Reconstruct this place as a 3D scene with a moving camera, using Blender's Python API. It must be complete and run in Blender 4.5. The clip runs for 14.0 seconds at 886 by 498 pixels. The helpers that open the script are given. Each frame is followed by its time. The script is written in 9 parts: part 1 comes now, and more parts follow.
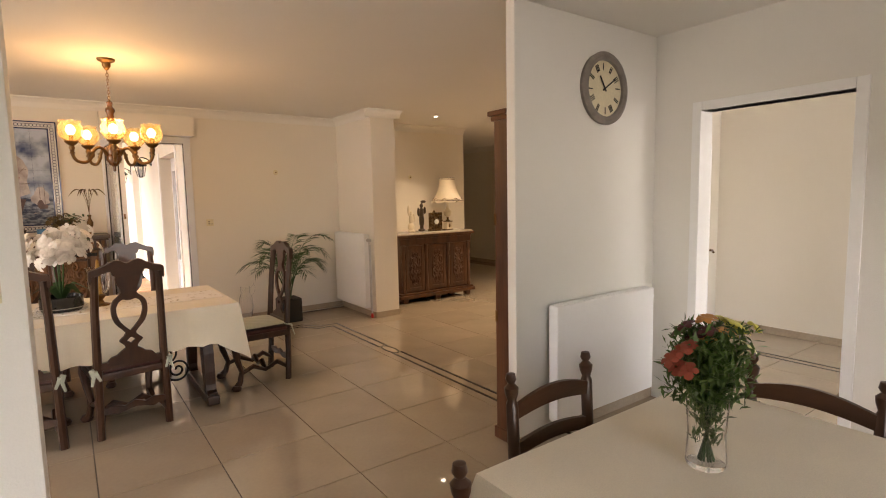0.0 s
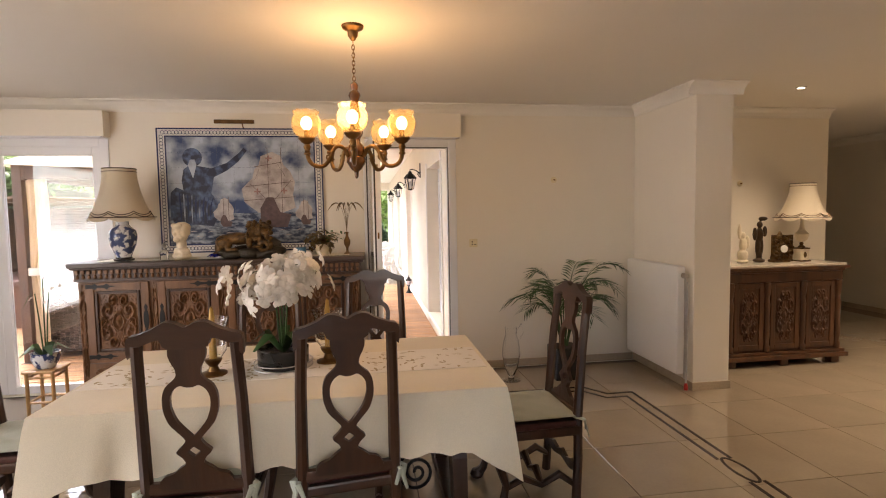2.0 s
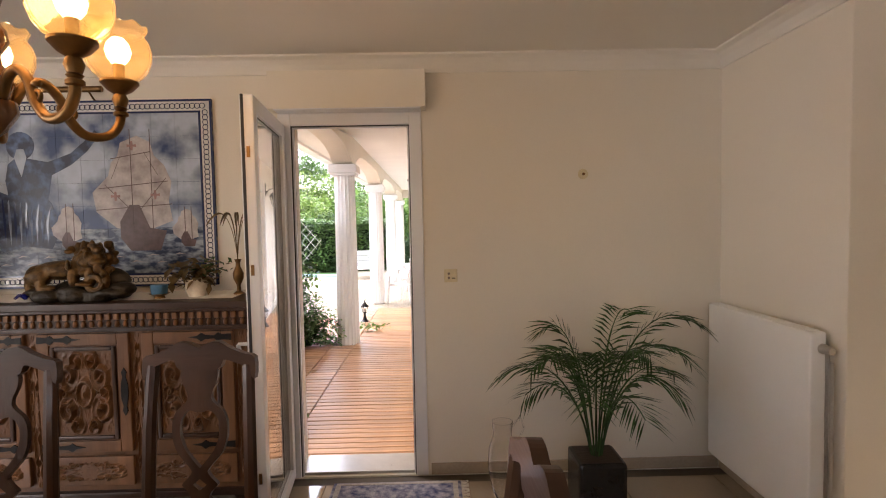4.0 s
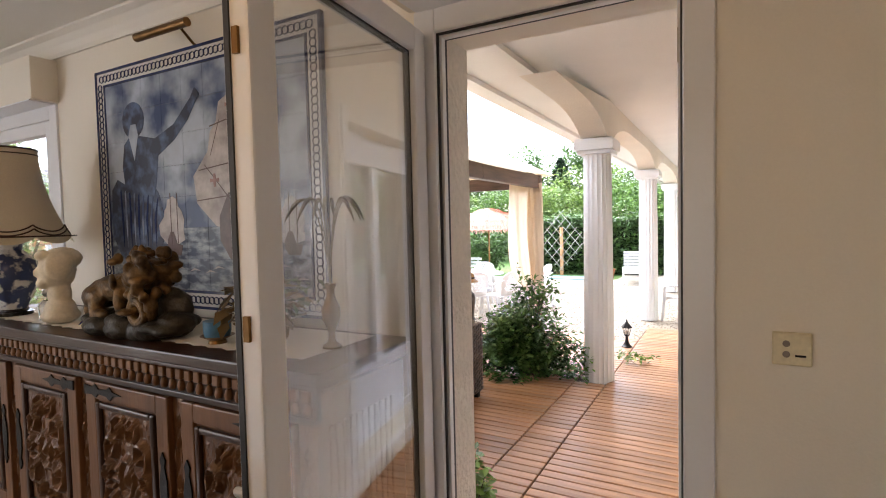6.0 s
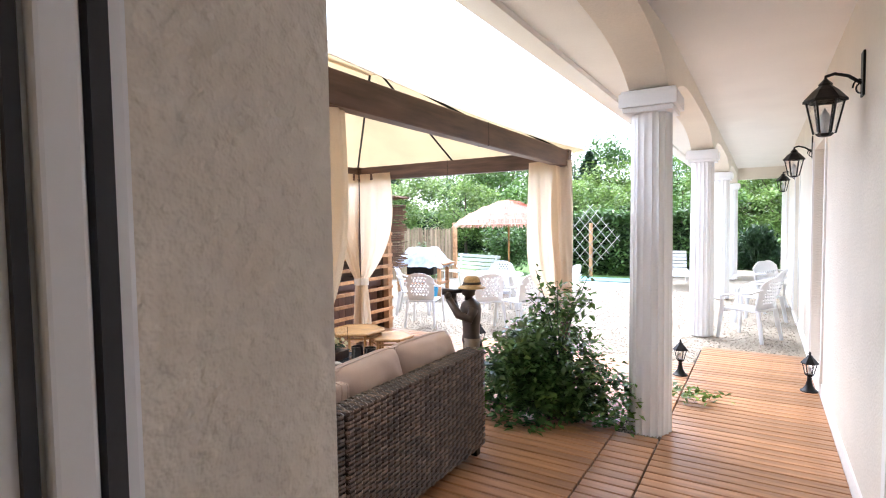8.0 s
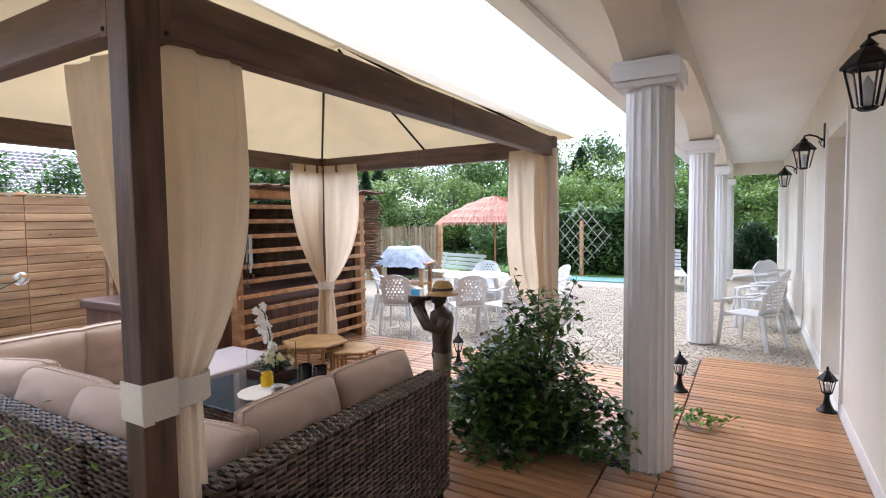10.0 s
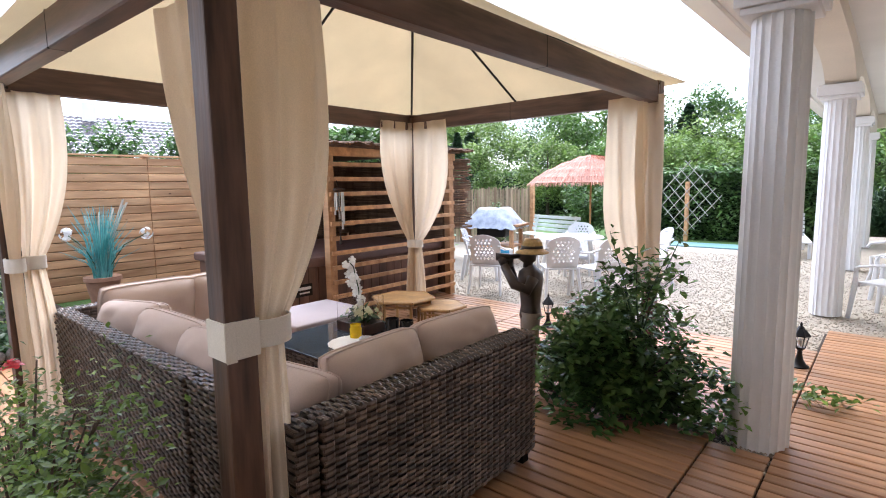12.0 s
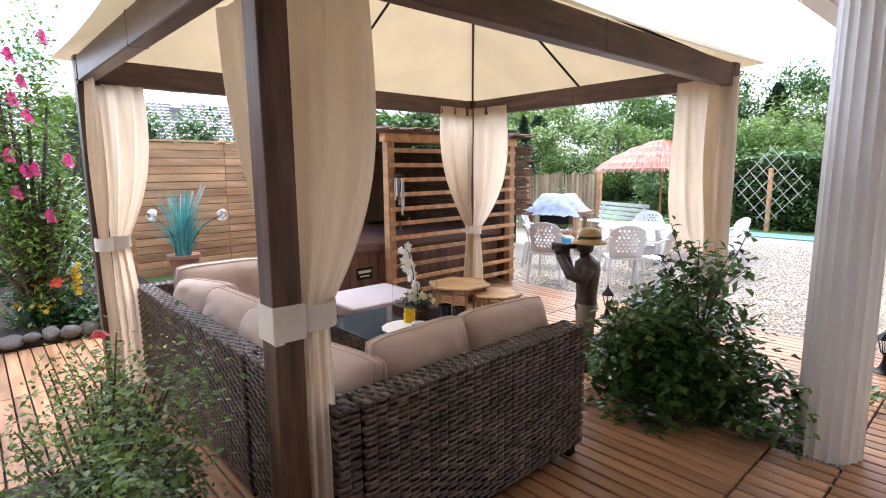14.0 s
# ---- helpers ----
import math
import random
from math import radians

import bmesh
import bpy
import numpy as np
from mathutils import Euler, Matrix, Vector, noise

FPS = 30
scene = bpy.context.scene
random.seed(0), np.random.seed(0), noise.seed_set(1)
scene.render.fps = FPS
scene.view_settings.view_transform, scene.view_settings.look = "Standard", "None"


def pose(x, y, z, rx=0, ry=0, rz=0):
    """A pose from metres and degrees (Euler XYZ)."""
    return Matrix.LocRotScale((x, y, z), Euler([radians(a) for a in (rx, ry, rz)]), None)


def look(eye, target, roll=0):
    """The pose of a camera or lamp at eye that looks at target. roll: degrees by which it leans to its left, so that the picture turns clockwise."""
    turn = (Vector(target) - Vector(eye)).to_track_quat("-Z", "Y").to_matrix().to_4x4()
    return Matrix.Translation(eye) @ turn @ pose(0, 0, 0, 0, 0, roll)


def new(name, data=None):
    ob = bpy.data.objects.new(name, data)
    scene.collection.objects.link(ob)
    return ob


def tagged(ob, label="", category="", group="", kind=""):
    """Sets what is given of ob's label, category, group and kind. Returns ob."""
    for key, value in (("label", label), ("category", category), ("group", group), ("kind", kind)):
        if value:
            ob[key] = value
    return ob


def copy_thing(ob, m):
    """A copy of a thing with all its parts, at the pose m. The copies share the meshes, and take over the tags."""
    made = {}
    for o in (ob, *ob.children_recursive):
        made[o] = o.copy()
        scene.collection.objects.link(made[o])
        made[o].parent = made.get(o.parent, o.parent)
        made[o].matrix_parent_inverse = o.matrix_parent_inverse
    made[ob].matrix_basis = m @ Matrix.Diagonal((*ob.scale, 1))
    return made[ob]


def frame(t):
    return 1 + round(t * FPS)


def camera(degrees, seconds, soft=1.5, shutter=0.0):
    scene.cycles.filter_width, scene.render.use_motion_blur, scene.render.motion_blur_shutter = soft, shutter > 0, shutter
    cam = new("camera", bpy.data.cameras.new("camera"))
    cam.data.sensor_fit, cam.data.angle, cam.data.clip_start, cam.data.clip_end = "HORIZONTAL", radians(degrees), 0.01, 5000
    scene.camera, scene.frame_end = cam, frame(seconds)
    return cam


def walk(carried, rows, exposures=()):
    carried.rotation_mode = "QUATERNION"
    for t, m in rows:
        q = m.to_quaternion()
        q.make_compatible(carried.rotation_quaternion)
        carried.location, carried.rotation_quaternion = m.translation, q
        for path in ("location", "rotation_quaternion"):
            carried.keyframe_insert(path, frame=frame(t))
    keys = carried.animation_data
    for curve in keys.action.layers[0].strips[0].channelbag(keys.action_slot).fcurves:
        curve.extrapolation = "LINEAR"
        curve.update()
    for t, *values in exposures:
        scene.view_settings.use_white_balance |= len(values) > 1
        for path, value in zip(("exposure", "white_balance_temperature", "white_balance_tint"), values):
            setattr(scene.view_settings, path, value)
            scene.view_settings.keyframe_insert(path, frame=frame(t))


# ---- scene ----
cam = camera(80.6, 14.0, 1.05)
METRES, EYE, TILT, LEAN, TURN = 8.0, 1.53, 0.0, 0.0, -35.7
ROWS = [
    (0.0, 0.0, 0.0, 0.0, -0.12, -5.75, 1.17),
    (0.5, -0.0205, 0.0448, 0.0013, 8.87, -5.59, 1.19),
    (1.0, -0.0471, 0.0942, 0.0027, 18.17, -5.22, 1.2),
    (1.5, -0.0696, 0.1494, 0.0034, 24.42, -4.58, 1.06),
    (2.0, -0.0893, 0.2075, 0.0041, 27.47, -3.85, 1.0),
    (2.5, -0.1066, 0.2734, 0.0061, 28.14, -3.4, 0.96),
    (3.0, -0.1217, 0.3364, 0.0079, 29.45, -3.09, 1.04),
    (3.8, -0.1358, 0.4289, 0.0085, 33.00, -2.90, 1.10),
    (4.5, -0.1265, 0.5402, 0.0090, 41.00, -2.70, 1.20),
    (5.0, -0.1685, 0.5901, 0.0090, 49.50, -2.60, 1.25),
    (5.5, -0.218, 0.605, 0.0091, 57.14, -2.56, 1.29),
    (6.0, -0.2594, 0.6376, 0.0071, 64.39, -2.59, 1.33),
    (6.5, -0.3065, 0.6682, 0.0001, 67.65, -2.63, 1.2),
    (7.0, -0.3429, 0.6949, -0.0011, 68.17, -2.82, 0.98),
    (7.5, -0.3804, 0.7197, -0.0016, 68.15, -2.85, 0.89),
    (8.0, -0.4094, 0.7438, -0.003, 67.13, -2.88, 0.75),
    (8.5, -0.4311, 0.7629, 0.001, 65.56, -2.93, 0.73),
    (11.0, -0.4817, 0.805, -0.0116, 68.98, -3.86, 0.97),
    (11.5, -0.4841, 0.8057, -0.0143, 72.98, -5.72, 0.99),
    (12.0, -0.4835, 0.8052, -0.0132, 76.34, -6.88, 0.89),
    (12.5, -0.4824, 0.8046, -0.0121, 78.79, -7.53, 0.63),
    (13.0, -0.4818, 0.8045, -0.0098, 80.03, -8.12, 0.49),
    (13.5, -0.4821, 0.8087, -0.0101, 81.31, -8.36, 0.53),
    (14.0, -0.4805, 0.8143, -0.0099, 83.55, -8.53, 0.55),
]
walk(cam, [(t, pose(0, 0, EYE, TILT, LEAN, TURN) @ pose(METRES * x, METRES * y, METRES * z, 90 + pitch, roll, yaw)) for t, x, y, z, yaw, pitch, roll in ROWS],
     exposures=[(0.0, 2.97, 7700, 20), (0.5, 2.84, 7600, 20), (1.5, 2.88, 7400, 20), (2.5, 2.51, 6800, 19), (3.2, 2.6, 6700, 19), (5.3, 2.6, 6600, 17), (6.0, 2.45, 6350, 15), (6.5, 2.45, 6200, 14), (7.0, 2.4, 5950, 14), (7.5, 2.4, 5900, 14), (8.0, 2.3, 5900, 14), (8.5, 1.85, 5900, 14), (11.0, 1.35, 5900, 14), (12.5, 1.65, 5950, 15), (14.0, 1.65, 5950, 15)])

# ---- sky, sun and fill lamps added at unseen windows ----
world = bpy.data.worlds.new("sky")
scene.world = world
world.use_nodes = True
wn, wl = world.node_tree.nodes, world.node_tree.links
sky = wn.new("ShaderNodeTexSky")
sky.sky_type, sky.sun_disc = "NISHITA", False
sky.sun_elevation, sky.sun_rotation = radians(53), radians(306)
sky.air_density, sky.dust_density, sky.ozone_density = 1.0, 1.2, 1.0
wc = wn.new("ShaderNodeTexCoord")
wmap = wn.new("ShaderNodeMapping")
wmap.inputs["Scale"].default_value = (1.0, 1.0, 2.6)
wnoise = wn.new("ShaderNodeTexNoise")
wnoise.inputs["Scale"].default_value, wnoise.inputs["Detail"].default_value = 2.3, 8.0
wramp = wn.new("ShaderNodeValToRGB")
wramp.color_ramp.elements[0].position, wramp.color_ramp.elements[1].position = 0.46, 0.64
wmix = wn.new("ShaderNodeMixRGB")
wmix.inputs[2].default_value = (13.5, 14.0, 14.8, 1)
wl.new(wc.outputs["Generated"], wmap.inputs[0])
wl.new(wmap.outputs[0], wnoise.inputs["Vector"])
wl.new(wnoise.outputs[0], wramp.inputs[0])
wl.new(wramp.outputs[0], wmix.inputs[0])
wl.new(sky.outputs[0], wmix.inputs[1])
wl.new(wmix.outputs[0], wn["Background"].inputs[0])
wn["Background"].inputs[1].default_value = 0.15

sun = new("sun", bpy.data.lights.new("sun", "SUN"))
sun.data.energy, sun.data.angle, sun.data.color = 1.45, radians(35), (1.0, 0.97, 0.93)
sun.matrix_world = look((-14, 18, 24), (0, 8, 0))


def window_light(x, y, z, tx, ty, w, h, watts, colour=(1.0, 0.88, 0.72)):
    """An area lamp added at an unseen window opening, in place of its daylight."""
    la = bpy.data.lights.new("window_light", "AREA")
    la.shape, la.size, la.size_y, la.energy, la.color = "RECTANGLE", w, h, watts, colour
    ob = new("window_light", la)
    ob.matrix_world = look((x, y, z), (tx, ty, z - 0.15))
    return ob


# Added to brighten the rooms: one lamp west, two south, all out of view.
window_light(-3.95, 3.2, 1.35, 0, 3.2, 2.2, 2.0, 3.6)
window_light(0.4, -2.35, 1.45, 0.4, 2, 2.4, 1.4, 1.15)
window_light(4.8, -2.35, 1.35, 4.8, 2, 2.4, 2.0, 1.5)

# ---- materials ----
def mat(name, colour, rough=0.5, metal=0.0, vary=0.12, scale=8.0, fine=90.0, bump=0.05, second=None, coat=0.0, stretch=(1, 1, 1), per_piece=0.0, spec=0.5, fine_vary=0.08):
    """A painted, stained or natural surface: two scales of colour change, roughness change and fine relief, in object metres."""
    m = bpy.data.materials.new(name)
    m.use_nodes = True
    n, l = m.node_tree.nodes, m.node_tree.links
    b = n["Principled BSDF"]
    tc = n.new("ShaderNodeTexCoord")
    mp = n.new("ShaderNodeMapping")
    mp.inputs["Scale"].default_value = stretch
    l.new(tc.outputs["Object"], mp.inputs[0])
    big = n.new("ShaderNodeTexNoise")
    big.inputs["Scale"].default_value, big.inputs["Detail"].default_value = scale, 4.0
    small = n.new("ShaderNodeTexNoise")
    small.inputs["Scale"].default_value, small.inputs["Detail"].default_value = fine, 3.0
    l.new(mp.outputs[0], big.inputs["Vector"])
    l.new(mp.outputs[0], small.inputs["Vector"])
    ramp = n.new("ShaderNodeValToRGB")
    dark = tuple(c * (1 - vary) for c in colour)
    light = second or tuple(min(1, c * (1 + vary)) for c in colour)
    ramp.color_ramp.elements[0].color, ramp.color_ramp.elements[1].color = (*dark, 1), (*light, 1)
    ramp.color_ramp.elements[0].position, ramp.color_ramp.elements[1].position = 0.3, 0.7
    l.new(big.outputs[0], ramp.inputs[0])
    hsv = n.new("ShaderNodeHueSaturation")
    mr = n.new("ShaderNodeMapRange")
    mr.inputs[3].default_value, mr.inputs[4].default_value = 1 - fine_vary * 2, 1 + fine_vary * 2
    l.new(small.outputs[0], mr.inputs[0])
    l.new(ramp.outputs[0], hsv.inputs["Color"])
    value = mr.outputs[0]
    if per_piece:
        oi = n.new("ShaderNodeObjectInfo")
        geo = n.new("ShaderNodeNewGeometry")
        ad = n.new("ShaderNodeMath")
        ad.operation = "ADD"
        l.new(oi.outputs["Random"], ad.inputs[0])
        l.new(geo.outputs["Random Per Island"], ad.inputs[1])
        fr = n.new("ShaderNodeMath")
        fr.operation = "FRACT"
        l.new(ad.outputs[0], fr.inputs[0])
        m2 = n.new("ShaderNodeMapRange")
        m2.inputs[3].default_value, m2.inputs[4].default_value = 1 - per_piece, 1 + per_piece
        l.new(fr.outputs[0], m2.inputs[0])
        mu = n.new("ShaderNodeMath")
        mu.operation = "MULTIPLY"
        l.new(value, mu.inputs[0])
        l.new(m2.outputs[0], mu.inputs[1])
        value = mu.outputs[0]
    l.new(value, hsv.inputs["Value"])
    l.new(hsv.outputs[0], b.inputs["Base Color"])
    r2 = n.new("ShaderNodeMapRange")
    r2.inputs[3].default_value, r2.inputs[4].default_value = max(0.02, rough * 0.8), min(1, rough * 1.2)
    l.new(big.outputs[0], r2.inputs[0])
    l.new(r2.outputs[0], b.inputs["Roughness"])
    b.inputs["Metallic"].default_value = metal
    b.inputs["Coat Weight"].default_value = coat
    b.inputs["Specular IOR Level"].default_value = spec
    if bump:
        bp = n.new("ShaderNodeBump")
        bp.inputs["Strength"].default_value, bp.inputs["Distance"].default_value = min(1, bump * 4), 0.004 if bump < 0.5 else 0.012
        l.new(small.outputs[0], bp.inputs["Height"])
        l.new(bp.outputs[0], b.inputs["Normal"])
    return m


def wood(name, dark, light, rough=0.4, along="z", bump=0.08, per_piece=0.0, coat=0.0, ring=9.0):
    """Wood with grain that runs along one axis."""
    st = {"x": (0.12, 1, 1), "y": (1, 0.12, 1), "z": (1, 1, 0.12)}[along]
    m = mat(name, dark, rough, 0, 0.15, ring, 70.0, bump, light, coat, st, per_piece)
    return m


def knotted(m, scale=3.2):
    """Adds small dark knots to a wood."""
    n, l = m.node_tree.nodes, m.node_tree.links
    b = n["Principled BSDF"]
    src = b.inputs["Base Color"].links[0].from_socket
    tc = n.new("ShaderNodeTexCoord")
    mp = n.new("ShaderNodeMapping")
    mp.inputs["Scale"].default_value = (0.0, 1.0, 2.0)
    vo = n.new("ShaderNodeTexVoronoi")
    vo.inputs["Scale"].default_value = scale
    rp = n.new("ShaderNodeValToRGB")
    rp.color_ramp.elements[0].position, rp.color_ramp.elements[1].position = 0.035, 0.075
    rp.color_ramp.elements[0].color, rp.color_ramp.elements[1].color = (0.22, 0.16, 0.12, 1), (1, 1, 1, 1)
    mx = n.new("ShaderNodeMixRGB")
    mx.blend_type = "MULTIPLY"
    mx.inputs[0].default_value = 1.0
    l.new(tc.outputs["Object"], mp.inputs[0])
    l.new(mp.outputs[0], vo.inputs["Vector"])
    l.new(vo.outputs["Distance"], rp.inputs[0])
    l.new(src, mx.inputs[1])
    l.new(rp.outputs[0], mx.inputs[2])
    l.new(mx.outputs[0], b.inputs["Base Color"])
    return m


def leafy(name, colour, second, rough=0.45, trans=0.25):
    m = mat(name, colour, rough, 0, 0.3, 3.0, 40.0, 0.0, second, per_piece=0.35)
    n, l = m.node_tree.nodes, m.node_tree.links
    b = n["Principled BSDF"]
    t = n.new("ShaderNodeBsdfTranslucent")
    l.new(b.inputs["Base Color"].links[0].from_socket, t.inputs[0])
    mx = n.new("ShaderNodeMixShader")
    mx.inputs[0].default_value = trans
    l.new(b.outputs[0], mx.inputs[1])
    l.new(t.outputs[0], mx.inputs[2])
    l.new(mx.outputs[0], n["Material Output"].inputs[0])
    return m


def cloth(name, colour, trans=0.0, rough=0.85, weave=260.0, vary=0.06):
    m = mat(name, colour, rough, 0, vary, 2.5, weave, 0.08)
    b = m.node_tree.nodes["Principled BSDF"]
    b.inputs["Sheen Weight"].default_value = 0.2
    if trans:
        n, l = m.node_tree.nodes, m.node_tree.links
        t = n.new("ShaderNodeBsdfTranslucent")
        l.new(b.inputs["Base Color"].links[0].from_socket, t.inputs[0])
        mx = n.new("ShaderNodeMixShader")
        mx.inputs[0].default_value = trans
        l.new(b.outputs[0], mx.inputs[1])
        l.new(t.outputs[0], mx.inputs[2])
        l.new(mx.outputs[0], n["Material Output"].inputs[0])
    return m


def glass(name, colour=(1, 1, 1), rough=0.0, ior=1.45):
    m = bpy.data.materials.new(name)
    m.use_nodes = True
    b = m.node_tree.nodes["Principled BSDF"]
    b.inputs["Base Color"].default_value = (*colour, 1)
    b.inputs["Transmission Weight"].default_value = 1.0
    b.inputs["Roughness"].default_value, b.inputs["IOR"].default_value = rough, ior
    return m


def glow(name, colour, strength):
    m = bpy.data.materials.new(name)
    m.use_nodes = True
    b = m.node_tree.nodes["Principled BSDF"]
    b.inputs["Base Color"].default_value = (*colour, 1)
    b.inputs["Emission Color"].default_value = (*colour, 1)
    b.inputs["Emission Strength"].default_value = strength
    return m


M_WALL = mat("cream_wall_paint", (0.80, 0.75, 0.66), 0.6, 0, 0.02, 1.2, 160, 0.05, fine_vary=0.015)
M_KWALL = mat("white_wall_paint", (0.78, 0.76, 0.70), 0.6, 0, 0.02, 1.2, 160, 0.05, fine_vary=0.015)
M_CEIL = mat("white_ceiling_paint", (0.80, 0.77, 0.71), 0.7, 0, 0.02, 0.9, 120, 0.03, fine_vary=0.01)
M_TILE = mat("polished_beige_stoneware", (0.37, 0.30, 0.22), 0.04, 0, 0.06, 3.0, 45, 0.0, per_piece=0.05, fine_vary=0.03, spec=0.7, coat=0.5)
M_GROUT = mat("grey_beige_grout", (0.10, 0.08, 0.06), 0.8, 0, 0.1, 10, 120, 0.05)
M_INLAY = mat("dark_brown_inlay", (0.05, 0.03, 0.022), 0.2, 0, 0.15, 10, 60, 0.0)
M_SKIRT = mat("beige_tile_skirting", (0.45, 0.37, 0.28), 0.25, 0, 0.06, 5, 60, 0.0)
M_PVC = mat("white_pvc_frame", (0.79, 0.80, 0.83), 0.3, 0, 0.02, 4, 90, 0.01, fine_vary=0.01)
M_GASKET = mat("dark_rubber_gasket", (0.03, 0.032, 0.04), 0.6)
M_STEEL = mat("brushed_steel", (0.55, 0.53, 0.50), 0.3, 0.9, 0.05, 12, 150, 0.02)
M_BRASS = mat("aged_brass", (0.19, 0.105, 0.042), 0.38, 1.0, 0.25, 14, 80, 0.03)
M_OAK = wood("dark_oak", (0.022, 0.008, 0.0035), (0.062, 0.022, 0.008), 0.36, "z", coat=0.12)
M_OAKX = wood("dark_oak_horizontal", (0.022, 0.008, 0.0035), (0.062, 0.022, 0.008), 0.36, "x", coat=0.12)
M_OAKMID = wood("carved_oak", (0.10, 0.042, 0.015), (0.21, 0.095, 0.037), 0.42, "z", coat=0.1)
M_WALNUT = wood("reddish_walnut_panel", (0.065, 0.021, 0.008), (0.125, 0.042, 0.014), 0.4, "z")
M_IRON = mat("black_iron", (0.012, 0.011, 0.011), 0.45, 0.6, 0.2, 20, 120, 0.06)
M_RAD = mat("white_radiator_enamel", (0.86, 0.86, 0.84), 0.3, 0, 0.02, 3, 90, 0.0, fine_vary=0.01)
M_CLOTH = cloth("cream_tablecloth", (0.74, 0.67, 0.53))
M_LACE = cloth("white_lace", (0.80, 0.76, 0.68))
M_LEAF = leafy("dark_green_leaves", (0.018, 0.055, 0.014), (0.05, 0.13, 0.035))
M_PETAL = cloth("white_petals", (0.82, 0.79, 0.74), 0.25, 0.6, 60)
M_BLACK = mat("black_ceramic", (0.015, 0.015, 0.016), 0.25, 0, 0.1, 8, 80, 0.0)
M_GLASS = glass("clear_glass")
M_WINGLASS = glass("coated_window_glass", (0.90, 0.92, 0.94), 0.0, 1.65)
M_PLASTER = mat("white_render", (0.74, 0.68, 0.58), 0.85, 0, 0.04, 2.0, 60, 0.25, fine_vary=0.03)
M_ROUGH = mat("rough_cast_render", (0.74, 0.68, 0.60), 0.9, 0, 0.06, 5.0, 38, 0.6, fine_vary=0.06)
M_STUCCO = mat("white_soffit_paint", (0.80, 0.78, 0.74), 0.7, 0, 0.03, 2.0, 90, 0.08, fine_vary=0.02)
M_COLUMN = mat("white_column_paint", (0.80, 0.80, 0.80), 0.5, 0, 0.03, 3, 90, 0.05, fine_vary=0.02)
M_DECK = wood("oiled_pine_deck", (0.29, 0.14, 0.065), (0.56, 0.31, 0.155), 0.42, "x", per_piece=0.22, ring=14)
M_DECKY = wood("oiled_pine_deck_turned", (0.33, 0.14, 0.05), (0.52, 0.25, 0.10), 0.42, "y", per_piece=0.22, ring=14)
M_GRAVEL = mat("pale_gravel", (0.37, 0.325, 0.255), 0.9, 0, 0.12, 1.4, 55, 0.9, fine_vary=0.22)
M_PEBBLE = mat("pale_pebbles", (0.42, 0.365, 0.29), 0.85, 0, 0.1, 6, 60, 0.1, per_piece=0.35)
M_GRASS = mat("lawn", (0.09, 0.17, 0.035), 0.9, 0, 0.3, 0.5, 60, 0.6, fine_vary=0.25)
# Soil of beds and pots; also the dark put into the deck's gaps.
M_SOIL_SHADE = mat("dark_soil", (0.05, 0.035, 0.025), 0.95, 0, 0.3, 3, 60, 0.6)
M_GAZ = wood("brown_aluminium_woodgrain", (0.040, 0.019, 0.013), (0.15, 0.078, 0.05), 0.42, "z", ring=26)
M_GAZH = wood("brown_beam_woodgrain", (0.055, 0.028, 0.021), (0.15, 0.085, 0.062), 0.42, "x", ring=22)
M_CANVAS = cloth("cream_canvas", (0.70, 0.62, 0.47), 0.55)
M_CURTAIN = cloth("cream_curtain", (0.83, 0.70, 0.53), 0.55)
M_FENCE = wood("honey_pine_boards", (0.43, 0.21, 0.09), (0.68, 0.40, 0.195), 0.6, "y", per_piece=0.2, ring=10)
knotted(M_FENCE)
M_RATTAN = mat("dark_brown_rattan", (0.045, 0.029, 0.022), 0.30, 0, 0.3, 10, 60, 0.05, (0.165, 0.118, 0.09), per_piece=0.5)
M_CUSHION = cloth("taupe_cushion_fabric", (0.60, 0.475, 0.41))
M_WHITEPL = mat("white_plastic", (0.66, 0.66, 0.66), 0.4, 0, 0.04, 5, 60, 0.0, fine_vary=0.02)
M_HEDGE = leafy("hedge_leaves", (0.05, 0.115, 0.028), (0.14, 0.25, 0.065), 0.45, 0.3)
M_TREE = leafy("tree_leaves", (0.06, 0.145, 0.028), (0.20, 0.33, 0.075), 0.45, 0.35)
M_TREE2 = leafy("pale_tree_leaves", (0.12, 0.22, 0.045), (0.28, 0.39, 0.10), 0.45, 0.35)
M_PINE = leafy("conifer_needles", (0.015, 0.045, 0.018), (0.05, 0.10, 0.04))
M_BARK = mat("brown_bark", (0.10, 0.07, 0.05), 0.9, 0, 0.3, 8, 50, 0.5)

# ---- mesh tools ----
def thing(name, label, category, group="", kind="", at=(0, 0, 0), rz=0.0):
    e = new(name)
    e.empty_display_size = 0.1
    e.matrix_world = pose(*at, 0, 0, rz)
    return tagged(e, label, category, group, kind)


def mesh_object(name, bm, material, smooth=False, angle=40):
    me = bpy.data.meshes.new(name)
    bm.normal_update()
    bm.to_mesh(me)
    bm.free()
    me.materials.append(material)
    if smooth:
        me.shade_smooth()
        me.set_sharp_from_angle(angle=radians(angle))
    return new(name, me)


def part(name, bm, material, parent=None, label="", smooth=False, at=None, angle=40):
    ob = mesh_object(name, bm, material, smooth, angle)
    if parent:
        ob.parent = parent
    if at is not None:
        ob.matrix_local = at
    return tagged(ob, label)


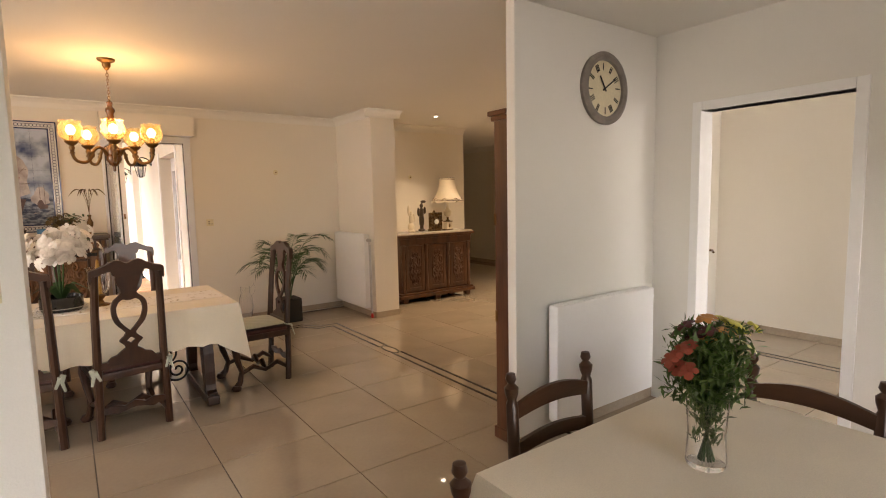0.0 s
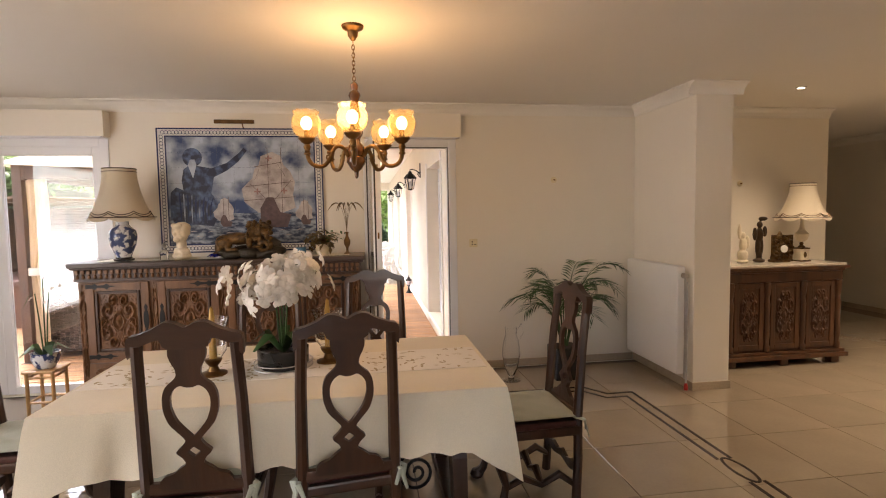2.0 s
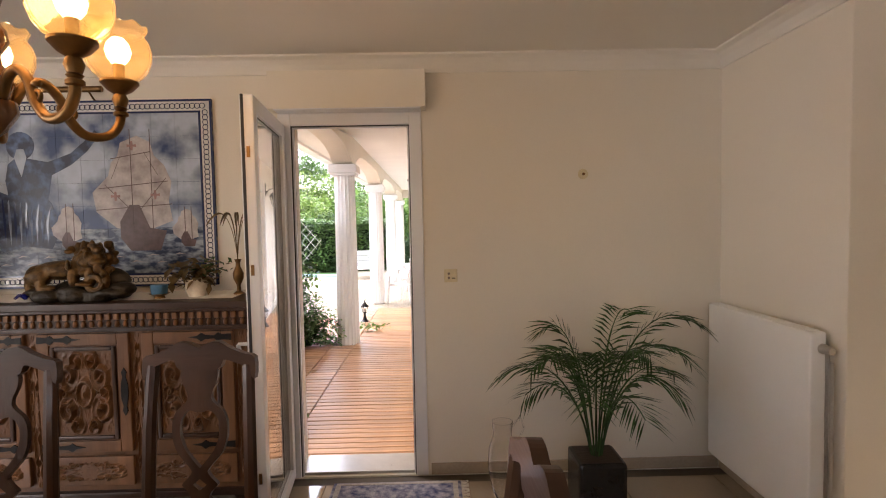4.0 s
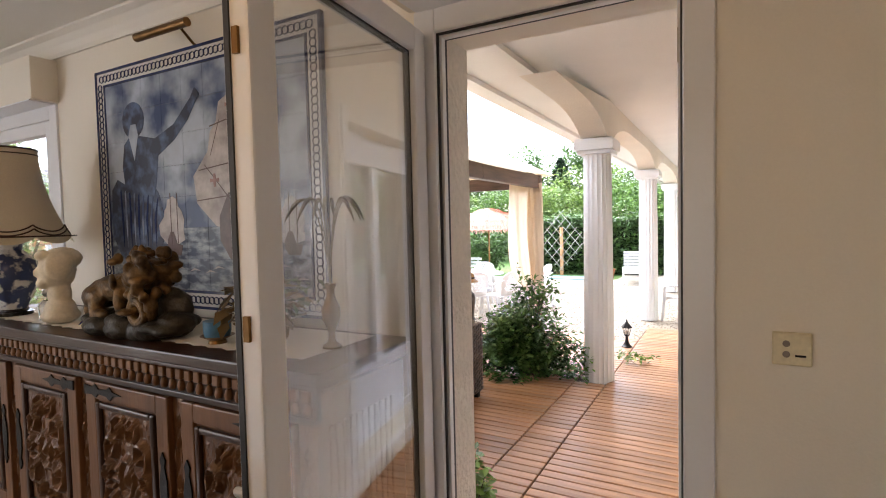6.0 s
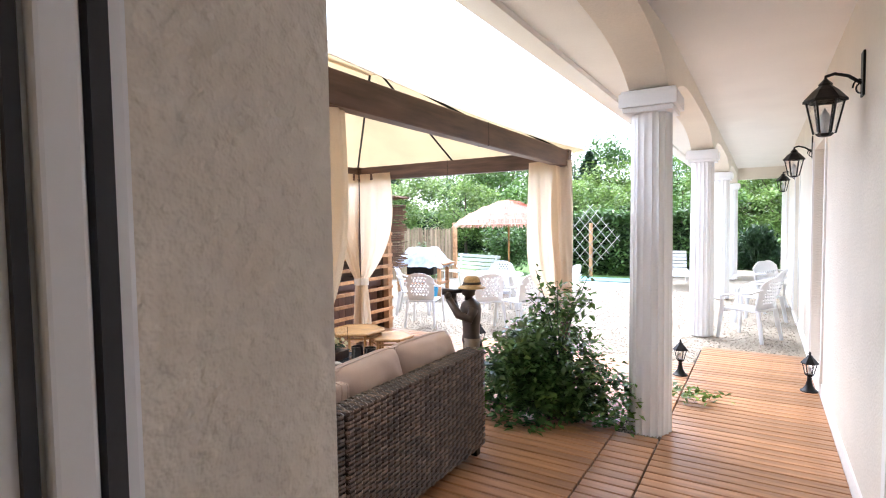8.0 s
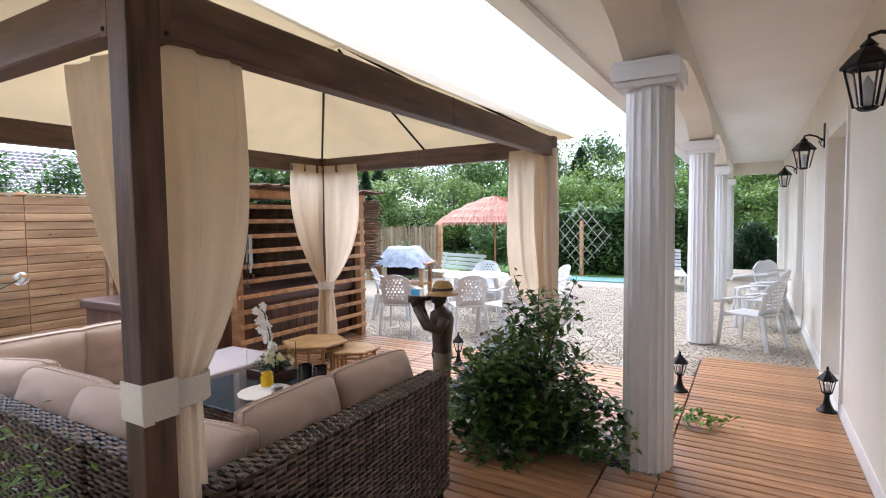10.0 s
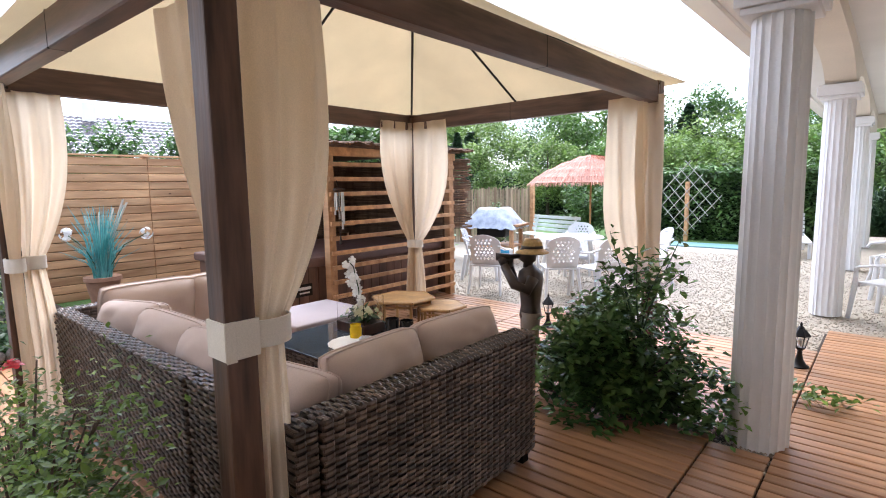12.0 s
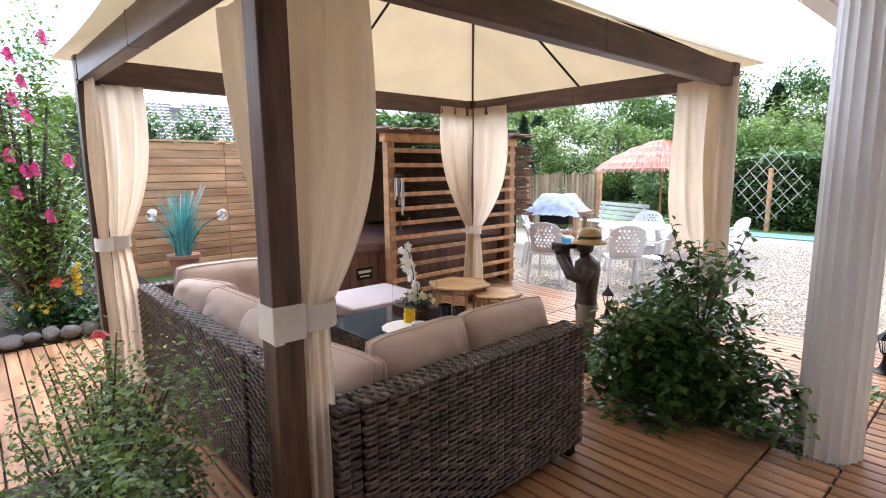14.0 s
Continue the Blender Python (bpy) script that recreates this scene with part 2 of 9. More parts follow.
def raw_mesh(name, verts, faces, material, parent=None, smooth=False):
    me = bpy.data.meshes.new(name)
    me.from_pydata([tuple(v) for v in verts], [], [tuple(f) for f in faces])
    me.materials.append(material)
    if smooth:
        me.shade_smooth()
    ob = new(name, me)
    if parent:
        ob.parent = parent
    return ob


def box(bm, x0, x1, y0, y1, z0, z1, bevel=0.0, m=None, seg=2):
    """Adds an axis-aligned box, bevelled, moved by m."""
    t = bmesh.new()
    bmesh.ops.create_cube(t, size=1)
    for v in t.verts:
        v.co = Vector((x0 + (v.co.x + 0.5) * (x1 - x0), y0 + (v.co.y + 0.5) * (y1 - y0), z0 + (v.co.z + 0.5) * (z1 - z0)))
    if bevel:
        bmesh.ops.bevel(t, geom=t.edges[:], offset=bevel, segments=seg, affect="EDGES", profile=0.6)
    join(bm, t, m)
    return bm


def join(bm, other, m=None):
    if m is not None:
        other.transform(m)
    vs = [bm.verts.new(v.co) for v in other.verts]
    other.verts.index_update()
    for f in other.faces:
        try:
            bm.faces.new([vs[v.index] for v in f.verts])
        except ValueError:
            pass
    other.free()


def solid(*boxes, bevel=0.0, seg=2):
    bm = bmesh.new()
    for b in boxes:
        box(bm, *b, bevel=bevel, seg=seg)
    return bm


def lathe(profile, seg=24, bm=None, m=None, wave=None):
    """Turns (radius, height) pairs round z; wave(angle, i) scales the radius."""
    t = bmesh.new()
    rings = []
    for i, (r, z) in enumerate(profile):
        if r < 1e-5:
            rings.append([t.verts.new((0, 0, z))])
        else:
            ring = []
            for k in range(seg):
                a = 2 * math.pi * k / seg
                q = r * (wave(a, i) if wave else 1)
                ring.append(t.verts.new((q * math.cos(a), q * math.sin(a), z)))
            rings.append(ring)
    for a, b in zip(rings, rings[1:]):
        if len(a) == 1 and len(b) == 1:
            continue
        for k in range(seg):
            if len(a) == 1:
                t.faces.new((a[0], b[(k + 1) % seg], b[k]))
            elif len(b) == 1:
                t.faces.new((a[k], a[(k + 1) % seg], b[0]))
            else:
                t.faces.new((a[k], a[(k + 1) % seg], b[(k + 1) % seg], b[k]))
    if bm is None:
        bm = bmesh.new()
    join(bm, t, m)
    return bm


def tube(points, radius, seg=8, bm=None, m=None, flat=1.0):
    """A round or flattened rod along points; radius a number or a list."""
    t = bmesh.new()
    pts = [Vector(p) for p in points]
    rings = []
    up = Vector((0, 0, 1))
    prev = None
    for i, p in enumerate(pts):
        d = (pts[min(i + 1, len(pts) - 1)] - pts[max(i - 1, 0)]).normalized()
        if prev is None:
            u = d.cross(up if abs(d.z) < 0.9 else Vector((1, 0, 0))).normalized()
        else:
            u = (prev - d * prev.dot(d)).normalized()
        prev = u
        w = d.cross(u)
        r = radius[i] if isinstance(radius, (list, tuple)) else radius
        rings.append([t.verts.new(p + u * (r * math.cos(2 * math.pi * k / seg)) + w * (r * flat * math.sin(2 * math.pi * k / seg))) for k in range(seg)])
    for a, b in zip(rings, rings[1:]):
        for k in range(seg):
            t.faces.new((a[k], a[(k + 1) % seg], b[(k + 1) % seg], b[k]))
    t.faces.new(rings[0][::-1])
    t.faces.new(rings[-1])
    if bm is None:
        bm = bmesh.new()
    join(bm, t, m)
    return bm


def plate(outline, holes, depth, bm=None, m=None):
    """A board cut to an outline (x, z), with holes, of a depth along y."""
    t = bmesh.new()
    edges = []
    for loop in [outline] + list(holes):
        vs = [t.verts.new((x, 0, z)) for x, z in loop]
        edges += [t.edges.new((vs[i], vs[(i + 1) % len(vs)])) for i in range(len(vs))]
    bmesh.ops.triangle_fill(t, use_beauty=True, use_dissolve=False, edges=edges)
    ext = bmesh.ops.extrude_face_region(t, geom=t.faces[:])
    for v in ext["geom"]:
        if isinstance(v, bmesh.types.BMVert):
            v.co.y += depth
    bmesh.ops.recalc_face_normals(t, faces=t.faces[:])
    if bm is None:
        bm = bmesh.new()
    join(bm, t, m)
    return bm


def wall_boxes(axis, a0, a1, c0, c1, z0, z1, openings=()):
    """A wall along x or y from a0 to a1, c0 to c1 thick, with openings (a, b, z, z) cut through."""
    bm = bmesh.new()

    def put(p, q, lo, hi):
        if q - p > 1e-4 and hi - lo > 1e-4:
            if axis == "x":
                box(bm, p, q, c0, c1, lo, hi)
            else:
                box(bm, c0, c1, p, q, lo, hi)
    at = a0
    for p, q, lo, hi in sorted(openings):
        put(at, p, z0, z1)
        put(p, q, z0, lo)
        put(p, q, hi, z1)
        at = q
    put(at, a1, z0, z1)
    return bm


def structure(name, bm, material, label="", category="", smooth=False):
    return tagged(mesh_object(name, bm, material, smooth), label, category, kind="structure")


def arc(cx, cz, r, a0, a1, n):
    return [(cx + r * math.cos(radians(a0 + (a1 - a0) * i / n)), cz + r * math.sin(radians(a0 + (a1 - a0) * i / n))) for i in range(n + 1)]


def leaf_cloud(name, centres, size, material, rng, parent=None, droop=0.3, long=1.7):
    """Many small two-triangle leaves, one at each centre, turned at random, bent along the middle."""
    c = np.asarray(centres, float)
    n = len(c)
    az, tilt = rng.uniform(0, 2 * np.pi, n), rng.normal(-droop, 0.45, n)
    s = size * rng.uniform(0.6, 1.35, n)
    d = np.stack([np.cos(az) * np.cos(tilt), np.sin(az) * np.cos(tilt), np.sin(tilt)], 1)
    side = np.stack([-np.sin(az), np.cos(az), rng.normal(0, 0.35, n)], 1)
    side /= np.linalg.norm(side, axis=1)[:, None]
    nrm = np.cross(d, side)
    half, length = (s * 0.5)[:, None], (s * long)[:, None]
    base, tip = c, c + d * length
    mid = c + d * length * 0.5
    l, r = mid + side * half + nrm * half * 0.35, mid - side * half + nrm * half * 0.35
    v = np.stack([base, l, tip, r], 1).reshape(-1, 3)
    i = np.arange(n) * 4
    f = np.concatenate([np.stack([i, i + 2, i + 1], 1), np.stack([i, i + 3, i + 2], 1)])
    me = bpy.data.meshes.new(name)
    me.vertices.add(len(v))
    me.vertices.foreach_set("co", v.ravel())
    me.loops.add(len(f) * 3)
    me.loops.foreach_set("vertex_index", f.ravel().astype(np.int32))
    me.polygons.add(len(f))
    me.polygons.foreach_set("loop_start", (np.arange(len(f)) * 3).astype(np.int32))
    me.update(calc_edges=True)
    me.validate()
    me.materials.append(material)
    ob = new(name, me)
    if parent:
        ob.parent = parent
    return ob

# ---- the house: floor, walls, ceilings ----
CEIL = 2.62
YN = 6.86      # inner face of the dining room's garden wall
YO = 7.15      # its outer face
FX = 1.27      # face of the side facade along the porch
DECK = -0.025

structure("floor", solid((-4.2, 9.0, -2.6, YO, -0.30, -0.012), (FX + 0.3, 9.0, YO, 10.5, -0.30, -0.012)), M_GROUT, "grey-beige grout bed under glossy floor tiles", "floor")
structure("ceiling", solid((-4.2, 9.0, -2.6, 6.99, CEIL, CEIL + 0.2), (1.45, 9.0, 6.99, 10.5, CEIL, CEIL + 0.2)), M_CEIL, "smooth white painted ceiling", "ceiling")

DOOR = (0.42, 1.22, 0.0, 2.24)       # garden door
SIDE = (-3.75, -1.92, 0.0, 2.24)     # wide garden window door by the sideboard
structure("wall_north", wall_boxes("x", -4.2, 5.38, YN, YO, -0.3, 3.0, [SIDE, DOOR]), M_WALL, "cream painted wall with two garden doors", "wall")
# The west and south openings are unseen, added to go with the fill lamps.
structure("wall_west", wall_boxes("y", -2.6, YN, -4.2, -4.0, -0.3, 3.0, [(2.1, 4.3, 0.3, 2.35)]), M_WALL, "cream painted wall with an added, unseen window opening", "wall")
structure("wall_south", wall_boxes("x", -4.0, 9.0, -2.6, -2.4, -0.3, 3.0, [(-0.8, 1.6, 0.75, 2.15), (3.6, 6.0, 0.3, 2.35)]), M_KWALL, "white painted kitchen wall with added, unseen window openings", "wall")
structure("wall_east", wall_boxes("y", -2.4, 10.5, 7.8, 8.0, -0.3, 3.0, [(6.12, 6.97, 0.0, 2.06)]), M_WALL, "cream painted hall wall", "wall")
structure("wall_hall_end", solid((5.38, 7.8, 10.3, 10.5, -0.3, 3.0)), M_WALL, "cream painted wall at the hall's end", "wall")
structure("wall_hall_side", solid((5.18, 5.38, YO, 10.3, -0.3, 3.0)), M_WALL, "cream painted hall wall", "wall")
structure("wall_pier", solid((3.13, 3.47, 5.84, YN, 0, CEIL), bevel=0.006), M_WALL, "short cream wall end beside the radiator", "wall")
structure("wall_kitchen_west", solid((-4.0, -0.11, 1.92, 2.10, 0, CEIL), bevel=0.006), M_KWALL, "white wall end with a light switch", "wall")
structure("wall_kitchen_east", solid((2.10, 3.60, 2.20, 2.27, 0, CEIL), bevel=0.006), M_KWALL, "white wall with a radiator and a clock", "wall")
structure("wall_kitchen_door", wall_boxes("y", -2.4, 2.2, 3.48, 3.60, 0, CEIL, [(1.02, 1.86, 0.0, 2.06)]), M_KWALL, "white wall with an open doorway", "wall")
structure("wall_back_room", solid((6.02, 6.14, -2.4, 3.2, 0, CEIL), (3.6, 6.02, 3.0, 3.12, 0, CEIL)), M_WALL, "cream wall of the room behind the kitchen", "wall")


def cornice(name, axis, a0, a1, at, side):
    """A coved plaster moulding under the ceiling along a wall face."""
    prof = [(0, 0), (0.012, 0), (0.016, 0.02), (0.03, 0.05), (0.055, 0.075), (0.085, 0.088), (0.085, 0.1), (0, 0.1)]
    bm = bmesh.new()
    rows = []
    for a in (a0, a1):
        rows.append([bm.verts.new((a, at + side * d, CEIL - 0.1 + z) if axis == "x" else (at + side * d, a, CEIL - 0.1 + z)) for d, z in prof])
    for i in range(len(prof)):
        j = (i + 1) % len(prof)
        bm.faces.new((rows[0][i], rows[0][j], rows[1][j], rows[1][i]))
    bm.faces.new(rows[0][::-1])
    bm.faces.new(rows[1])
    bmesh.ops.recalc_face_normals(bm, faces=bm.faces[:])
    return structure(name, bm, M_CEIL, "white coved plaster cornice", "cornice")


cornice("trim", "x", -4.0, 3.13, YN - 0.001, -1)
cornice("trim", "x", 3.47, 5.38, YN - 0.001, -1)
cornice("trim", "y", 5.84, YN, 3.13, -1)
cornice("trim", "y", 5.84, YN, 3.47, 1)
cornice("trim", "x", 3.05, 3.55, 5.841, -1)
cornice("trim", "y", -2.4, 10.3, 7.8, -1)


def skirting(axis, a0, a1, at, side):
    t = 0.011 * side
    b = (a0, a1, min(at, at + t), max(at, at + t), 0, 0.072) if axis == "x" else (min(at, at + t), max(at, at + t), a0, a1, 0, 0.072)
    return structure("baseboard", solid(b, bevel=0.003, seg=1), M_SKIRT, "beige tile skirting", "baseboard")


for a0, a1 in ((-1.86, 0.36), (1.28, 3.119)):
    skirting("x", a0, a1, YN, -1)
skirting("x", 3.481, 5.38, YN, -1)
skirting("y", 5.829, YN - 0.011, 3.13, -1)
skirting("x", 3.119, 3.481, 5.84, -1)
skirting("y", 5.829, YN - 0.011, 3.47, 1)
skirting("y", -2.4, 6.05, 7.8, -1)
skirting("y", 7.04, 10.3, 7.8, -1)
skirting("x", 2.10, 3.48, 2.20, -1)
skirting("y", -2.4, 3.0, 6.02, -1)
skirting("x", -4.0, -0.11, 1.92, -1)

# ---- the porch and the facade beside it ----
FAC = [(8.0, 9.45, 0.10, 2.22), (12.3, 13.5, -0.02, 2.22), (15.9, 17.1, -0.02, 2.22), (19.4, 20.6, -0.02, 2.22)]
structure("wall_facade", wall_boxes("y", YO, 24.5, FX, FX + 0.3, -0.3, 3.0, FAC), M_PLASTER, "white rendered house facade along the porch", "wall")
structure("porch_ceiling", solid((-0.46, FX, YO, 24.5, 2.78, 2.9)), M_STUCCO, "smooth white porch ceiling", "ceiling")
COLX, COLS = 0.125, (10.75, 14.5, 18.3, 22.1)


def arcade():
    """The porch's outer beam with flat arches between the columns."""
    stops = (YO,) + COLS
    bm = bmesh.new()
    for a, b in zip(stops, stops[1:]):
        lo, hi = a + (0.14 if a != YO else 0.0), b - 0.14
        n = 28
        prof = [(a, 2.42), (lo, 2.42)]
        for i in range(1, n):
            u = i / n
            prof.append((lo + (hi - lo) * u, 2.42 + 0.20 * (1 - abs(2 * u - 1) ** 4.5)))
        prof += [(hi, 2.42), (b, 2.42), (b, 2.78), (a, 2.78)]
        plate(prof, [], 0.26, bm, Matrix.Translation((COLX + 0.13, 0, 0)) @ Matrix.Rotation(radians(90), 4, "Z"))
    return bm


structure("porch_beam", arcade(), M_PLASTER, "white rendered porch beam with flat arches", "beam")
structure("porch_end_beam", solid((-0.03, FX, 22.0, 22.26, 2.5, 2.78)), M_PLASTER, "white rendered beam at the porch's end", "beam")
structure("eaves", solid((-0.62, -0.46, YO, 24.5, 2.70, 2.86), (-0.46, -0.03, YO, 24.5, 2.74, 2.78)), M_STUCCO, "white eaves board with gutter", "eaves")
structure("house_roof", solid((-0.5, 9.0, YO, 24.8, 3.0, 3.1), (-4.4, 9.0, -2.8, YO + 0.3, 3.0, 3.1)), M_STUCCO, "roof slab over the house", "roof")


def column(y):
    t = thing("porch_column", "white fluted porch column on the deck's edge", "column", "porch columns", at=(COLX, y, DECK - 0.02))
    n = 96
    bm = lathe([(0.150, 0.0), (0.149, 0.6), (0.145, 1.4), (0.138, 2.30)], n,
               wave=lambda a, i: 1 - 0.10 * min(1.0, 1.5 * abs(math.sin(a * 9)) ** 0.8))
    part("shaft", bm, M_COLUMN, t, smooth=True, angle=60)
    part("capital", solid((-0.165, 0.165, -0.165, 0.165, 2.30, 2.335), (-0.19, 0.19, -0.19, 0.19, 2.335, 2.43), (-0.178, 0.178, -0.178, 0.178, 2.43, 2.45), bevel=0.006), M_COLUMN, t, "square white capital")
    return t


for cy in COLS:
    column(cy)

structure("door_reveal", solid((0.42, 0.424, 6.937, YO + 0.004, 0, 2.24), (1.216, 1.22, 6.937, YO + 0.004, 0, 2.24), (-4.2, -3.75, YO, YO + 0.004, -0.3, 2.9), (-1.92, 0.42, YO, YO + 0.004, -0.3, 2.9), (-3.75, -1.92, YO, YO + 0.004, 2.24, 2.9), (-3.75, -1.92, YO, YO + 0.004, -0.3, 0.0)), M_ROUGH, "rough white render round the garden door", "wall render")

# ---- the garden's ground ----
structure("ground", solid((-400, 400, YO, 500, -0.5, -0.09)), M_GRASS, "mown green lawn reaching the distance", "ground")
structure("gravel_yard", solid((-9.0, FX, 12.9, 20.6, -0.3, -0.062), (-0.6, FX, 7.16, 12.9, -0.3, -0.10), (-1.5, FX, 20.6, 25, -0.3, -0.062)), M_GRAVEL, "pale pea gravel yard", "gravel")

# ---- garden doors with their shutter boxes ----
def frame_bars(x0, x1, z0, z1, w, y0, y1, bottom=True):
    out = [(x0, x0 + w, y0, y1, z0, z1), (x1 - w, x1, y0, y1, z0, z1), (x0 + w, x1 - w, y0, y1, z1 - w, z1)]
    if bottom:
        out.append((x0 + w, x1 - w, y0, y1, z0, z0 + w))
    return out


def shutter_box(x0, x1):
    t = thing("shutter_box", "white roller shutter box above a garden door", "shutter box", "shutter boxes", at=(x0, YN, 2.29))
    part("casing", solid((0, x1 - x0, -0.13, -0.001, 0, 0.22), bevel=0.004), M_WALL, t)
    part("access_panel", solid((0.03, x1 - x0 - 0.03, -0.128, -0.005, -0.006, 0.0)), M_PVC, t, "thin white underside panel")


shutter_box(0.36, 1.29)
shutter_box(-3.8, -1.86)


def glazed_leaf(name, label, w, h, hinge, rz, handle=True, panel=0.0, sash=0.075):
    """A glazed pvc leaf hinged at its left edge: frame, gaskets, pane, handle."""
    t = thing(name, label, "door", at=hinge, rz=rz)
    part("sash", solid(*frame_bars(0, w, 0, h, sash, -0.065, 0.0), bevel=0.006), M_PVC, t)
    part("gasket", solid(*frame_bars(sash, w - sash, sash, h - sash, 0.006, -0.046, -0.02)), M_GASKET, t, "thin black rubber gasket")
    for gy in (-0.040, -0.024):
        g = part("pane", solid((sash + 0.004, w - sash - 0.004, gy, gy + 0.004, sash + 0.004 + panel, h - sash - 0.004)), M_WINGLASS, t, "clear glass pane")
        g.visible_shadow = False
    if panel:
        part("lower_panel", solid((sash + 0.004, w - sash - 0.004, -0.045, -0.02, sash, sash + panel), bevel=0.004), M_PVC, t, "solid white lower panel")
    part("edge_seal", solid((w, w + 0.004, -0.058, -0.045, 0, h)), M_GASKET, t)
    if handle:
        hd = part("handle_plate", solid((w - 0.052, w - 0.024, -0.074, -0.065, 0.93, 1.08), bevel=0.004), M_WHITEPL, t, "white handle plate")
        part("lever", tube([(w - 0.038, -0.07, 1.02), (w - 0.038, -0.115, 1.02), (w - 0.05, -0.123, 1.01), (w - 0.10, -0.122, 0.95)], [0.009, 0.009, 0.010, 0.008], 8), M_WHITEPL, hd, smooth=True)
        for hz in (0.35, 1.35, 1.9):
            part("bolt", solid((w + 0.0, w + 0.007, -0.036, -0.022, hz, hz + 0.05)), M_BRASS, t, "small brass locking bolt")
    return t


door = thing("door_1", "white pvc garden door frame in the cream wall", "door", kind="structure", at=(0.38, YN, 0))
part("door_frame", solid(*frame_bars(0.0, 0.88, 0.0, 2.285, 0.075, -0.012, 0.075, False), bevel=0.005), M_PVC, door)
part("rebate", solid(*frame_bars(0.075, 0.805, 0.0, 2.21, 0.010, 0.046, 0.058, False)), M_GASKET, door, "dark rubber door seal")
part("inner_seal", solid(*frame_bars(0.075, 0.805, 0.0, 2.21, 0.006, 0.004, 0.012, False)), M_GASKET, door, "thin dark rubber seal")
part("frame_lip", solid(*frame_bars(0.075, 0.805, 0.0, 2.21, 0.014, 0.016, 0.040, False), bevel=0.003), M_PVC, door)
part("threshold", solid((0.06, 0.82, 0.02, 0.27, 0.002, 0.02), bevel=0.004), M_STEEL, door, "grey metal threshold")
for hz in (0.25, 1.15, 2.0):
    part("strike_plate", solid((0.791, 0.794, 0.012, 0.03, hz, hz + 0.09)), M_STEEL, door)
glazed_leaf("garden_door_leaf", "white pvc glazed garden door standing wide open", 0.79, 2.19, (0.425, YN - 0.02, 0.02), -84.3)

win = thing("window_1", "white pvc glazed garden doors beside the sideboard", "window", kind="structure", at=(-3.79, YN, 0))
part("window_frame", solid(*frame_bars(0.0, 1.91, 0.0, 2.285, 0.075, -0.012, 0.075, False), bevel=0.005), M_PVC, win)
part("sash", solid(*frame_bars(0.075, 0.955, 0.01, 2.21, 0.07, 0.0, 0.06), *frame_bars(0.955, 1.835, 0.01, 2.21, 0.07, 0.0, 0.06), bevel=0.005), M_PVC, win)
for gx in (0.148, 1.028):
    part("pane", solid((gx, gx + 0.734, 0.03, 0.036, 0.083, 2.137)), M_WINGLASS, win).visible_shadow = False

# ---- wall fittings ----
def plate_switch(x, y, z, facing, socket=False, label="cream plastic light switch on the wall"):
    t = thing("light_switch", label, "switch", "switches", at=(x, y, z), rz=facing)
    part("plate", solid((-0.041, 0.041, -0.009, 0, -0.041, 0.041), bevel=0.004), M_SKIRTPL, t)
    if socket:
        for z in (-0.013, 0.013):
            part("socket_hole", lathe([(0, 0), (0.008, 0), (0.008, 0.0015), (0.005, 0.002), (0, 0.002)], 14, m=Matrix.Translation((-0.012, -0.009, z)) @ Matrix.Rotation(radians(90), 4, "X")), M_CLOCKGREY, t, "grey socket hole")
        part("slit", solid((0.006, 0.028, -0.0105, -0.009, -0.018, -0.013)), M_IRON, t, "dark slit")
        return t
    part("rocker", solid((-0.028, 0.028, -0.014, -0.008, -0.028, 0.028), bevel=0.003), M_SKIRTPL, t)
    return t


M_CLOCKGREY = mat("grey_taupe_plastic", (0.22, 0.18, 0.14), 0.5, 0, 0.1, 20, 80, 0.0)
M_SKIRTPL = mat("ivory_plastic", (0.72, 0.64, 0.44), 0.4, 0, 0.03, 9, 80, 0.0)
plate_switch(1.425, YN, 1.268, 0, True, "cream plastic socket plate on the wall")
plate_switch(-0.205, 1.92, 1.295, 0)
plate_switch(3.45, 2.2, 0.72, 0, label="small white socket beside the radiator")
for nm, loc, rz, lab in (("wall_hook", (2.26, YN, 1.885), 0, "small round brass wall fitting on a cream wall"), ("wall_hook", (4.33, YN, 1.83), 0, "small brass hook on a cream wall")):
    t = thing(nm, lab, "hook", at=loc, rz=rz)
    part("rosette", lathe([(0, 0), (0.03, 0), (0.032, 0.006), (0.02, 0.014), (0.0, 0.018)], 20, m=Matrix.Rotation(radians(90), 4, "X")), M_SKIRTPL, t, smooth=True)
    part("pin", lathe([(0, 0.012), (0.009, 0.014), (0.008, 0.03), (0, 0.034)], 12, m=Matrix.Rotation(radians(90), 4, "X")), M_BRASS, t, "brass pin", smooth=True)


def radiator(at, rz, w, h, label):
    t = thing("radiator", label, "radiator", "radiators", at=at, rz=rz)
    part("front_panel", solid((0, w, -0.105, -0.03, 0.0, h), bevel=0.012, seg=3), M_RAD, t)
    for x in (0.12, w - 0.16):
        part("bracket", solid((x, x + 0.04, -0.03, 0, 0.1, h - 0.1)), M_STEEL, t)
    part("top_grille", solid(*[(0.02 + i * 0.03, 0.036 + i * 0.03, -0.098, -0.038, h, h + 0.004) for i in range(int((w - 0.04) / 0.03))]), M_RAD, t)
    return t


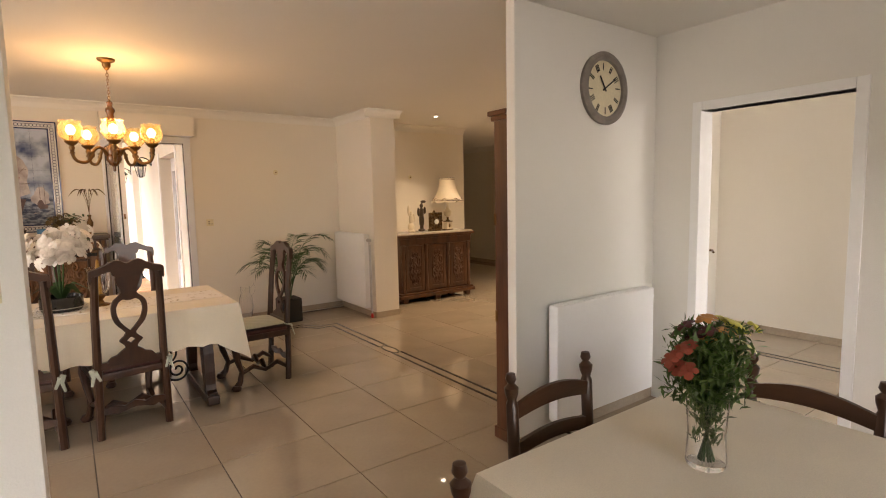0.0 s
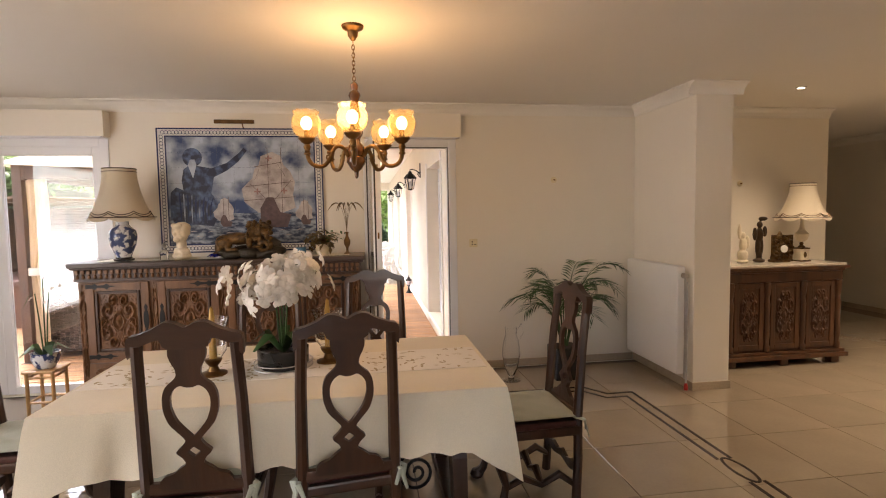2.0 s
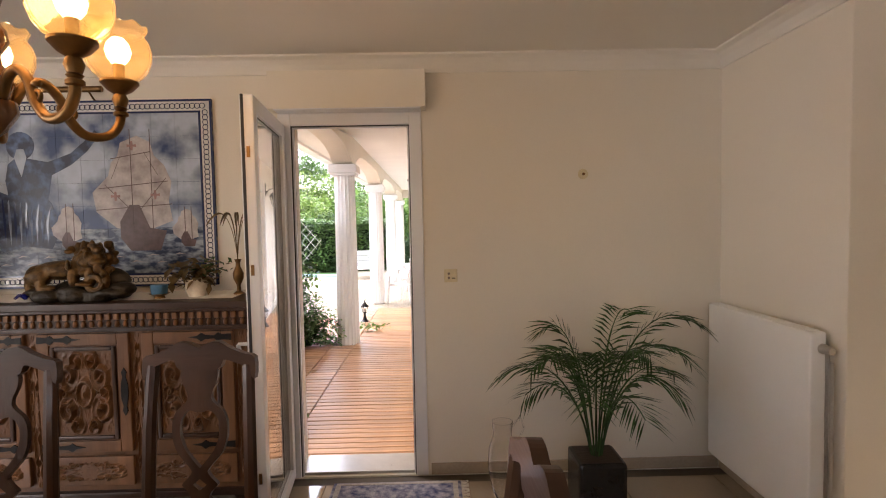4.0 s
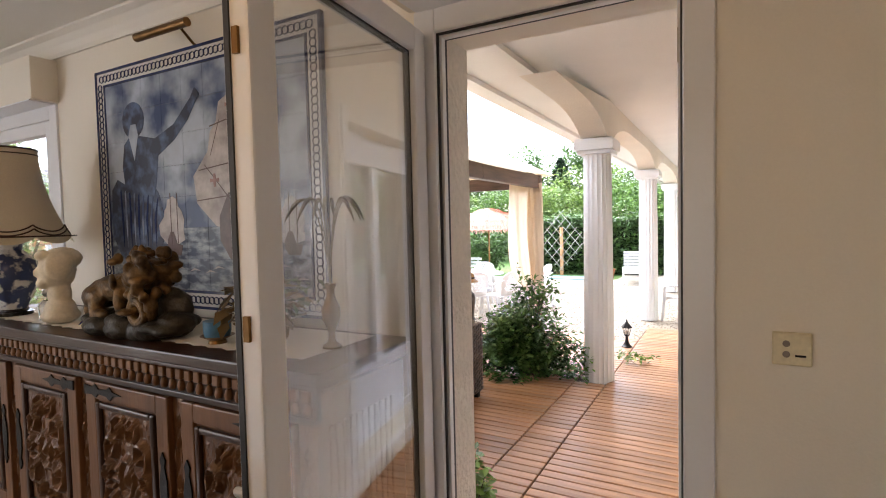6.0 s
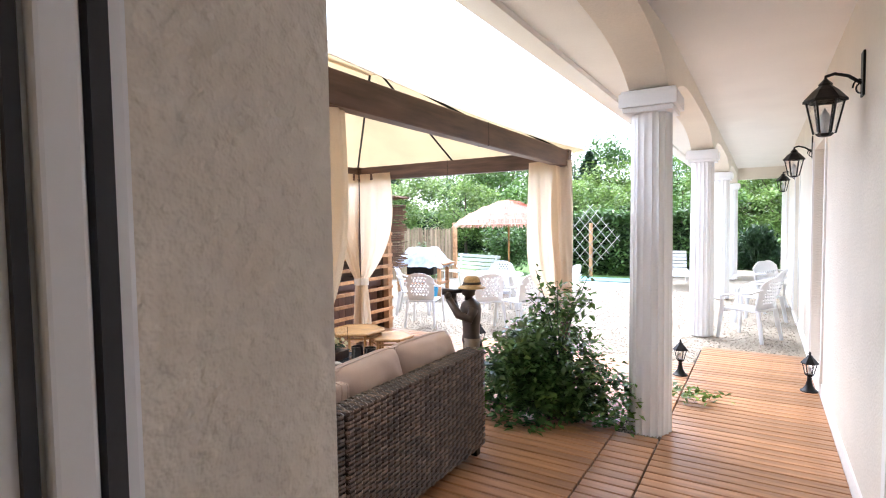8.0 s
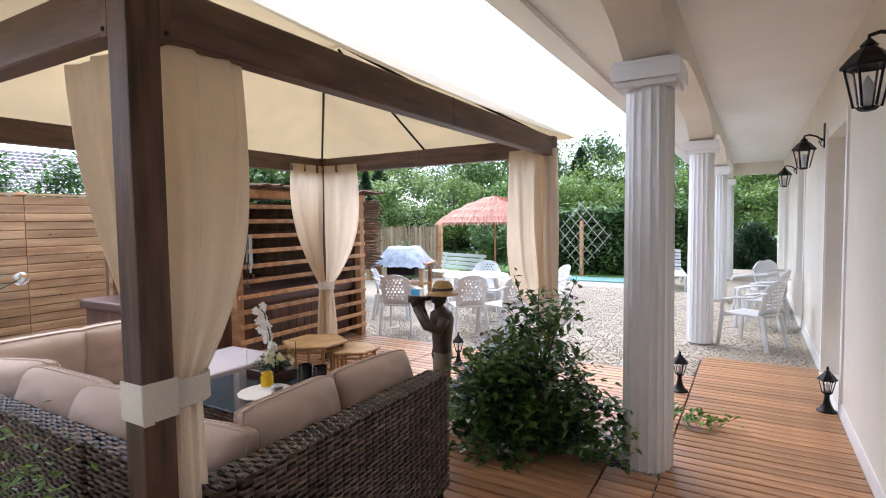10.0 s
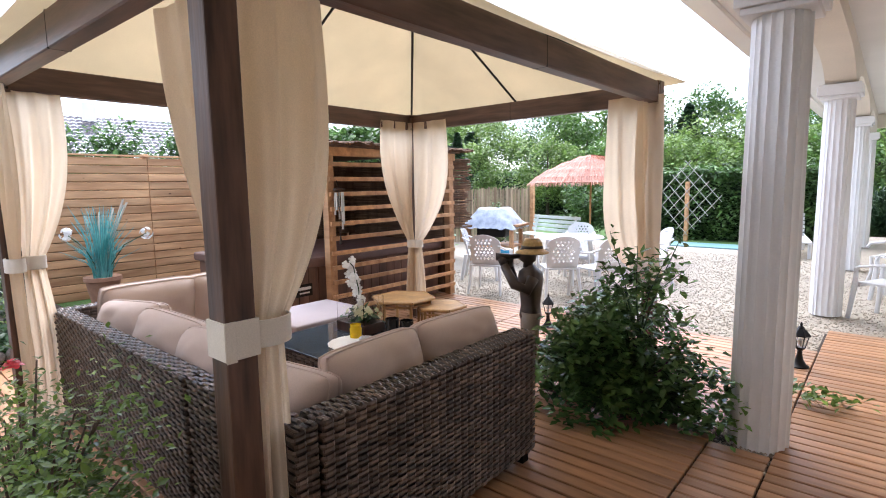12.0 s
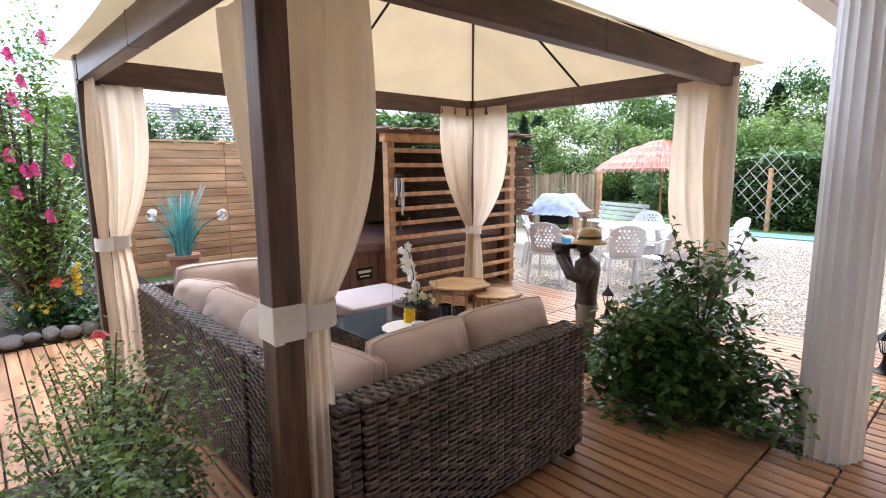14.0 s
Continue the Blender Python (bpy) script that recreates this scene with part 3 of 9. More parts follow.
r = radiator((3.129, 6.80, 0.125), -90, 0.885, 0.945, "flat white panel radiator on the wall end")
part("pipe", tube([(0.915, -0.05, 0.86), (0.92, -0.05, 0.3), (0.92, -0.05, -0.03)], 0.009, 8), M_STEEL, r, "chrome pipe", smooth=True)
part("pipe", tube([(0.94, -0.05, 0.82), (0.945, -0.05, 0.3), (0.943, -0.05, -0.115)], 0.009, 8), M_STEEL, r, "chrome pipe", smooth=True)
v = part("valve", lathe([(0, -0.05), (0.022, -0.05), (0.024, -0.01), (0.018, 0.0), (0.018, 0.04), (0, 0.045)], 14, m=Matrix.Translation((0.905, -0.05, 0.87)) @ Matrix.Rotation(radians(90), 4, "Y")), M_STEEL, r, "chrome thermostat valve", smooth=True)
part("red_cap", lathe([(0, -0.12), (0.017, -0.12), (0.017, -0.085), (0.01, -0.06), (0, -0.06)], 12, m=Matrix.Translation((0.943, -0.05, 0))), mat("red_plastic", (0.5, 0.02, 0.015), 0.4), r, "red plastic cap", smooth=True)
r = radiator((2.34, 2.199, 0.13), 0, 1.0, 0.73, "flat white panel radiator on the kitchen wall")
part("valve", lathe([(0, 0), (0.02, 0), (0.022, 0.04), (0, 0.05)], 14, m=Matrix.Translation((1.0, -0.06, 0.66)) @ Matrix.Rotation(radians(90), 4, "Y")), M_RAD, r, "white valve", smooth=True)

# ---- dining chairs ----
M_LEATHER = mat("dark_red_brown_leather", (0.055, 0.014, 0.010), 0.35, 0, 0.2, 12, 90, 0.06)
M_SEAFOAM = cloth("pale_grey_green_cotton", (0.38, 0.42, 0.36))


def mirrored(profile):
    return [(w, z) for z, w in profile] + [(-w, z) for z, w in reversed(profile)]


def rounded(pts, n=3):
    """Turns a closed outline into a smooth sawn curve through its corners."""
    out, k = [], len(pts)
    for i in range(k):
        a, b, c, d = (Vector(pts[(i + j) % k]) for j in (-1, 0, 1, 2))
        for q in range(n):
            u = q / n
            p = b + 0.4 * u * (c - a) + u * u * (0.8 * a - 2.6 * b + 2.2 * c - 0.4 * d) + u ** 3 * (-0.4 * a + 1.6 * b - 1.6 * c + 0.4 * d)
            out.append((p.x, p.y))
    return out


def dining_chair():
    t = thing("dining_chair", "dark oak dining chair with pierced carved back and leather seat", "chair", "chairs round the dining table")
    for s in (-1, 1):
        part("back_post", tube([(s * 0.205, -0.20, 0.0), (s * 0.20, -0.215, 0.25), (s * 0.195, -0.215, 0.48), (s * 0.19, -0.245, 0.85), (s * 0.182, -0.275, 1.08)], [0.026, 0.025, 0.026, 0.024, 0.023], 8), M_OAK, t)
        x = s * 0.20
        part("front_leg", tube([(x, 0.20, 0.43), (x * 1.02, 0.225, 0.36), (x * 0.98, 0.215, 0.25), (x * 0.9, 0.18, 0.14), (x * 0.98, 0.20, 0.06), (x * 1.05, 0.235, 0.018)], [0.034, 0.036, 0.026, 0.02, 0.024, 0.03], 8), M_OAK, t, smooth=True)
        part("foot", lathe([(0, 0), (0.034, 0), (0.042, 0.018), (0.03, 0.042), (0, 0.046)], 12, m=Matrix.Translation((x * 1.05, 0.235, 0))), M_OAK, t, smooth=True)
        part("side_stretcher", tube([(s * 0.195, -0.205, 0.10), (s * 0.17, -0.12, 0.16), (s * 0.165, -0.02, 0.11), (s * 0.165, 0.08, 0.16), (s * 0.18, 0.185, 0.12)], [0.016, 0.022, 0.017, 0.022, 0.016], 8), M_OAK, t, smooth=True)
    part("cross_stretcher", tube([(-0.165, -0.02, 0.12), (-0.09, -0.02, 0.165), (0, -0.02, 0.125), (0.09, -0.02, 0.165), (0.165, -0.02, 0.12)], [0.016, 0.024, 0.018, 0.024, 0.016], 8), M_OAK, t, smooth=True)
    part("back_stretcher", plate([(-0.2, 0.2), (-0.12, 0.215), (-0.06, 0.195), (0, 0.22), (0.06, 0.195), (0.12, 0.215), (0.2, 0.2), (0.2, 0.17), (0.1, 0.155), (0, 0.175), (-0.1, 0.155), (-0.2, 0.17)], [], 0.02, m=Matrix.Translation((0, -0.225, 0))), M_OAK, t)
    lean = Matrix.Translation((0, -0.225, 0.48)) @ Matrix.Rotation(radians(4.6), 4, "X")
    crest = [(-0.212, 0.55), (-0.212, 0.63), (-0.17, 0.645), (-0.12, 0.665), (-0.075, 0.69), (-0.035, 0.685), (0, 0.668), (0.035, 0.685), (0.075, 0.69), (0.12, 0.665), (0.17, 0.645), (0.212, 0.63), (0.212, 0.55),
             (0.178, 0.592), (0.135, 0.612), (0.095, 0.622), (0.07, 0.585), (-0.07, 0.585), (-0.095, 0.622), (-0.135, 0.612), (-0.178, 0.592)]
    part("crest_rail", plate(rounded(crest), [], 0.034, m=lean @ Matrix.Translation((0, -0.017, 0))), M_OAKX, t)
    half = [(0.0, 0.13), (0.05, 0.125), (0.065, 0.085), (0.085, 0.062), (0.105, 0.035), (0.13, 0.045), (0.155, 0.068), (0.18, 0.045), (0.205, 0.030), (0.235, 0.052), (0.275, 0.085), (0.33, 0.103), (0.39, 0.103), (0.43, 0.088), (0.455, 0.06), (0.475, 0.046), (0.50, 0.048), (0.53, 0.062), (0.56, 0.07), (0.59, 0.058)]
    hole = [(0.222, 0.004), (0.255, 0.033), (0.29, 0.058), (0.34, 0.074), (0.385, 0.074), (0.415, 0.060), (0.432, 0.036), (0.425, 0.012)]
    dia = [(0.135, 0.002), (0.155, 0.026), (0.175, 0.002)]
    part("splat", plate(rounded(mirrored(half)), [rounded(mirrored(hole)), mirrored(dia)], 0.02, m=lean @ Matrix.Translation((0, -0.01, 0))), M_OAK, t, "pierced vase-shaped back splat")
    part("lower_rail", solid((-0.19, 0.19, -0.235, -0.205, 0.46, 0.505), bevel=0.005), M_OAKX, t)
    part("seat_frame", solid((-0.225, 0.225, -0.225, 0.235, 0.385, 0.435), bevel=0.012), M_OAK, t)
    part("seat", solid((-0.22, 0.22, -0.205, 0.23, 0.43, 0.465), bevel=0.016, seg=3), M_LEATHER, t, "dark red-brown leather seat")
    part("apron", plate([(-0.2, 0.385), (0.2, 0.385), (0.17, 0.365), (0.1, 0.345), (0.04, 0.36), (0, 0.34), (-0.04, 0.36), (-0.1, 0.345), (-0.17, 0.365)], [], 0.02, m=Matrix.Translation((0, 0.20, 0))), M_OAK, t)
    return t


def seat_cushion():
    t = thing("seat_cushion", "pale grey-green tufted seat cushion tied to a chair", "cushion", "seat cushions")
    bm = bmesh.new()
    n = 18
    for sgn in (1, -1):
        g = [[None] * (n + 1) for _ in range(n + 1)]
        for i in range(n + 1):
            for j in range(n + 1):
                u, w = i / n * 2 - 1, j / n * 2 - 1
                edge = (1 - abs(u) ** 6) * (1 - abs(w) ** 6)
                dimple = 0.5 + 0.5 * math.cos(u * 3 * math.pi) * math.cos(w * 3 * math.pi)
                g[i][j] = bm.verts.new((u * 0.215, w * 0.205, 0.022 + sgn * (0.001 + edge * (0.013 + 0.010 * dimple * (sgn > 0)))))
        for i in range(n):
            for j in range(n):
                q = (g[i][j], g[i + 1][j], g[i + 1][j + 1], g[i][j + 1])
                bm.faces.new(q if sgn > 0 else q[::-1])
    part("pad", bm, M_SEAFOAM, t, smooth=True, angle=80)
    for s in (-1, 1):
        part("tie", tube([(s * 0.2, -0.19, 0.015), (s * 0.235, -0.235, 0.01), (s * 0.225, -0.25, -0.03), (s * 0.24, -0.26, -0.085)], [0.012, 0.016, 0.012, 0.008], 6, flat=0.4), M_SEAFOAM, t)
        part("tie", tube([(s * 0.2, -0.19, 0.015), (s * 0.215, -0.25, 0.0), (s * 0.19, -0.262, -0.06)], [0.010, 0.012, 0.008], 6, flat=0.4), M_SEAFOAM, t)
    return t


TABLE = (0.0, 4.57)
chair, pad = dining_chair(), seat_cushion()
seats = [(-0.32, 4.16, 0), (0.255, 4.18, 8), (1.24, 4.53, 93), (-0.30, 5.28, 180), (0.42, 5.30, 178), (-1.36, 4.62, -88)]
for k, (x, y, a) in enumerate(seats):
    m = pose(x, y, 0, 0, 0, a)
    if k == 0:
        chair.matrix_world, pad.matrix_world = m, m @ pose(0, 0, 0.465)
    else:
        copy_thing(chair, m)
        copy_thing(pad, m @ pose(0, 0, 0.465))

# ---- dining table and what stands on it ----
tb = thing("dining_table", "dark oak trestle table with carved legs and iron scrolls", "table", at=(0, 4.57, 0))
part("tabletop", solid((-0.97, 0.97, -0.50, 0.50, 0.715, 0.755), bevel=0.006), M_OAKX, tb)
for s in (-1, 1):
    for q in (-1, 1):
        half = [(0.0, 0.07), (0.04, 0.075), (0.06, 0.05), (0.10, 0.045), (0.20, 0.062), (0.34, 0.072), (0.46, 0.06), (0.54, 0.045), (0.60, 0.06), (0.66, 0.085), (0.68, 0.085)]
        part("leg", plate(mirrored(half), [], 0.07, m=Matrix.Translation((s * 0.80, q * 0.36, 0.035)) @ Matrix.Rotation(radians(90), 4, "Z") @ Matrix.Rotation(radians(-q * 7), 4, "Y") @ Matrix.Translation((0, -0.035, 0))), M_OAK, tb)
    part("foot_beam", solid((s * 0.80 - 0.045, s * 0.80 + 0.045, -0.47, 0.47, 0.0, 0.07), bevel=0.012), M_OAK, tb)
    part("head_beam", solid((s * 0.80 - 0.045, s * 0.80 + 0.045, -0.42, 0.42, 0.66, 0.715), bevel=0.008), M_OAK, tb)
    for q in (-1, 1):
        pts = []
        for i in range(44):
            a = i / 43
            th = a * 4.2 * math.pi
            r_ = 0.012 + 0.085 * a
            pts.append((s * (0.60 - r_ * math.cos(th) * 0.95), q * 0.26, 0.27 + r_ * math.sin(th)))
        pts += [(s * 0.55, q * 0.2, 0.38), (s * 0.30, q * 0.08, 0.60), (s * 0.05, 0, 0.715)]
        part("iron_scroll", tube(pts, 0.0085, 6), M_IRON, tb, "black wrought-iron scroll brace", smooth=True)


def draped_cloth(name, x0, x1, y0, y1, z, drop, corner, material, label, cx=0.0, cy=0.0, waves=9, seed=3):
    """A cloth over a table: a flat top and a falling, gathered skirt."""
    rnd = random.Random(seed)
    bm = bmesh.new()
    loop = []
    n = 44
    rad = 0.05
    for k in range(4):
        for i in range(n):
            u = i / n
            if k == 0: p = (x0 + (x1 - x0) * u, y0, min(u, 1 - u))
            if k == 1: p = (x1, y0 + (y1 - y0) * u, min(u, 1 - u))
            if k == 2: p = (x1 - (x1 - x0) * u, y1, min(u, 1 - u))
            if k == 3: p = (x0, y1 - (y1 - y0) * u, min(u, 1 - u))
            loop.append((p[0], p[1], p[2], k))
    N = len(loop)
    ph = [rnd.uniform(0, 6.28) for _ in range(4)]
    rows = []
    for j in range(10):
        v = j / 9
        ring = []
        for i, (x, y, c, k) in enumerate(loop):
            nx, ny = [(0, -1), (1, 0), (0, 1), (-1, 0)][k]
            near = max(0, 1 - c / 0.12)
            if near > 0:
                ox, oy = (x - (x0 + x1) / 2), (y - (y0 + y1) / 2)
                d = Vector((math.copysign(1, ox), math.copysign(1, oy))).normalized()
                nn = (Vector((nx, ny)) * (1 - near) + d * near).normalized()
                nx, ny = nn.x, nn.y
            w = math.sin(c * 2 * math.pi * waves + ph[k]) * 0.018 + math.sin(c * 37 + ph[k] * 2) * 0.008
            if near > 0:
                w = 0.03 * near
            out = 0.004 + v ** 0.6 * 0.03 + v * (w + 0.02)
            low = drop + (corner - drop) * max(0, 1 - c / 0.10) ** 1.2 + 0.006 * math.sin(i * 1.7)
            ring.append(bm.verts.new((x + nx * out, y + ny * out, z - low * v if j else z)))
        rows.append(ring)
    for a, b in zip(rows, rows[1:]):
        for i in range(N):
            bm.faces.new((a[i], b[i], b[(i + 1) % N], a[(i + 1) % N]))
    inner = []
    for j in (9, 6, 3, 1):
        inner.append([bm.verts.new((v.co.x * 0.996 + (x0 + x1) / 2 * 0.004, v.co.y * 0.996 + (y0 + y1) / 2 * 0.004, v.co.z)) for v in rows[j]])
    under = [rows[-1]] + inner
    for a, b in zip(under, under[1:]):
        for i in range(N):
            bm.faces.new((a[i], b[i], b[(i + 1) % N], a[(i + 1) % N]))
    bm.faces.new(rows[0])
    return tagged(mesh_object(name, bm, material, True, 55), label, "tablecloth")


draped_cloth("tablecloth", -1.0, 1.0, 4.05, 5.09, 0.768, 0.27, 0.43, M_CLOTH, "cream cotton tablecloth hanging over the dining table")

M_GOLDLEAF = mat("pale_gold_thread", (0.42, 0.33, 0.18), 0.35, 0.4, 0.2, 20, 90, 0.0)
run = thing("table_runner", "pale embroidered runner with gold leaf pattern on the table", "table runner", at=(0, 4.57, 0.7725))
part("cloth", solid((-0.98, 0.98, -0.20, 0.20, -0.003, 0.0)), M_LACE, run)
rng = random.Random(5)
bm = bmesh.new()
for i in range(230):
    x, y, a = rng.uniform(-0.96, 0.96), rng.uniform(-0.19, 0.19), rng.uniform(0, 6.28)
    ln = rng.uniform(0.014, 0.026)
    c, s = math.cos(a), math.sin(a)
    q = [(-ln, 0), (0, ln * 0.36), (ln, 0), (0, -ln * 0.36)]
    bm.faces.new([bm.verts.new((x + c * u - s * w, y + s * u + c * w, 0.0015)) for u, w in q])
part("leaf_embroidery", bm, M_GOLDLEAF, run, "woven gold leaf motifs")


def blossom_mesh(r, material, rnd):
    bm = bmesh.new()
    for k in range(5):
        a = 2 * math.pi * k / 5 + 0.2
        w = r * (0.62 if k in (1, 4) else 0.42)
        m = Matrix.Rotation(a, 4, "Z")
        pts = [(0, 0, 0), (r * 0.35, w * 0.6, 0.10 * r), (r * 0.75, w * 0.8, 0.05 * r), (r, w * 0.25, -0.10 * r), (r, -w * 0.25, -0.10 * r), (r * 0.75, -w * 0.8, 0.05 * r), (r * 0.35, -w * 0.6, 0.10 * r)]
        mid = (r * 0.55, 0, 0.18 * r)
        vs = [bm.verts.new(m @ Vector(p)) for p in pts]
        c = bm.verts.new(m @ Vector(mid))
        for i in range(len(vs)):
            bm.faces.new((vs[i], vs[(i + 1) % len(vs)], c))
    me = bpy.data.meshes.new("blossom")
    bm.to_mesh(me)
    bm.free()
    me.materials.append(material)
    me.shade_smooth()
    return me


def potted_orchid(at, label, pot, stems, blossom_r, seed, material, spread, leaf_len=0.2, height=0.42, count=44):
    t = thing("orchid", label, "plant", at=at)
    rnd = random.Random(seed)
    pot(t)
    for k in range(5):
        a = k * 1.26 + 0.4
        L = leaf_len * rnd.uniform(0.8, 1.2)
        pts = [(0.02 * math.cos(a), 0.02 * math.sin(a), 0.09), (L * 0.5 * math.cos(a), L * 0.5 * math.sin(a), 0.19), (L * math.cos(a), L * math.sin(a), 0.13)]
        part("leaf", tube(pts, [0.018, 0.034, 0.008], 6, flat=0.18), M_LEAF, t, smooth=True)
    me = blossom_mesh(blossom_r, material, rnd)
    for k in range(stems):
        a = 2 * math.pi * k / stems + rnd.uniform(-0.3, 0.3)
        top = Vector((0.05 * math.cos(a), 0.05 * math.sin(a), 0.09 + height * rnd.uniform(0.85, 1.05)))
        end = Vector((spread * math.cos(a), spread * 0.8 * math.sin(a), top.z - 0.10 * rnd.uniform(0.3, 1.4)))
        pts = [Vector((0.01 * math.cos(a), 0.01 * math.sin(a), 0.08)), top * 0.6 + Vector((0, 0, 0.03)), top, (top + end) / 2 + Vector((0, 0, 0.04)), end]
        part("stem", tube(pts, [0.006, 0.005, 0.004, 0.003, 0.002], 6), M_LEAF, t, smooth=True)
        for i in range(count // stems):
            u = rnd.random()
            base = top * (1 - u) + end * u
            p = base + Vector((rnd.uniform(-1, 1), rnd.uniform(-1, 1), rnd.uniform(-1.0, 0.9))) * 0.085
            b = new("blossom", me)
            b.parent = t
            d = Vector((p.x, p.y, 0.05)) + Vector((rnd.uniform(-1, 1), rnd.uniform(-1, 1), rnd.uniform(-1, 1))) * 0.12
            b.matrix_local = Matrix.Translation(p) @ d.to_track_quat("Z", "Y").to_matrix().to_4x4() @ Matrix.Rotation(rnd.uniform(0, 6), 4, "Z") @ Matrix.Diagonal((*(rnd.uniform(0.8, 1.15),) * 3, 1))
    return t


def black_bowl(t):
    part("pot", lathe([(0, 0), (0.115, 0), (0.13, 0.02), (0.132, 0.10), (0.124, 0.105), (0.118, 0.085), (0, 0.08)], 32), M_BLACK, t, "shiny black bowl", smooth=True)
    for rz_ in (0.006, 0.03):
        part("wire_ring", tube([(0.15 * math.cos(a * 0.2617), 0.15 * math.sin(a * 0.2617), rz_) for a in range(25)], 0.003, 6), M_STEEL, t, "silver wire ring", smooth=True)


potted_orchid((-0.07, 4.58, 0.774), "white orchid in a shiny black bowl on the table", black_bowl, 4, 0.046, 8, M_PETAL, 0.22, count=112)

M_WAX = mat("gold_wax", (0.55, 0.34, 0.08), 0.4, 0.1, 0.1, 30, 90, 0.05)


def candle_holder(x, y):
    t = thing("candle_holder", "cut-glass hurricane candle holder on a brass foot", "candle holder", "candle holders", at=(x, y, 0.774))
    big = Matrix.Scale(1.42, 4)
    part("foot", lathe([(0, 0), (0.045, 0), (0.045, 0.006), (0.02, 0.014), (0.014, 0.03), (0.026, 0.045), (0.03, 0.055), (0.014, 0.06), (0, 0.06)], 24, m=big), M_BRASS, t, "brass foot", smooth=True)
    g = part("glass", lathe([(0.03, 0.062), (0.046, 0.085), (0.05, 0.12), (0.048, 0.17), (0.058, 0.20), (0.056, 0.20), (0.046, 0.17), (0.048, 0.12), (0.044, 0.087), (0.028, 0.064)], 32, m=big), M_GLASS, t, "clear cut-glass chimney", smooth=True)
    g.visible_shadow = False
    part("candle", lathe([(0, 0.06), (0.013, 0.06), (0.012, 0.10), (0.0115, 0.15), (0.010, 0.20), (0.006, 0.235), (0, 0.245)], 16, m=big, wave=lambda a, i: 1 + 0.12 * math.sin(3 * a + i * 1.5)), M_WAX, t, "twisted golden candle", smooth=True)


candle_holder(-0.40, 4.50)
candle_holder(0.16, 4.62)

# ---- chandelier ----
M_AMBERWOOD = wood("amber_turned_wood", (0.055, 0.018, 0.004), (0.15, 0.055, 0.013), 0.25, "z", coat=0.5)
M_BULB = glow("warm_bulb", (1.0, 0.72, 0.38), 2.6)
M_SHADE = glass("amber_etched_glass", (1.0, 0.90, 0.70), 0.06, 1.25)
nt = M_SHADE.node_tree
milk, mixer = nt.nodes.new("ShaderNodeBsdfTranslucent"), nt.nodes.new("ShaderNodeMixShader")
etch, ramp = nt.nodes.new("ShaderNodeTexVoronoi"), nt.nodes.new("ShaderNodeMapRange")
milk.inputs["Color"].default_value = (0.95, 0.66, 0.30, 1)
etch.inputs["Scale"].default_value = 55.0
ramp.inputs["From Min"].default_value, ramp.inputs["From Max"].default_value = 0.1, 0.75
ramp.inputs["To Min"].default_value, ramp.inputs["To Max"].default_value = 0.20, 0.03
nt.links.new(etch.outputs["Distance"], ramp.inputs["Value"])
nt.links.new(ramp.outputs["Result"], mixer.inputs["Fac"])
nt.links.new(nt.nodes["Principled BSDF"].outputs[0], mixer.inputs[1])
nt.links.new(milk.outputs[0], mixer.inputs[2])
nt.links.new(mixer.outputs[0], nt.nodes["Material Output"].inputs["Surface"])
CH, DROP = (0.335, 4.80), -0.035


def flowing(points, n=5):
    """More points along a smooth curve through the given ones."""
    p = [Vector(q) for q in points]
    p = [p[0] * 2 - p[1]] + p + [p[-1] * 2 - p[-2]]
    out = []
    for a, b, c, d in zip(p, p[1:], p[2:], p[3:]):
        for k in range(n):
            u = k / n
            out.append(0.5 * (2 * b + (c - a) * u + (2 * a - 5 * b + 4 * c - d) * u ** 2 + (3 * b - a - 3 * c + d) * u ** 3))
    return out + [p[-2]]


def shade_bowl(m):
    """A fluted glass bowl with a waist and a crown that rises and dips round the rim."""
    out = [(0.034, 2.026), (0.053, 2.036), (0.068, 2.054), (0.077, 2.080), (0.079, 2.106), (0.074, 2.128), (0.064, 2.141), (0.062, 2.148), (0.067, 2.158), (0.071, 2.166)]
    bm = lathe(out + [(r_ - 0.003, z + (0.002 if i < 3 else 0)) for i, (r_, z) in reversed(list(enumerate(out)))], 60, wave=lambda q, i: 1 + (0.014 * math.cos(q * 24) if i < 4 or i > 15 else 0))
    for v in bm.verts:
        k = max(0.0, (v.co.z - 2.150) / 0.02)
        v.co.z += k * 0.006 * math.cos(9 * math.atan2(v.co.y, v.co.x))
    bm.transform(m)
    return bm


t = thing("chandelier", "five-armed brass and wood chandelier with lit amber glass shades", "chandelier", at=(*CH, DROP))
CT = CEIL - DROP
part("ceiling_rose", lathe([(0, CT), (0.062, CT - 0.001), (0.058, CT - 0.015), (0.03, CT - 0.03), (0.028, CT - 0.055), (0.012, CT - 0.08), (0, CT - 0.085)], 24), M_BRASS, t, "brass ceiling rose", smooth=True)
for i in range(11):
    z = CT - 0.085 - i * 0.0215
    part("chain_link", tube([(0.008 * math.cos(a) if i % 2 else 0, 0 if i % 2 else 0.008 * math.cos(a), z - 0.012 + 0.016 * math.sin(a)) for a in [k * math.pi / 5 for k in range(11)]], 0.0024, 5), M_BRASS, t, smooth=True)
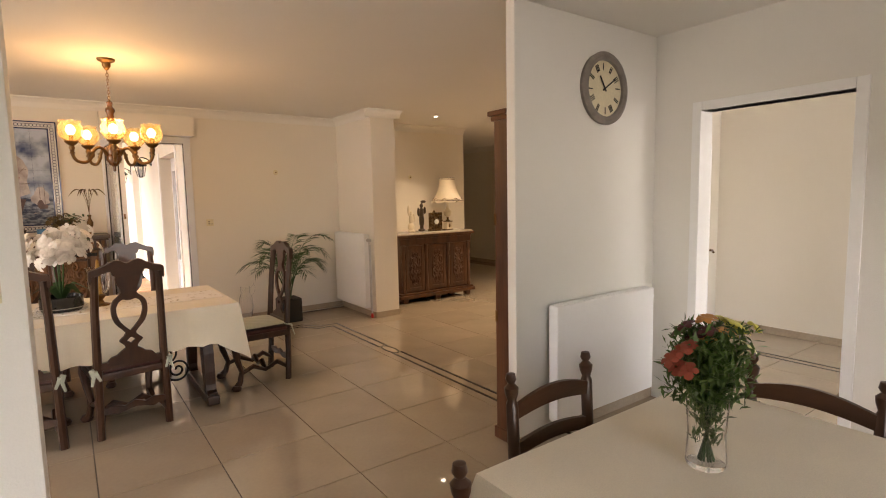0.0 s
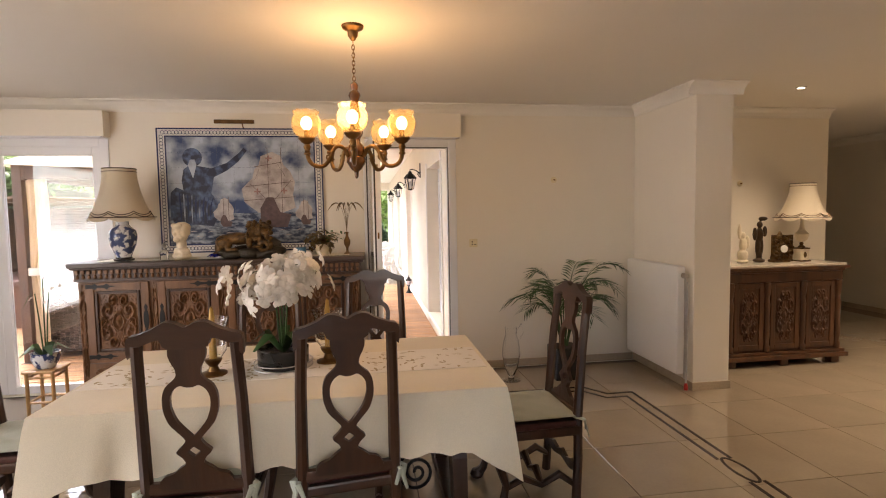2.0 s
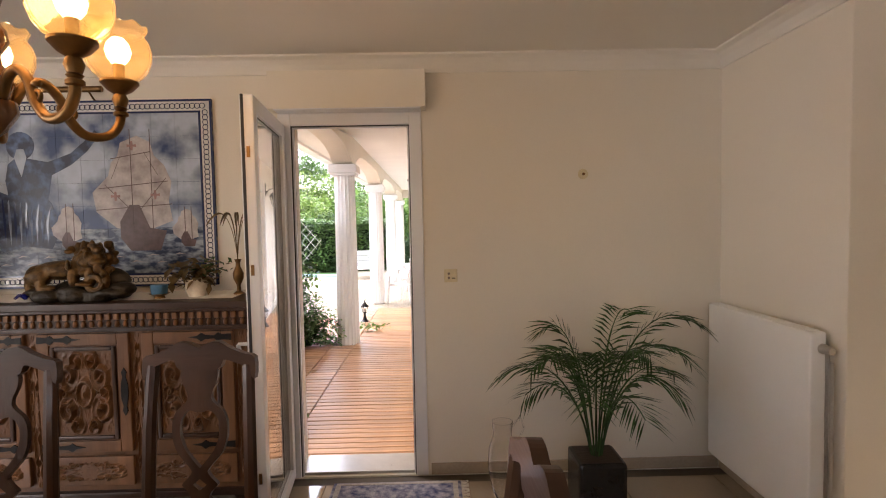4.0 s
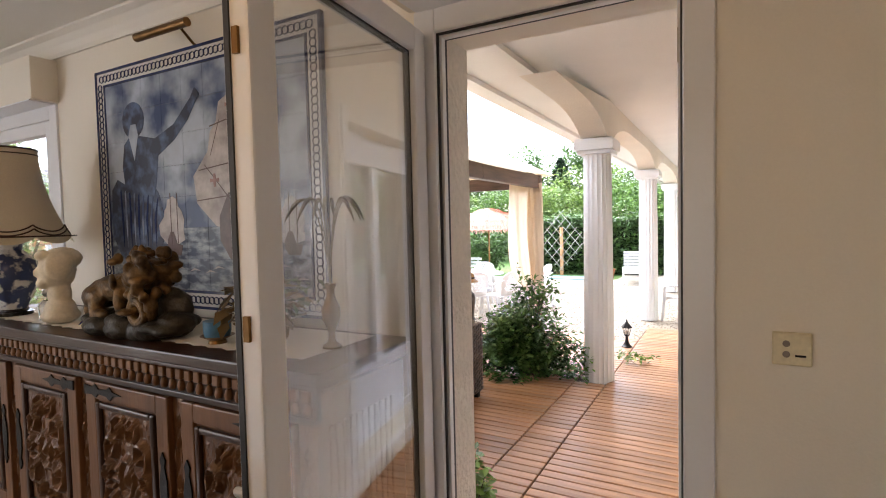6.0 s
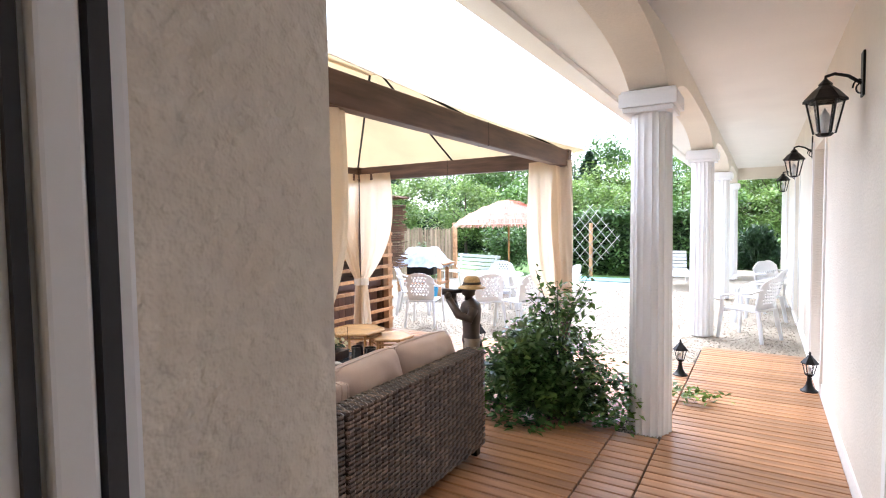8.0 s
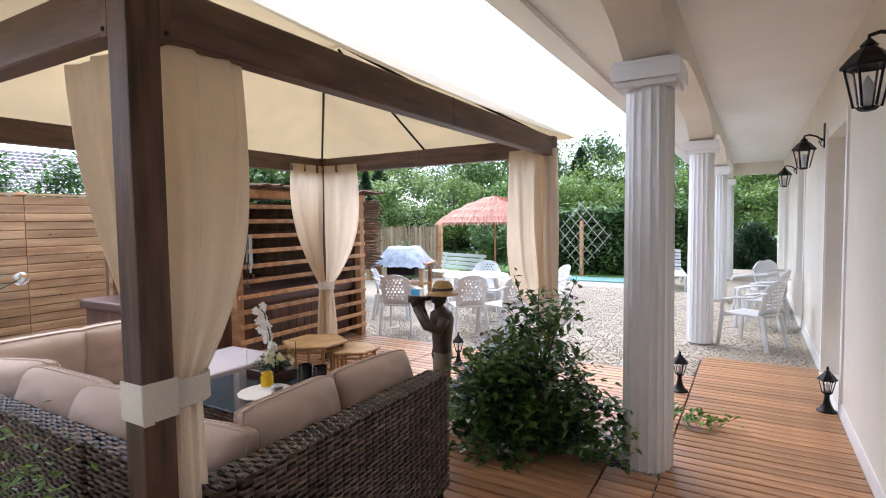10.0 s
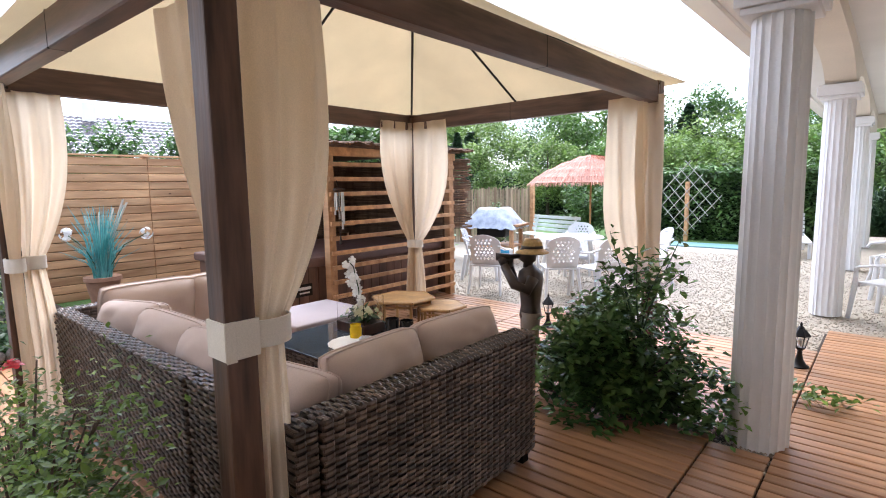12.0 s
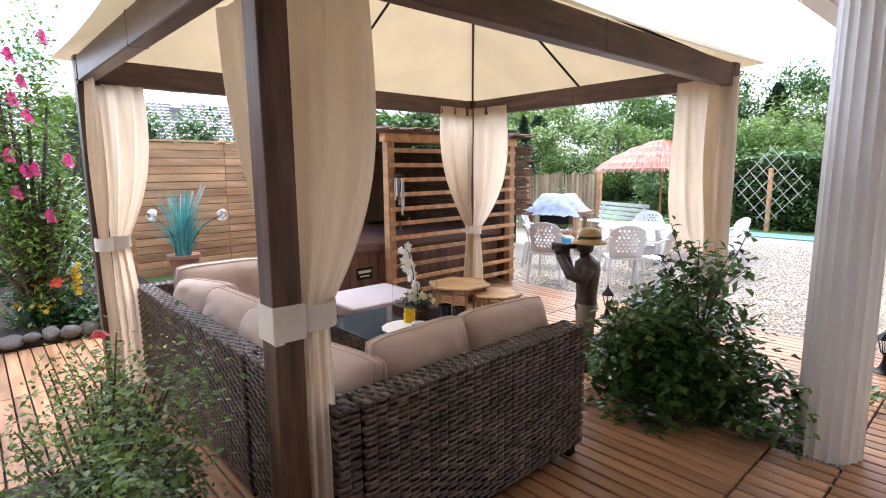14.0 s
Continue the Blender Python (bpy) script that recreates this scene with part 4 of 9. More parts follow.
part("stem", lathe([(0, 2.35), (0.012, 2.345), (0.022, 2.33), (0.018, 2.30), (0.03, 2.285), (0.034, 2.27), (0.022, 2.24), (0.03, 2.20), (0.036, 2.16), (0.022, 2.11), (0.04, 2.085), (0.044, 2.06), (0.026, 2.03), (0.028, 2.01), (0.045, 1.99), (0.05, 1.96), (0.04, 1.935), (0.052, 1.925), (0.055, 1.90), (0.03, 1.86), (0.012, 1.845), (0.010, 1.815), (0, 1.805)], 28), M_AMBERWOOD, t, "turned amber wooden stem", smooth=True)
for k in range(5):
    a = radians(72 * k + 268)
    m = Matrix.Rotation(a, 4, "Z")
    pts = [(0.045, 0, 1.93), (0.07, 0, 1.975), (0.105, 0, 1.985), (0.135, 0, 1.955), (0.155, 0, 1.905), (0.19, 0, 1.872), (0.24, 0, 1.878), (0.268, 0, 1.915), (0.272, 0, 1.97)]
    arm = part("arm", tube([m @ p for p in flowing(pts)], 0.0115, 10), M_BRASS, t, "curved brass arm", smooth=True, angle=180)
    curl = [(0.155 + 0.026 * (1 - q / 26) * math.cos(q * 0.38 + 1.2), 0, 1.925 + 0.026 * (1 - q / 26) * math.sin(q * 0.38 + 1.2)) for q in range(20)]
    part("scroll", tube([m @ Vector(p) for p in curl], [0.008 - 0.0002 * q for q in range(20)], 6), M_BRASS, arm, "small brass scroll", smooth=True, angle=180)
    part("collar", lathe([(0.010, 1.93), (0.018, 1.934), (0.018, 1.942), (0.012, 1.947), (0.017, 1.953), (0.010, 1.958)], 14, m=m @ Matrix.Translation((0.272, 0, 0))), M_BRASS, arm, "turned brass collar", smooth=True)
    cup = m @ Matrix.Translation((0.272, 0, 0))
    part("cup", lathe([(0, 1.955), (0.014, 1.957), (0.02, 1.975), (0.014, 1.99), (0.03, 2.0), (0.046, 2.018), (0.046, 2.024), (0, 2.024)], 20, m=cup), M_BRASS, arm, smooth=True)
    sh = part("shade", shade_bowl(cup), M_SHADE, arm, "amber fluted glass shade with scalloped rim", smooth=True)
    sh.visible_shadow = False
    part("bulb_holder", lathe([(0, 2.025), (0.014, 2.026), (0.014, 2.068), (0, 2.069)], 14, m=cup), M_BRASS, arm, smooth=True)
    part("bulb", lathe([(0, 2.066), (0.014, 2.068), (0.026, 2.084), (0.031, 2.102), (0.026, 2.122), (0.014, 2.136), (0, 2.14)], 18, m=cup), M_BULB, arm, "lit warm bulb", smooth=True)
ch_light = new("chandelier_light", bpy.data.lights.new("chandelier_light", "POINT"))
ch_light.data.energy, ch_light.data.color, ch_light.data.shadow_soft_size = 2.5, (1.0, 0.58, 0.24), 0.25
ch_light.location = (*CH, 2.24)

# ---- recessed spots ----
M_SPOT = glow("spot_lens", (1.0, 0.9, 0.72), 3.0)
SPOTS = [(4.2, 5.95), (5.07, 5.65), (4.2, 4.2), (5.1, 3.9), (6.4, 5.0)]
for x, y in SPOTS:
    t = thing("ceiling_spot", "small round recessed ceiling spot, lit", "ceiling lamp", "ceiling spots", at=(x, y, CEIL))
    part("ring", lathe([(0.03, -0.001), (0.045, -0.001), (0.044, -0.008), (0.032, -0.01), (0.03, -0.001)], 24), M_STEEL, t, smooth=True)
    part("lens", lathe([(0, -0.002), (0.031, -0.002), (0.031, -0.005), (0, -0.006)], 20), M_SPOT, t, "lit lens")
    sp = new("spot_light", bpy.data.lights.new("spot_light", "SPOT"))
    # The spot past x = 6 is out of view, added stronger to brighten the hall.
    sp.data.energy, sp.data.spot_size, sp.data.spot_blend, sp.data.color, sp.data.shadow_soft_size = 26 if x > 6 else 9.0, radians(110), 0.7, (1.0, 0.83, 0.6), 0.05
    sp.location = (x, y, CEIL - 0.03)

# ---- sideboard and the things on it ----
def carved(w, h, depth, nx, nz, seed, kind=0):
    """A carved relief panel in the xz plane, raised towards -y: mirrored scrolls, rosette and leaves."""
    rnd = random.Random(seed)
    a0 = rnd.uniform(0, 6)
    scrolls = [(0.30, 0.30, 0.17, 1), (0.28, 0.70, 0.16, -1), (0.14, 0.88, 0.11, 1), (0.36, 0.50, 0.12, -1), (0.15, 0.12, 0.11, -1)]
    bm = bmesh.new()
    g = []
    for i in range(nx + 1):
        row = []
        for j in range(nz + 1):
            u, v = i / nx - 0.5, j / nz
            s = abs(u)
            hgt = 0.0
            d = math.hypot(s * 1.1, v - 0.5)
            if kind == 0:
                hgt = max(hgt, 0.9 * math.exp(-(d / 0.07) ** 2), 0.7 * math.exp(-((d - 0.15) / 0.03) ** 2))
            for cx, cz, r_, sg in scrolls:
                dx, dz = s - cx, v - cz
                rr = math.hypot(dx, dz)
                if rr < r_ * 1.25:
                    th = math.atan2(dz, dx) * sg
                    w_ = math.cos((rr / r_) * 7.5 - th)
                    hgt = max(hgt, (0.5 + 0.5 * w_) ** 1.5 * (1 - (rr / (r_ * 1.25)) ** 4))
            n = noise.noise(Vector((s * 22 + a0, v * 22, seed * 1.7)))
            hgt = max(0, hgt + 0.22 * n)
            edge = min(0.5 - s, v, 1 - v) / 0.035
            hgt *= max(0, min(1, edge))
            row.append(bm.verts.new((u * w, -depth * hgt, v * h)))
        g.append(row)
    for i in range(nx):
        for j in range(nz):
            bm.faces.new((g[i][j], g[i + 1][j], g[i + 1][j + 1], g[i][j + 1]))
    return bm


SBX0, SBX1, SBF, SBH = -2.0, 0.32, 6.40, 1.21
sb = thing("sideboard", "long carved oak sideboard with black iron hinges", "sideboard", at=(SBX0, SBF, 0))
W = SBX1 - SBX0
D_ = YN - 0.015 - SBF
part("body", solid((0.02, W - 0.02, 0.012, D_, 0.16, 1.13), bevel=0.004), M_OAKMID, sb)
part("top", solid((-0.035, W + 0.035, -0.045, D_, 1.172, 1.21), (-0.02, W + 0.02, -0.03, D_, 1.155, 1.172), bevel=0.006), M_OAKX, sb, "polished dark oak top")
part("frieze_board", solid((0.0, W, -0.005, 0.012, 1.06, 1.155), (0.0, W, -0.016, -0.005, 1.055, 1.075), bevel=0.003), M_OAKX, sb)
n_d = 52
dent = solid((-0.014, 0.014, -0.022, -0.006, 0, 0.034), bevel=0.003, seg=1)
me_d = bpy.data.meshes.new("dentil"); dent.to_mesh(me_d); dent.free(); me_d.materials.append(M_OAKMID)
bead = lathe([(0, 0), (0.011, 0.004), (0.014, 0.018), (0.009, 0.034), (0, 0.04)], 8)
me_b = bpy.data.meshes.new("bead"); bead.to_mesh(me_b); bead.free(); me_b.materials.append(M_OAKMID); me_b.shade_smooth()
for i in range(n_d):
    x = 0.03 + (W - 0.06) * i / (n_d - 1)
    for me, z, y in ((me_d, 1.118, 0), (me_b, 1.077, -0.008)):
        o = new(me.name, me); o.parent = sb; o.location = (x, y, z)
part("base_moulding", solid((-0.015, W + 0.015, -0.02, D_, 0.145, 0.18), bevel=0.008), M_OAKX, sb)
for x in (0.09, 0.8, W - 0.8, W - 0.09):
    part("foot", lathe([(0, 0), (0.035, 0), (0.05, 0.03), (0.055, 0.07), (0.03, 0.10), (0.045, 0.13), (0.045, 0.147), (0, 0.147)], 16, m=Matrix.Translation((x, 0.05, 0))), M_OAK, sb, smooth=True)
    part("foot", lathe([(0, 0), (0.04, 0), (0.05, 0.07), (0.045, 0.147), (0, 0.147)], 12, m=Matrix.Translation((x, D_ - 0.06, 0))), M_OAK, sb, smooth=True)
NB = 4
bw = (W - 0.10) / NB
for i in range(NB + 1):
    x = 0.05 + bw * i
    part("stile_carving", carved(0.05, 0.84, 0.016, 8, 90, 40 + i, 1), M_OAKMID, sb, at=Matrix.Translation((x, 0.011, 0.20)))
for i in range(NB):
    x = 0.05 + bw * (i + 0.5)
    hw = bw / 2 - 0.035
    d = part("door", solid(*frame_bars(-hw, hw, 0.40, 1.045, 0.062, -0.012, 0.012), (-hw + 0.06, hw - 0.06, 0.0, 0.012, 0.455, 0.99), bevel=0.005), M_OAKMID, sb, "framed oak door with carved panel", at=Matrix.Translation((x, 0, 0)))
    part("panel_moulding", solid(*frame_bars(-hw + 0.07, hw - 0.07, 0.47, 0.975, 0.022, -0.018, 0.0), bevel=0.007), M_OAK, d)
    part("carved_panel", carved(2 * hw - 0.19, 0.455, 0.028, 50, 64, 3 + i), M_OAKMID, d, "deeply carved scrollwork panel", at=Matrix.Translation((0, -0.002, 0.495)))
    dr = part("drawer", solid((-hw, hw, -0.012, 0.01, 0.215, 0.375), bevel=0.006), M_OAKMID, sb, "carved low drawer front", at=Matrix.Translation((x, 0, 0)))
    part("carved_front", carved(2 * hw - 0.06, 0.11, 0.02, 60, 16, 20 + i, 1), M_OAKMID, dr, at=Matrix.Translation((0, -0.011, 0.24)))
    sgn = 1 if i % 2 else -1
    for z in (1.015, 0.43):
        sx = sgn * (hw - 0.005)
        part("strap_hinge", plate([(sx, z - 0.018), (sx, z + 0.018), (sx - sgn * 0.05, z + 0.014), (sx - sgn * 0.07, z + 0.024), (sx - sgn * 0.09, z + 0.008), (sx - sgn * 0.14, z + 0.012), (sx - sgn * 0.16, z + 0.024), (sx - sgn * 0.18, z + 0.008), (sx - sgn * 0.23, z), (sx - sgn * 0.18, z - 0.008), (sx - sgn * 0.16, z - 0.024), (sx - sgn * 0.14, z - 0.012), (sx - sgn * 0.09, z - 0.008), (sx - sgn * 0.07, z - 0.024), (sx - sgn * 0.05, z - 0.014)], [], 0.005, m=Matrix.Translation((0, -0.018, 0))), M_IRON, d, "black iron strap hinge")
    kx = -sgn * (hw - 0.028)
    part("lock_plate", plate([(kx + a, z) for a, z in ((0, 0.60), (0.014, 0.625), (0.008, 0.65), (0.018, 0.69), (0.02, 0.73), (0.018, 0.77), (0.008, 0.81), (0.014, 0.835), (0, 0.86), (-0.014, 0.835), (-0.008, 0.81), (-0.018, 0.77), (-0.02, 0.73), (-0.018, 0.69), (-0.008, 0.65), (-0.014, 0.625))], [], 0.005, m=Matrix.Translation((0, -0.018, 0))), M_IRON, d, "black iron lock plate")
for sx in (0.021, W - 0.019):
    part("side_flutes", solid(*[(sx - 0.008, sx + 0.006, 0.06 + k * 0.03, 0.076 + k * 0.03, 0.4, 1.03) for k in range(11)], bevel=0.003, seg=1), M_OAKMID, sb)

bm = bmesh.new()
N = 90
lo, hi = [], []
for i in range(N + 1):
    x = -1.86 + 2.08 * i / N
    lo.append(bm.verts.new((x, 6.435 + 0.018 * abs(math.sin(i * 0.9)), 1.2135)))
    hi.append(bm.verts.new((x, 6.80, 1.2137)))
for i in range(N):
    bm.faces.new((lo[i], lo[i + 1], hi[i + 1], hi[i]))
tagged(mesh_object("lace_runner", bm, M_LACE), "white scalloped lace runner on the sideboard", "table runner")
TOP = 1.2145

M_BLUEWHITE = mat("blue_and_white_porcelain", (0.06, 0.09, 0.22), 0.12, 0, 0.2, 17, 60, 0.0, (0.72, 0.74, 0.76))
M_SHADECL = cloth("cream_lamp_fabric", (0.80, 0.72, 0.58), 0.35)


def shade_lamp(at, label, base, r0, r1, z0, z1, cat="lamp", trim=None, scallops=8):
    t = thing("table_lamp", label, cat, "table lamps", at=at)
    base(t)
    prof, inner = [], []
    for i in range(11):
        u = i / 10
        prof.append((r1 + (r0 - r1) * (1 - u) ** 1.9, z0 + (z1 - z0) * u))
    for r_, z in reversed(prof):
        inner.append((r_ - 0.003, z))
    prof[0] = (r0 * 0.985, z0)
    inner[-1] = (r0 * 0.985 - 0.003, z0)

    def dip(a):
        return 0.030 * (1 - abs(math.sin(scallops * a / 2)) ** 0.7)

    bm = lathe(prof + inner, 96)
    for v in bm.verts:
        k = max(0.0, 1 - (v.co.z - z0) / (0.24 * (z1 - z0)))
        v.co.z += dip(math.atan2(v.co.y, v.co.x)) * k
    sh = part("shade", bm, M_SHADECL, t, "cream scalloped fabric shade", smooth=True)
    trim = trim or M_OAK

    def hoop(r_, z, wavy, thick):
        return tube([(r_ * math.cos(k * 0.0654), r_ * math.sin(k * 0.0654), z + (dip(k * 0.0654) if wavy else 0)) for k in range(97)], thick, 6)

    seam = [r1 + (r0 - r1) * (1 - u) ** 1.9 for u in (0.09, 0.13)]
    for r_, u in zip(seam, (0.09, 0.13)):
        part("lower_trim", hoop(r_ + 0.002, z0 + u * (z1 - z0), True, 0.0035), trim, sh, "dark braid trim", smooth=True)
    part("upper_trim", hoop(r1 + 0.002, z1 - 0.025, False, 0.003), trim, sh, "dark braid trim", smooth=True)
    part("rim_trim", tube([(r1 * math.cos(k * 0.2618), r1 * math.sin(k * 0.2618), z1) for k in range(25)], 0.005, 6), M_OAK, sh, "dark trim", smooth=True)
    part("rim_trim", tube([((r0 + 0.0) * (1 + 0.03 * abs(math.cos(k * 0.5236))) * math.cos(k * 0.1309), (r0 + 0.0) * (1 + 0.03 * abs(math.cos(k * 0.5236))) * math.sin(k * 0.1309), z0 + 0.035) for k in range(49)], 0.004, 6), M_OAK, sh, "dark trim", smooth=True)
    return t


def vase_base(t):
    part("stand", lathe([(0, 0), (0.075, 0), (0.08, 0.015), (0.062, 0.022), (0.062, 0.03), (0, 0.03)], 20), M_BLACK, t, "dark wooden stand", smooth=True)
    part("vase", lathe([(0, 0.03), (0.055, 0.03), (0.066, 0.06), (0.095, 0.13), (0.108, 0.20), (0.10, 0.25), (0.06, 0.29), (0.048, 0.305), (0.05, 0.33), (0.03, 0.335), (0.012, 0.36), (0.012, 0.40), (0, 0.40)], 32), M_BLUEWHITE, t, "blue and white painted porcelain vase", smooth=True)


shade_lamp((-1.66, 6.52, TOP), "table lamp with blue porcelain base and cream shade", vase_base, 0.255, 0.125, 0.33, 0.77)

M_PLASTERW = mat("cream_plaster", (0.70, 0.62, 0.48), 0.7, 0, 0.05, 12, 80, 0.05)


def blob_figure(name, label, at, blobs, material, category, rz=0.0, res=0.02, size=1.0, tall=1.0):
    """One plain sculpted mesh: overlapping rounded forms merged and smoothed."""
    bm = bmesh.new()
    for x, y, z, rx, ry, rz_ in blobs:
        s = bmesh.new()
        bmesh.ops.create_icosphere(s, subdivisions=2, radius=1)
        join(bm, s, Matrix.Translation((x, y, z)) @ Matrix.Diagonal((rx, ry, rz_, 1)))
    bm.transform(Matrix.Diagonal((size, size, size * tall, 1)))
    ob = mesh_object(name, bm, material, True, 180)
    mod = ob.modifiers.new("Remesh", "REMESH")
    mod.mode, mod.voxel_size, mod.use_smooth_shade = "VOXEL", res, True
    ob.matrix_world = pose(*at, 0, 0, rz)
    return tagged(ob, label, category)


blob_figure("bust", "cream plaster classical bust on the sideboard", (-1.19, 6.50, TOP), [
    (0, 0, 0.03, 0.085, 0.075, 0.035), (0, 0, 0.06, 0.075, 0.06, 0.05), (0, 0, 0.12, 0.042, 0.045, 0.08), (0, -0.005, 0.22, 0.056, 0.07, 0.085), (0, -0.07, 0.215, 0.013, 0.018, 0.022), (0, -0.055, 0.17, 0.03, 0.025, 0.025),
    (0, 0.015, 0.27, 0.068, 0.075, 0.05), (-0.05, 0.0, 0.24, 0.022, 0.05, 0.055), (0.05, 0.0, 0.24, 0.022, 0.05, 0.055), (0, -0.055, 0.285, 0.05, 0.025, 0.022), (0.03, -0.05, 0.29, 0.02, 0.02, 0.02), (-0.03, -0.05, 0.29, 0.02, 0.02, 0.02)], M_PLASTERW, "bust", -25, 0.007)
M_GILT = mat("gilded_bronze", (0.05, 0.026, 0.010), 0.45, 0.55, 0.45, 26, 70, 0.2, (0.20, 0.11, 0.036))
M_ROCK = mat("dark_bronze_rock", (0.035, 0.028, 0.020), 0.45, 0.4, 0.4, 20, 60, 0.3)
rnd = random.Random(4)
rock = [(rnd.uniform(-0.23, 0.23), rnd.uniform(-0.07, 0.07), rnd.uniform(0.02, 0.06), rnd.uniform(0.05, 0.09), rnd.uniform(0.04, 0.07), rnd.uniform(0.02, 0.05)) for _ in range(26)] + [(0.13, 0.02, 0.10, 0.13, 0.06, 0.08), (-0.05, 0.02, 0.06, 0.12, 0.06, 0.05)]
blob_figure("bronze_rock", "dark bronze rock carrying a lion sculpture", (-0.62, 6.50, TOP), rock, M_ROCK, "sculpture", 0, 0.006)
mane = [(0.07 + rnd.uniform(-0.095, 0.085), -0.02 + rnd.uniform(-0.065, 0.06), 0.275 + rnd.uniform(-0.10, 0.075), rnd.uniform(0.010, 0.024), rnd.uniform(0.010, 0.02), rnd.uniform(0.014, 0.036)) for _ in range(90)]
blob_figure("lion_sculpture", "gilded lion sculpture crouching on a dark rock", (-0.62, 6.50, TOP), [
    (-0.09, 0, 0.19, 0.14, 0.062, 0.065), (-0.20, 0, 0.16, 0.06, 0.055, 0.07), (-0.22, -0.03, 0.10, 0.028, 0.03, 0.06), (-0.16, -0.05, 0.10, 0.025, 0.025, 0.06), (-0.15, -0.06, 0.06, 0.05, 0.02, 0.015),
    (0.05, 0, 0.24, 0.085, 0.075, 0.085), (0.09, -0.045, 0.26, 0.055, 0.05, 0.055), (0.12, -0.075, 0.24, 0.032, 0.03, 0.025), (0.08, -0.06, 0.15, 0.025, 0.025, 0.07), (0.0, -0.06, 0.15, 0.025, 0.025, 0.07), (0.06, -0.08, 0.11, 0.04, 0.03, 0.016),
    (-0.25, 0.01, 0.10, 0.018, 0.018, 0.06), (-0.24, -0.01, 0.05, 0.04, 0.018, 0.016), (-0.18, -0.045, 0.15, 0.062, 0.03, 0.055), (-0.13, -0.06, 0.085, 0.05, 0.02, 0.022), (0.135, -0.09, 0.205, 0.02, 0.02, 0.03), (0.15, -0.06, 0.13, 0.022, 0.022, 0.06)] + mane, M_GILT, "sculpture", 0, 0.0055, 1.14, 0.76)
ring_pts = [(0.12 + (0.028 + 0.02 * k / 30) * math.cos(k * 0.42), -0.085, 0.10 + (0.028 + 0.02 * k / 30) * math.sin(k * 0.42)) for k in range(31)]
ob = mesh_object("coiled_snake", tube(ring_pts, 0.013, 8), M_GILT, True, 180)
ob.location = (-0.62, 6.50, TOP)
tagged(ob, "gilded coiled snake on a dark rock base", "sculpture")

t = thing("glass_bottle", "small cut-glass bottle with stopper on the sideboard", "bottle", at=(-1.34, 6.52, TOP))
part("bottle", lathe([(0, 0), (0.035, 0), (0.038, 0.06), (0.03, 0.075), (0.014, 0.085), (0.014, 0.10), (0, 0.10)], 8), M_GLASS, t)
part("stopper", lathe([(0, 0.10), (0.012, 0.10), (0.02, 0.115), (0.008, 0.14), (0, 0.145)], 10), M_STEEL, t, "silver stopper", smooth=True)
M_BLUEGL = mat("cobalt_blue_glass", (0.01, 0.015, 0.22), 0.1, 0, 0.1, 10, 60, 0.0)
t = thing("glass_flower", "small cobalt blue glass flower ornament on lace", "ornament", at=(-0.92, 6.48, TOP))
for k in range(6):
    part("petal", tube([(0, 0, 0.012), (0.03 * math.cos(k * 1.05), 0.02 * math.sin(k * 1.05), 0.035), (0.06 * math.cos(k * 1.05), 0.035 * math.sin(k * 1.05), 0.015)], [0.008, 0.015, 0.005], 6, flat=0.5), M_BLUEGL, t, smooth=True)
t = thing("candle_bowl", "blue candle glass on a small brass dish", "candle", at=(-0.20, 6.50, TOP))
part("dish", lathe([(0, 0), (0.03, 0), (0.025, 0.012), (0.055, 0.026), (0.05, 0.026), (0, 0.016)], 20), M_BRASS, t, "brass dish", smooth=True)
part("candle", lathe([(0, 0.02), (0.04, 0.022), (0.044, 0.04), (0.044, 0.075), (0, 0.08)], 20), mat("blue_wax", (0.06, 0.18, 0.32), 0.4), t, "blue wax candle", smooth=True)

M_DRY = leafy("dry_brown_leaves", (0.12, 0.075, 0.03), (0.22, 0.15, 0.06))
t = thing("flower_arrangement", "dried brown leaves and cones in a white pot", "flowers", at=(-0.02, 6.56, TOP))
part("pot", lathe([(0, 0), (0.045, 0), (0.062, 0.05), (0.055, 0.095), (0.05, 0.095), (0, 0.08)], 24), M_PLASTERW, t, "round cream pot", smooth=True)
rg = np.random.default_rng(2)
cen = rg.normal(0, 1, (120, 3)) * [0.06, 0.045, 0.035] + [-0.01, 0, 0.14]
leaf_cloud("dried_leaves", cen, 0.035, M_DRY, rg, t, 0.2, 2.2)
cen = rg.normal(0, 1, (60, 3)) * [0.05, 0.04, 0.025] + [0.05, 0, 0.17]
leaf_cloud("green_sprigs", cen, 0.025, M_LEAF, rg, t, 0.0, 1.5)
def flowing_stem(e, c_, s_):
    """A stem that rises, arches over and hangs its ear."""
    out = []
    for k in range(14):
        u = k / 13
        x = e * 1.35 * u ** 1.6
        out.append((x * c_, x * s_, 0.18 + 0.27 * math.sin(u * 2.35) + 0.02 * u))
    return out


t = thing("brass_vase", "slim brass vase with dried grass stems", "vase", at=(0.20, 6.60, TOP))
part("vase", lathe([(0, 0), (0.03, 0), (0.03, 0.006), (0.012, 0.02), (0.01, 0.05), (0.028, 0.09), (0.03, 0.12), (0.013, 0.16), (0.012, 0.18), (0.02, 0.2), (0.012, 0.198), (0, 0.17)], 20), M_BRASS, t, smooth=True)
for k in range(8):
    a = k * 0.8 + 0.2
    e = 0.07 + 0.07 * ((k * 37) % 10) / 10
    c_, s_ = math.cos(a), 0.5 * math.sin(a)
    part("dried_stem", tube(flowing_stem(e, c_, s_), [0.0018] * 8 + [0.004, 0.006, 0.0065, 0.006, 0.004, 0.001], 6), M_DRY, t, smooth=True)

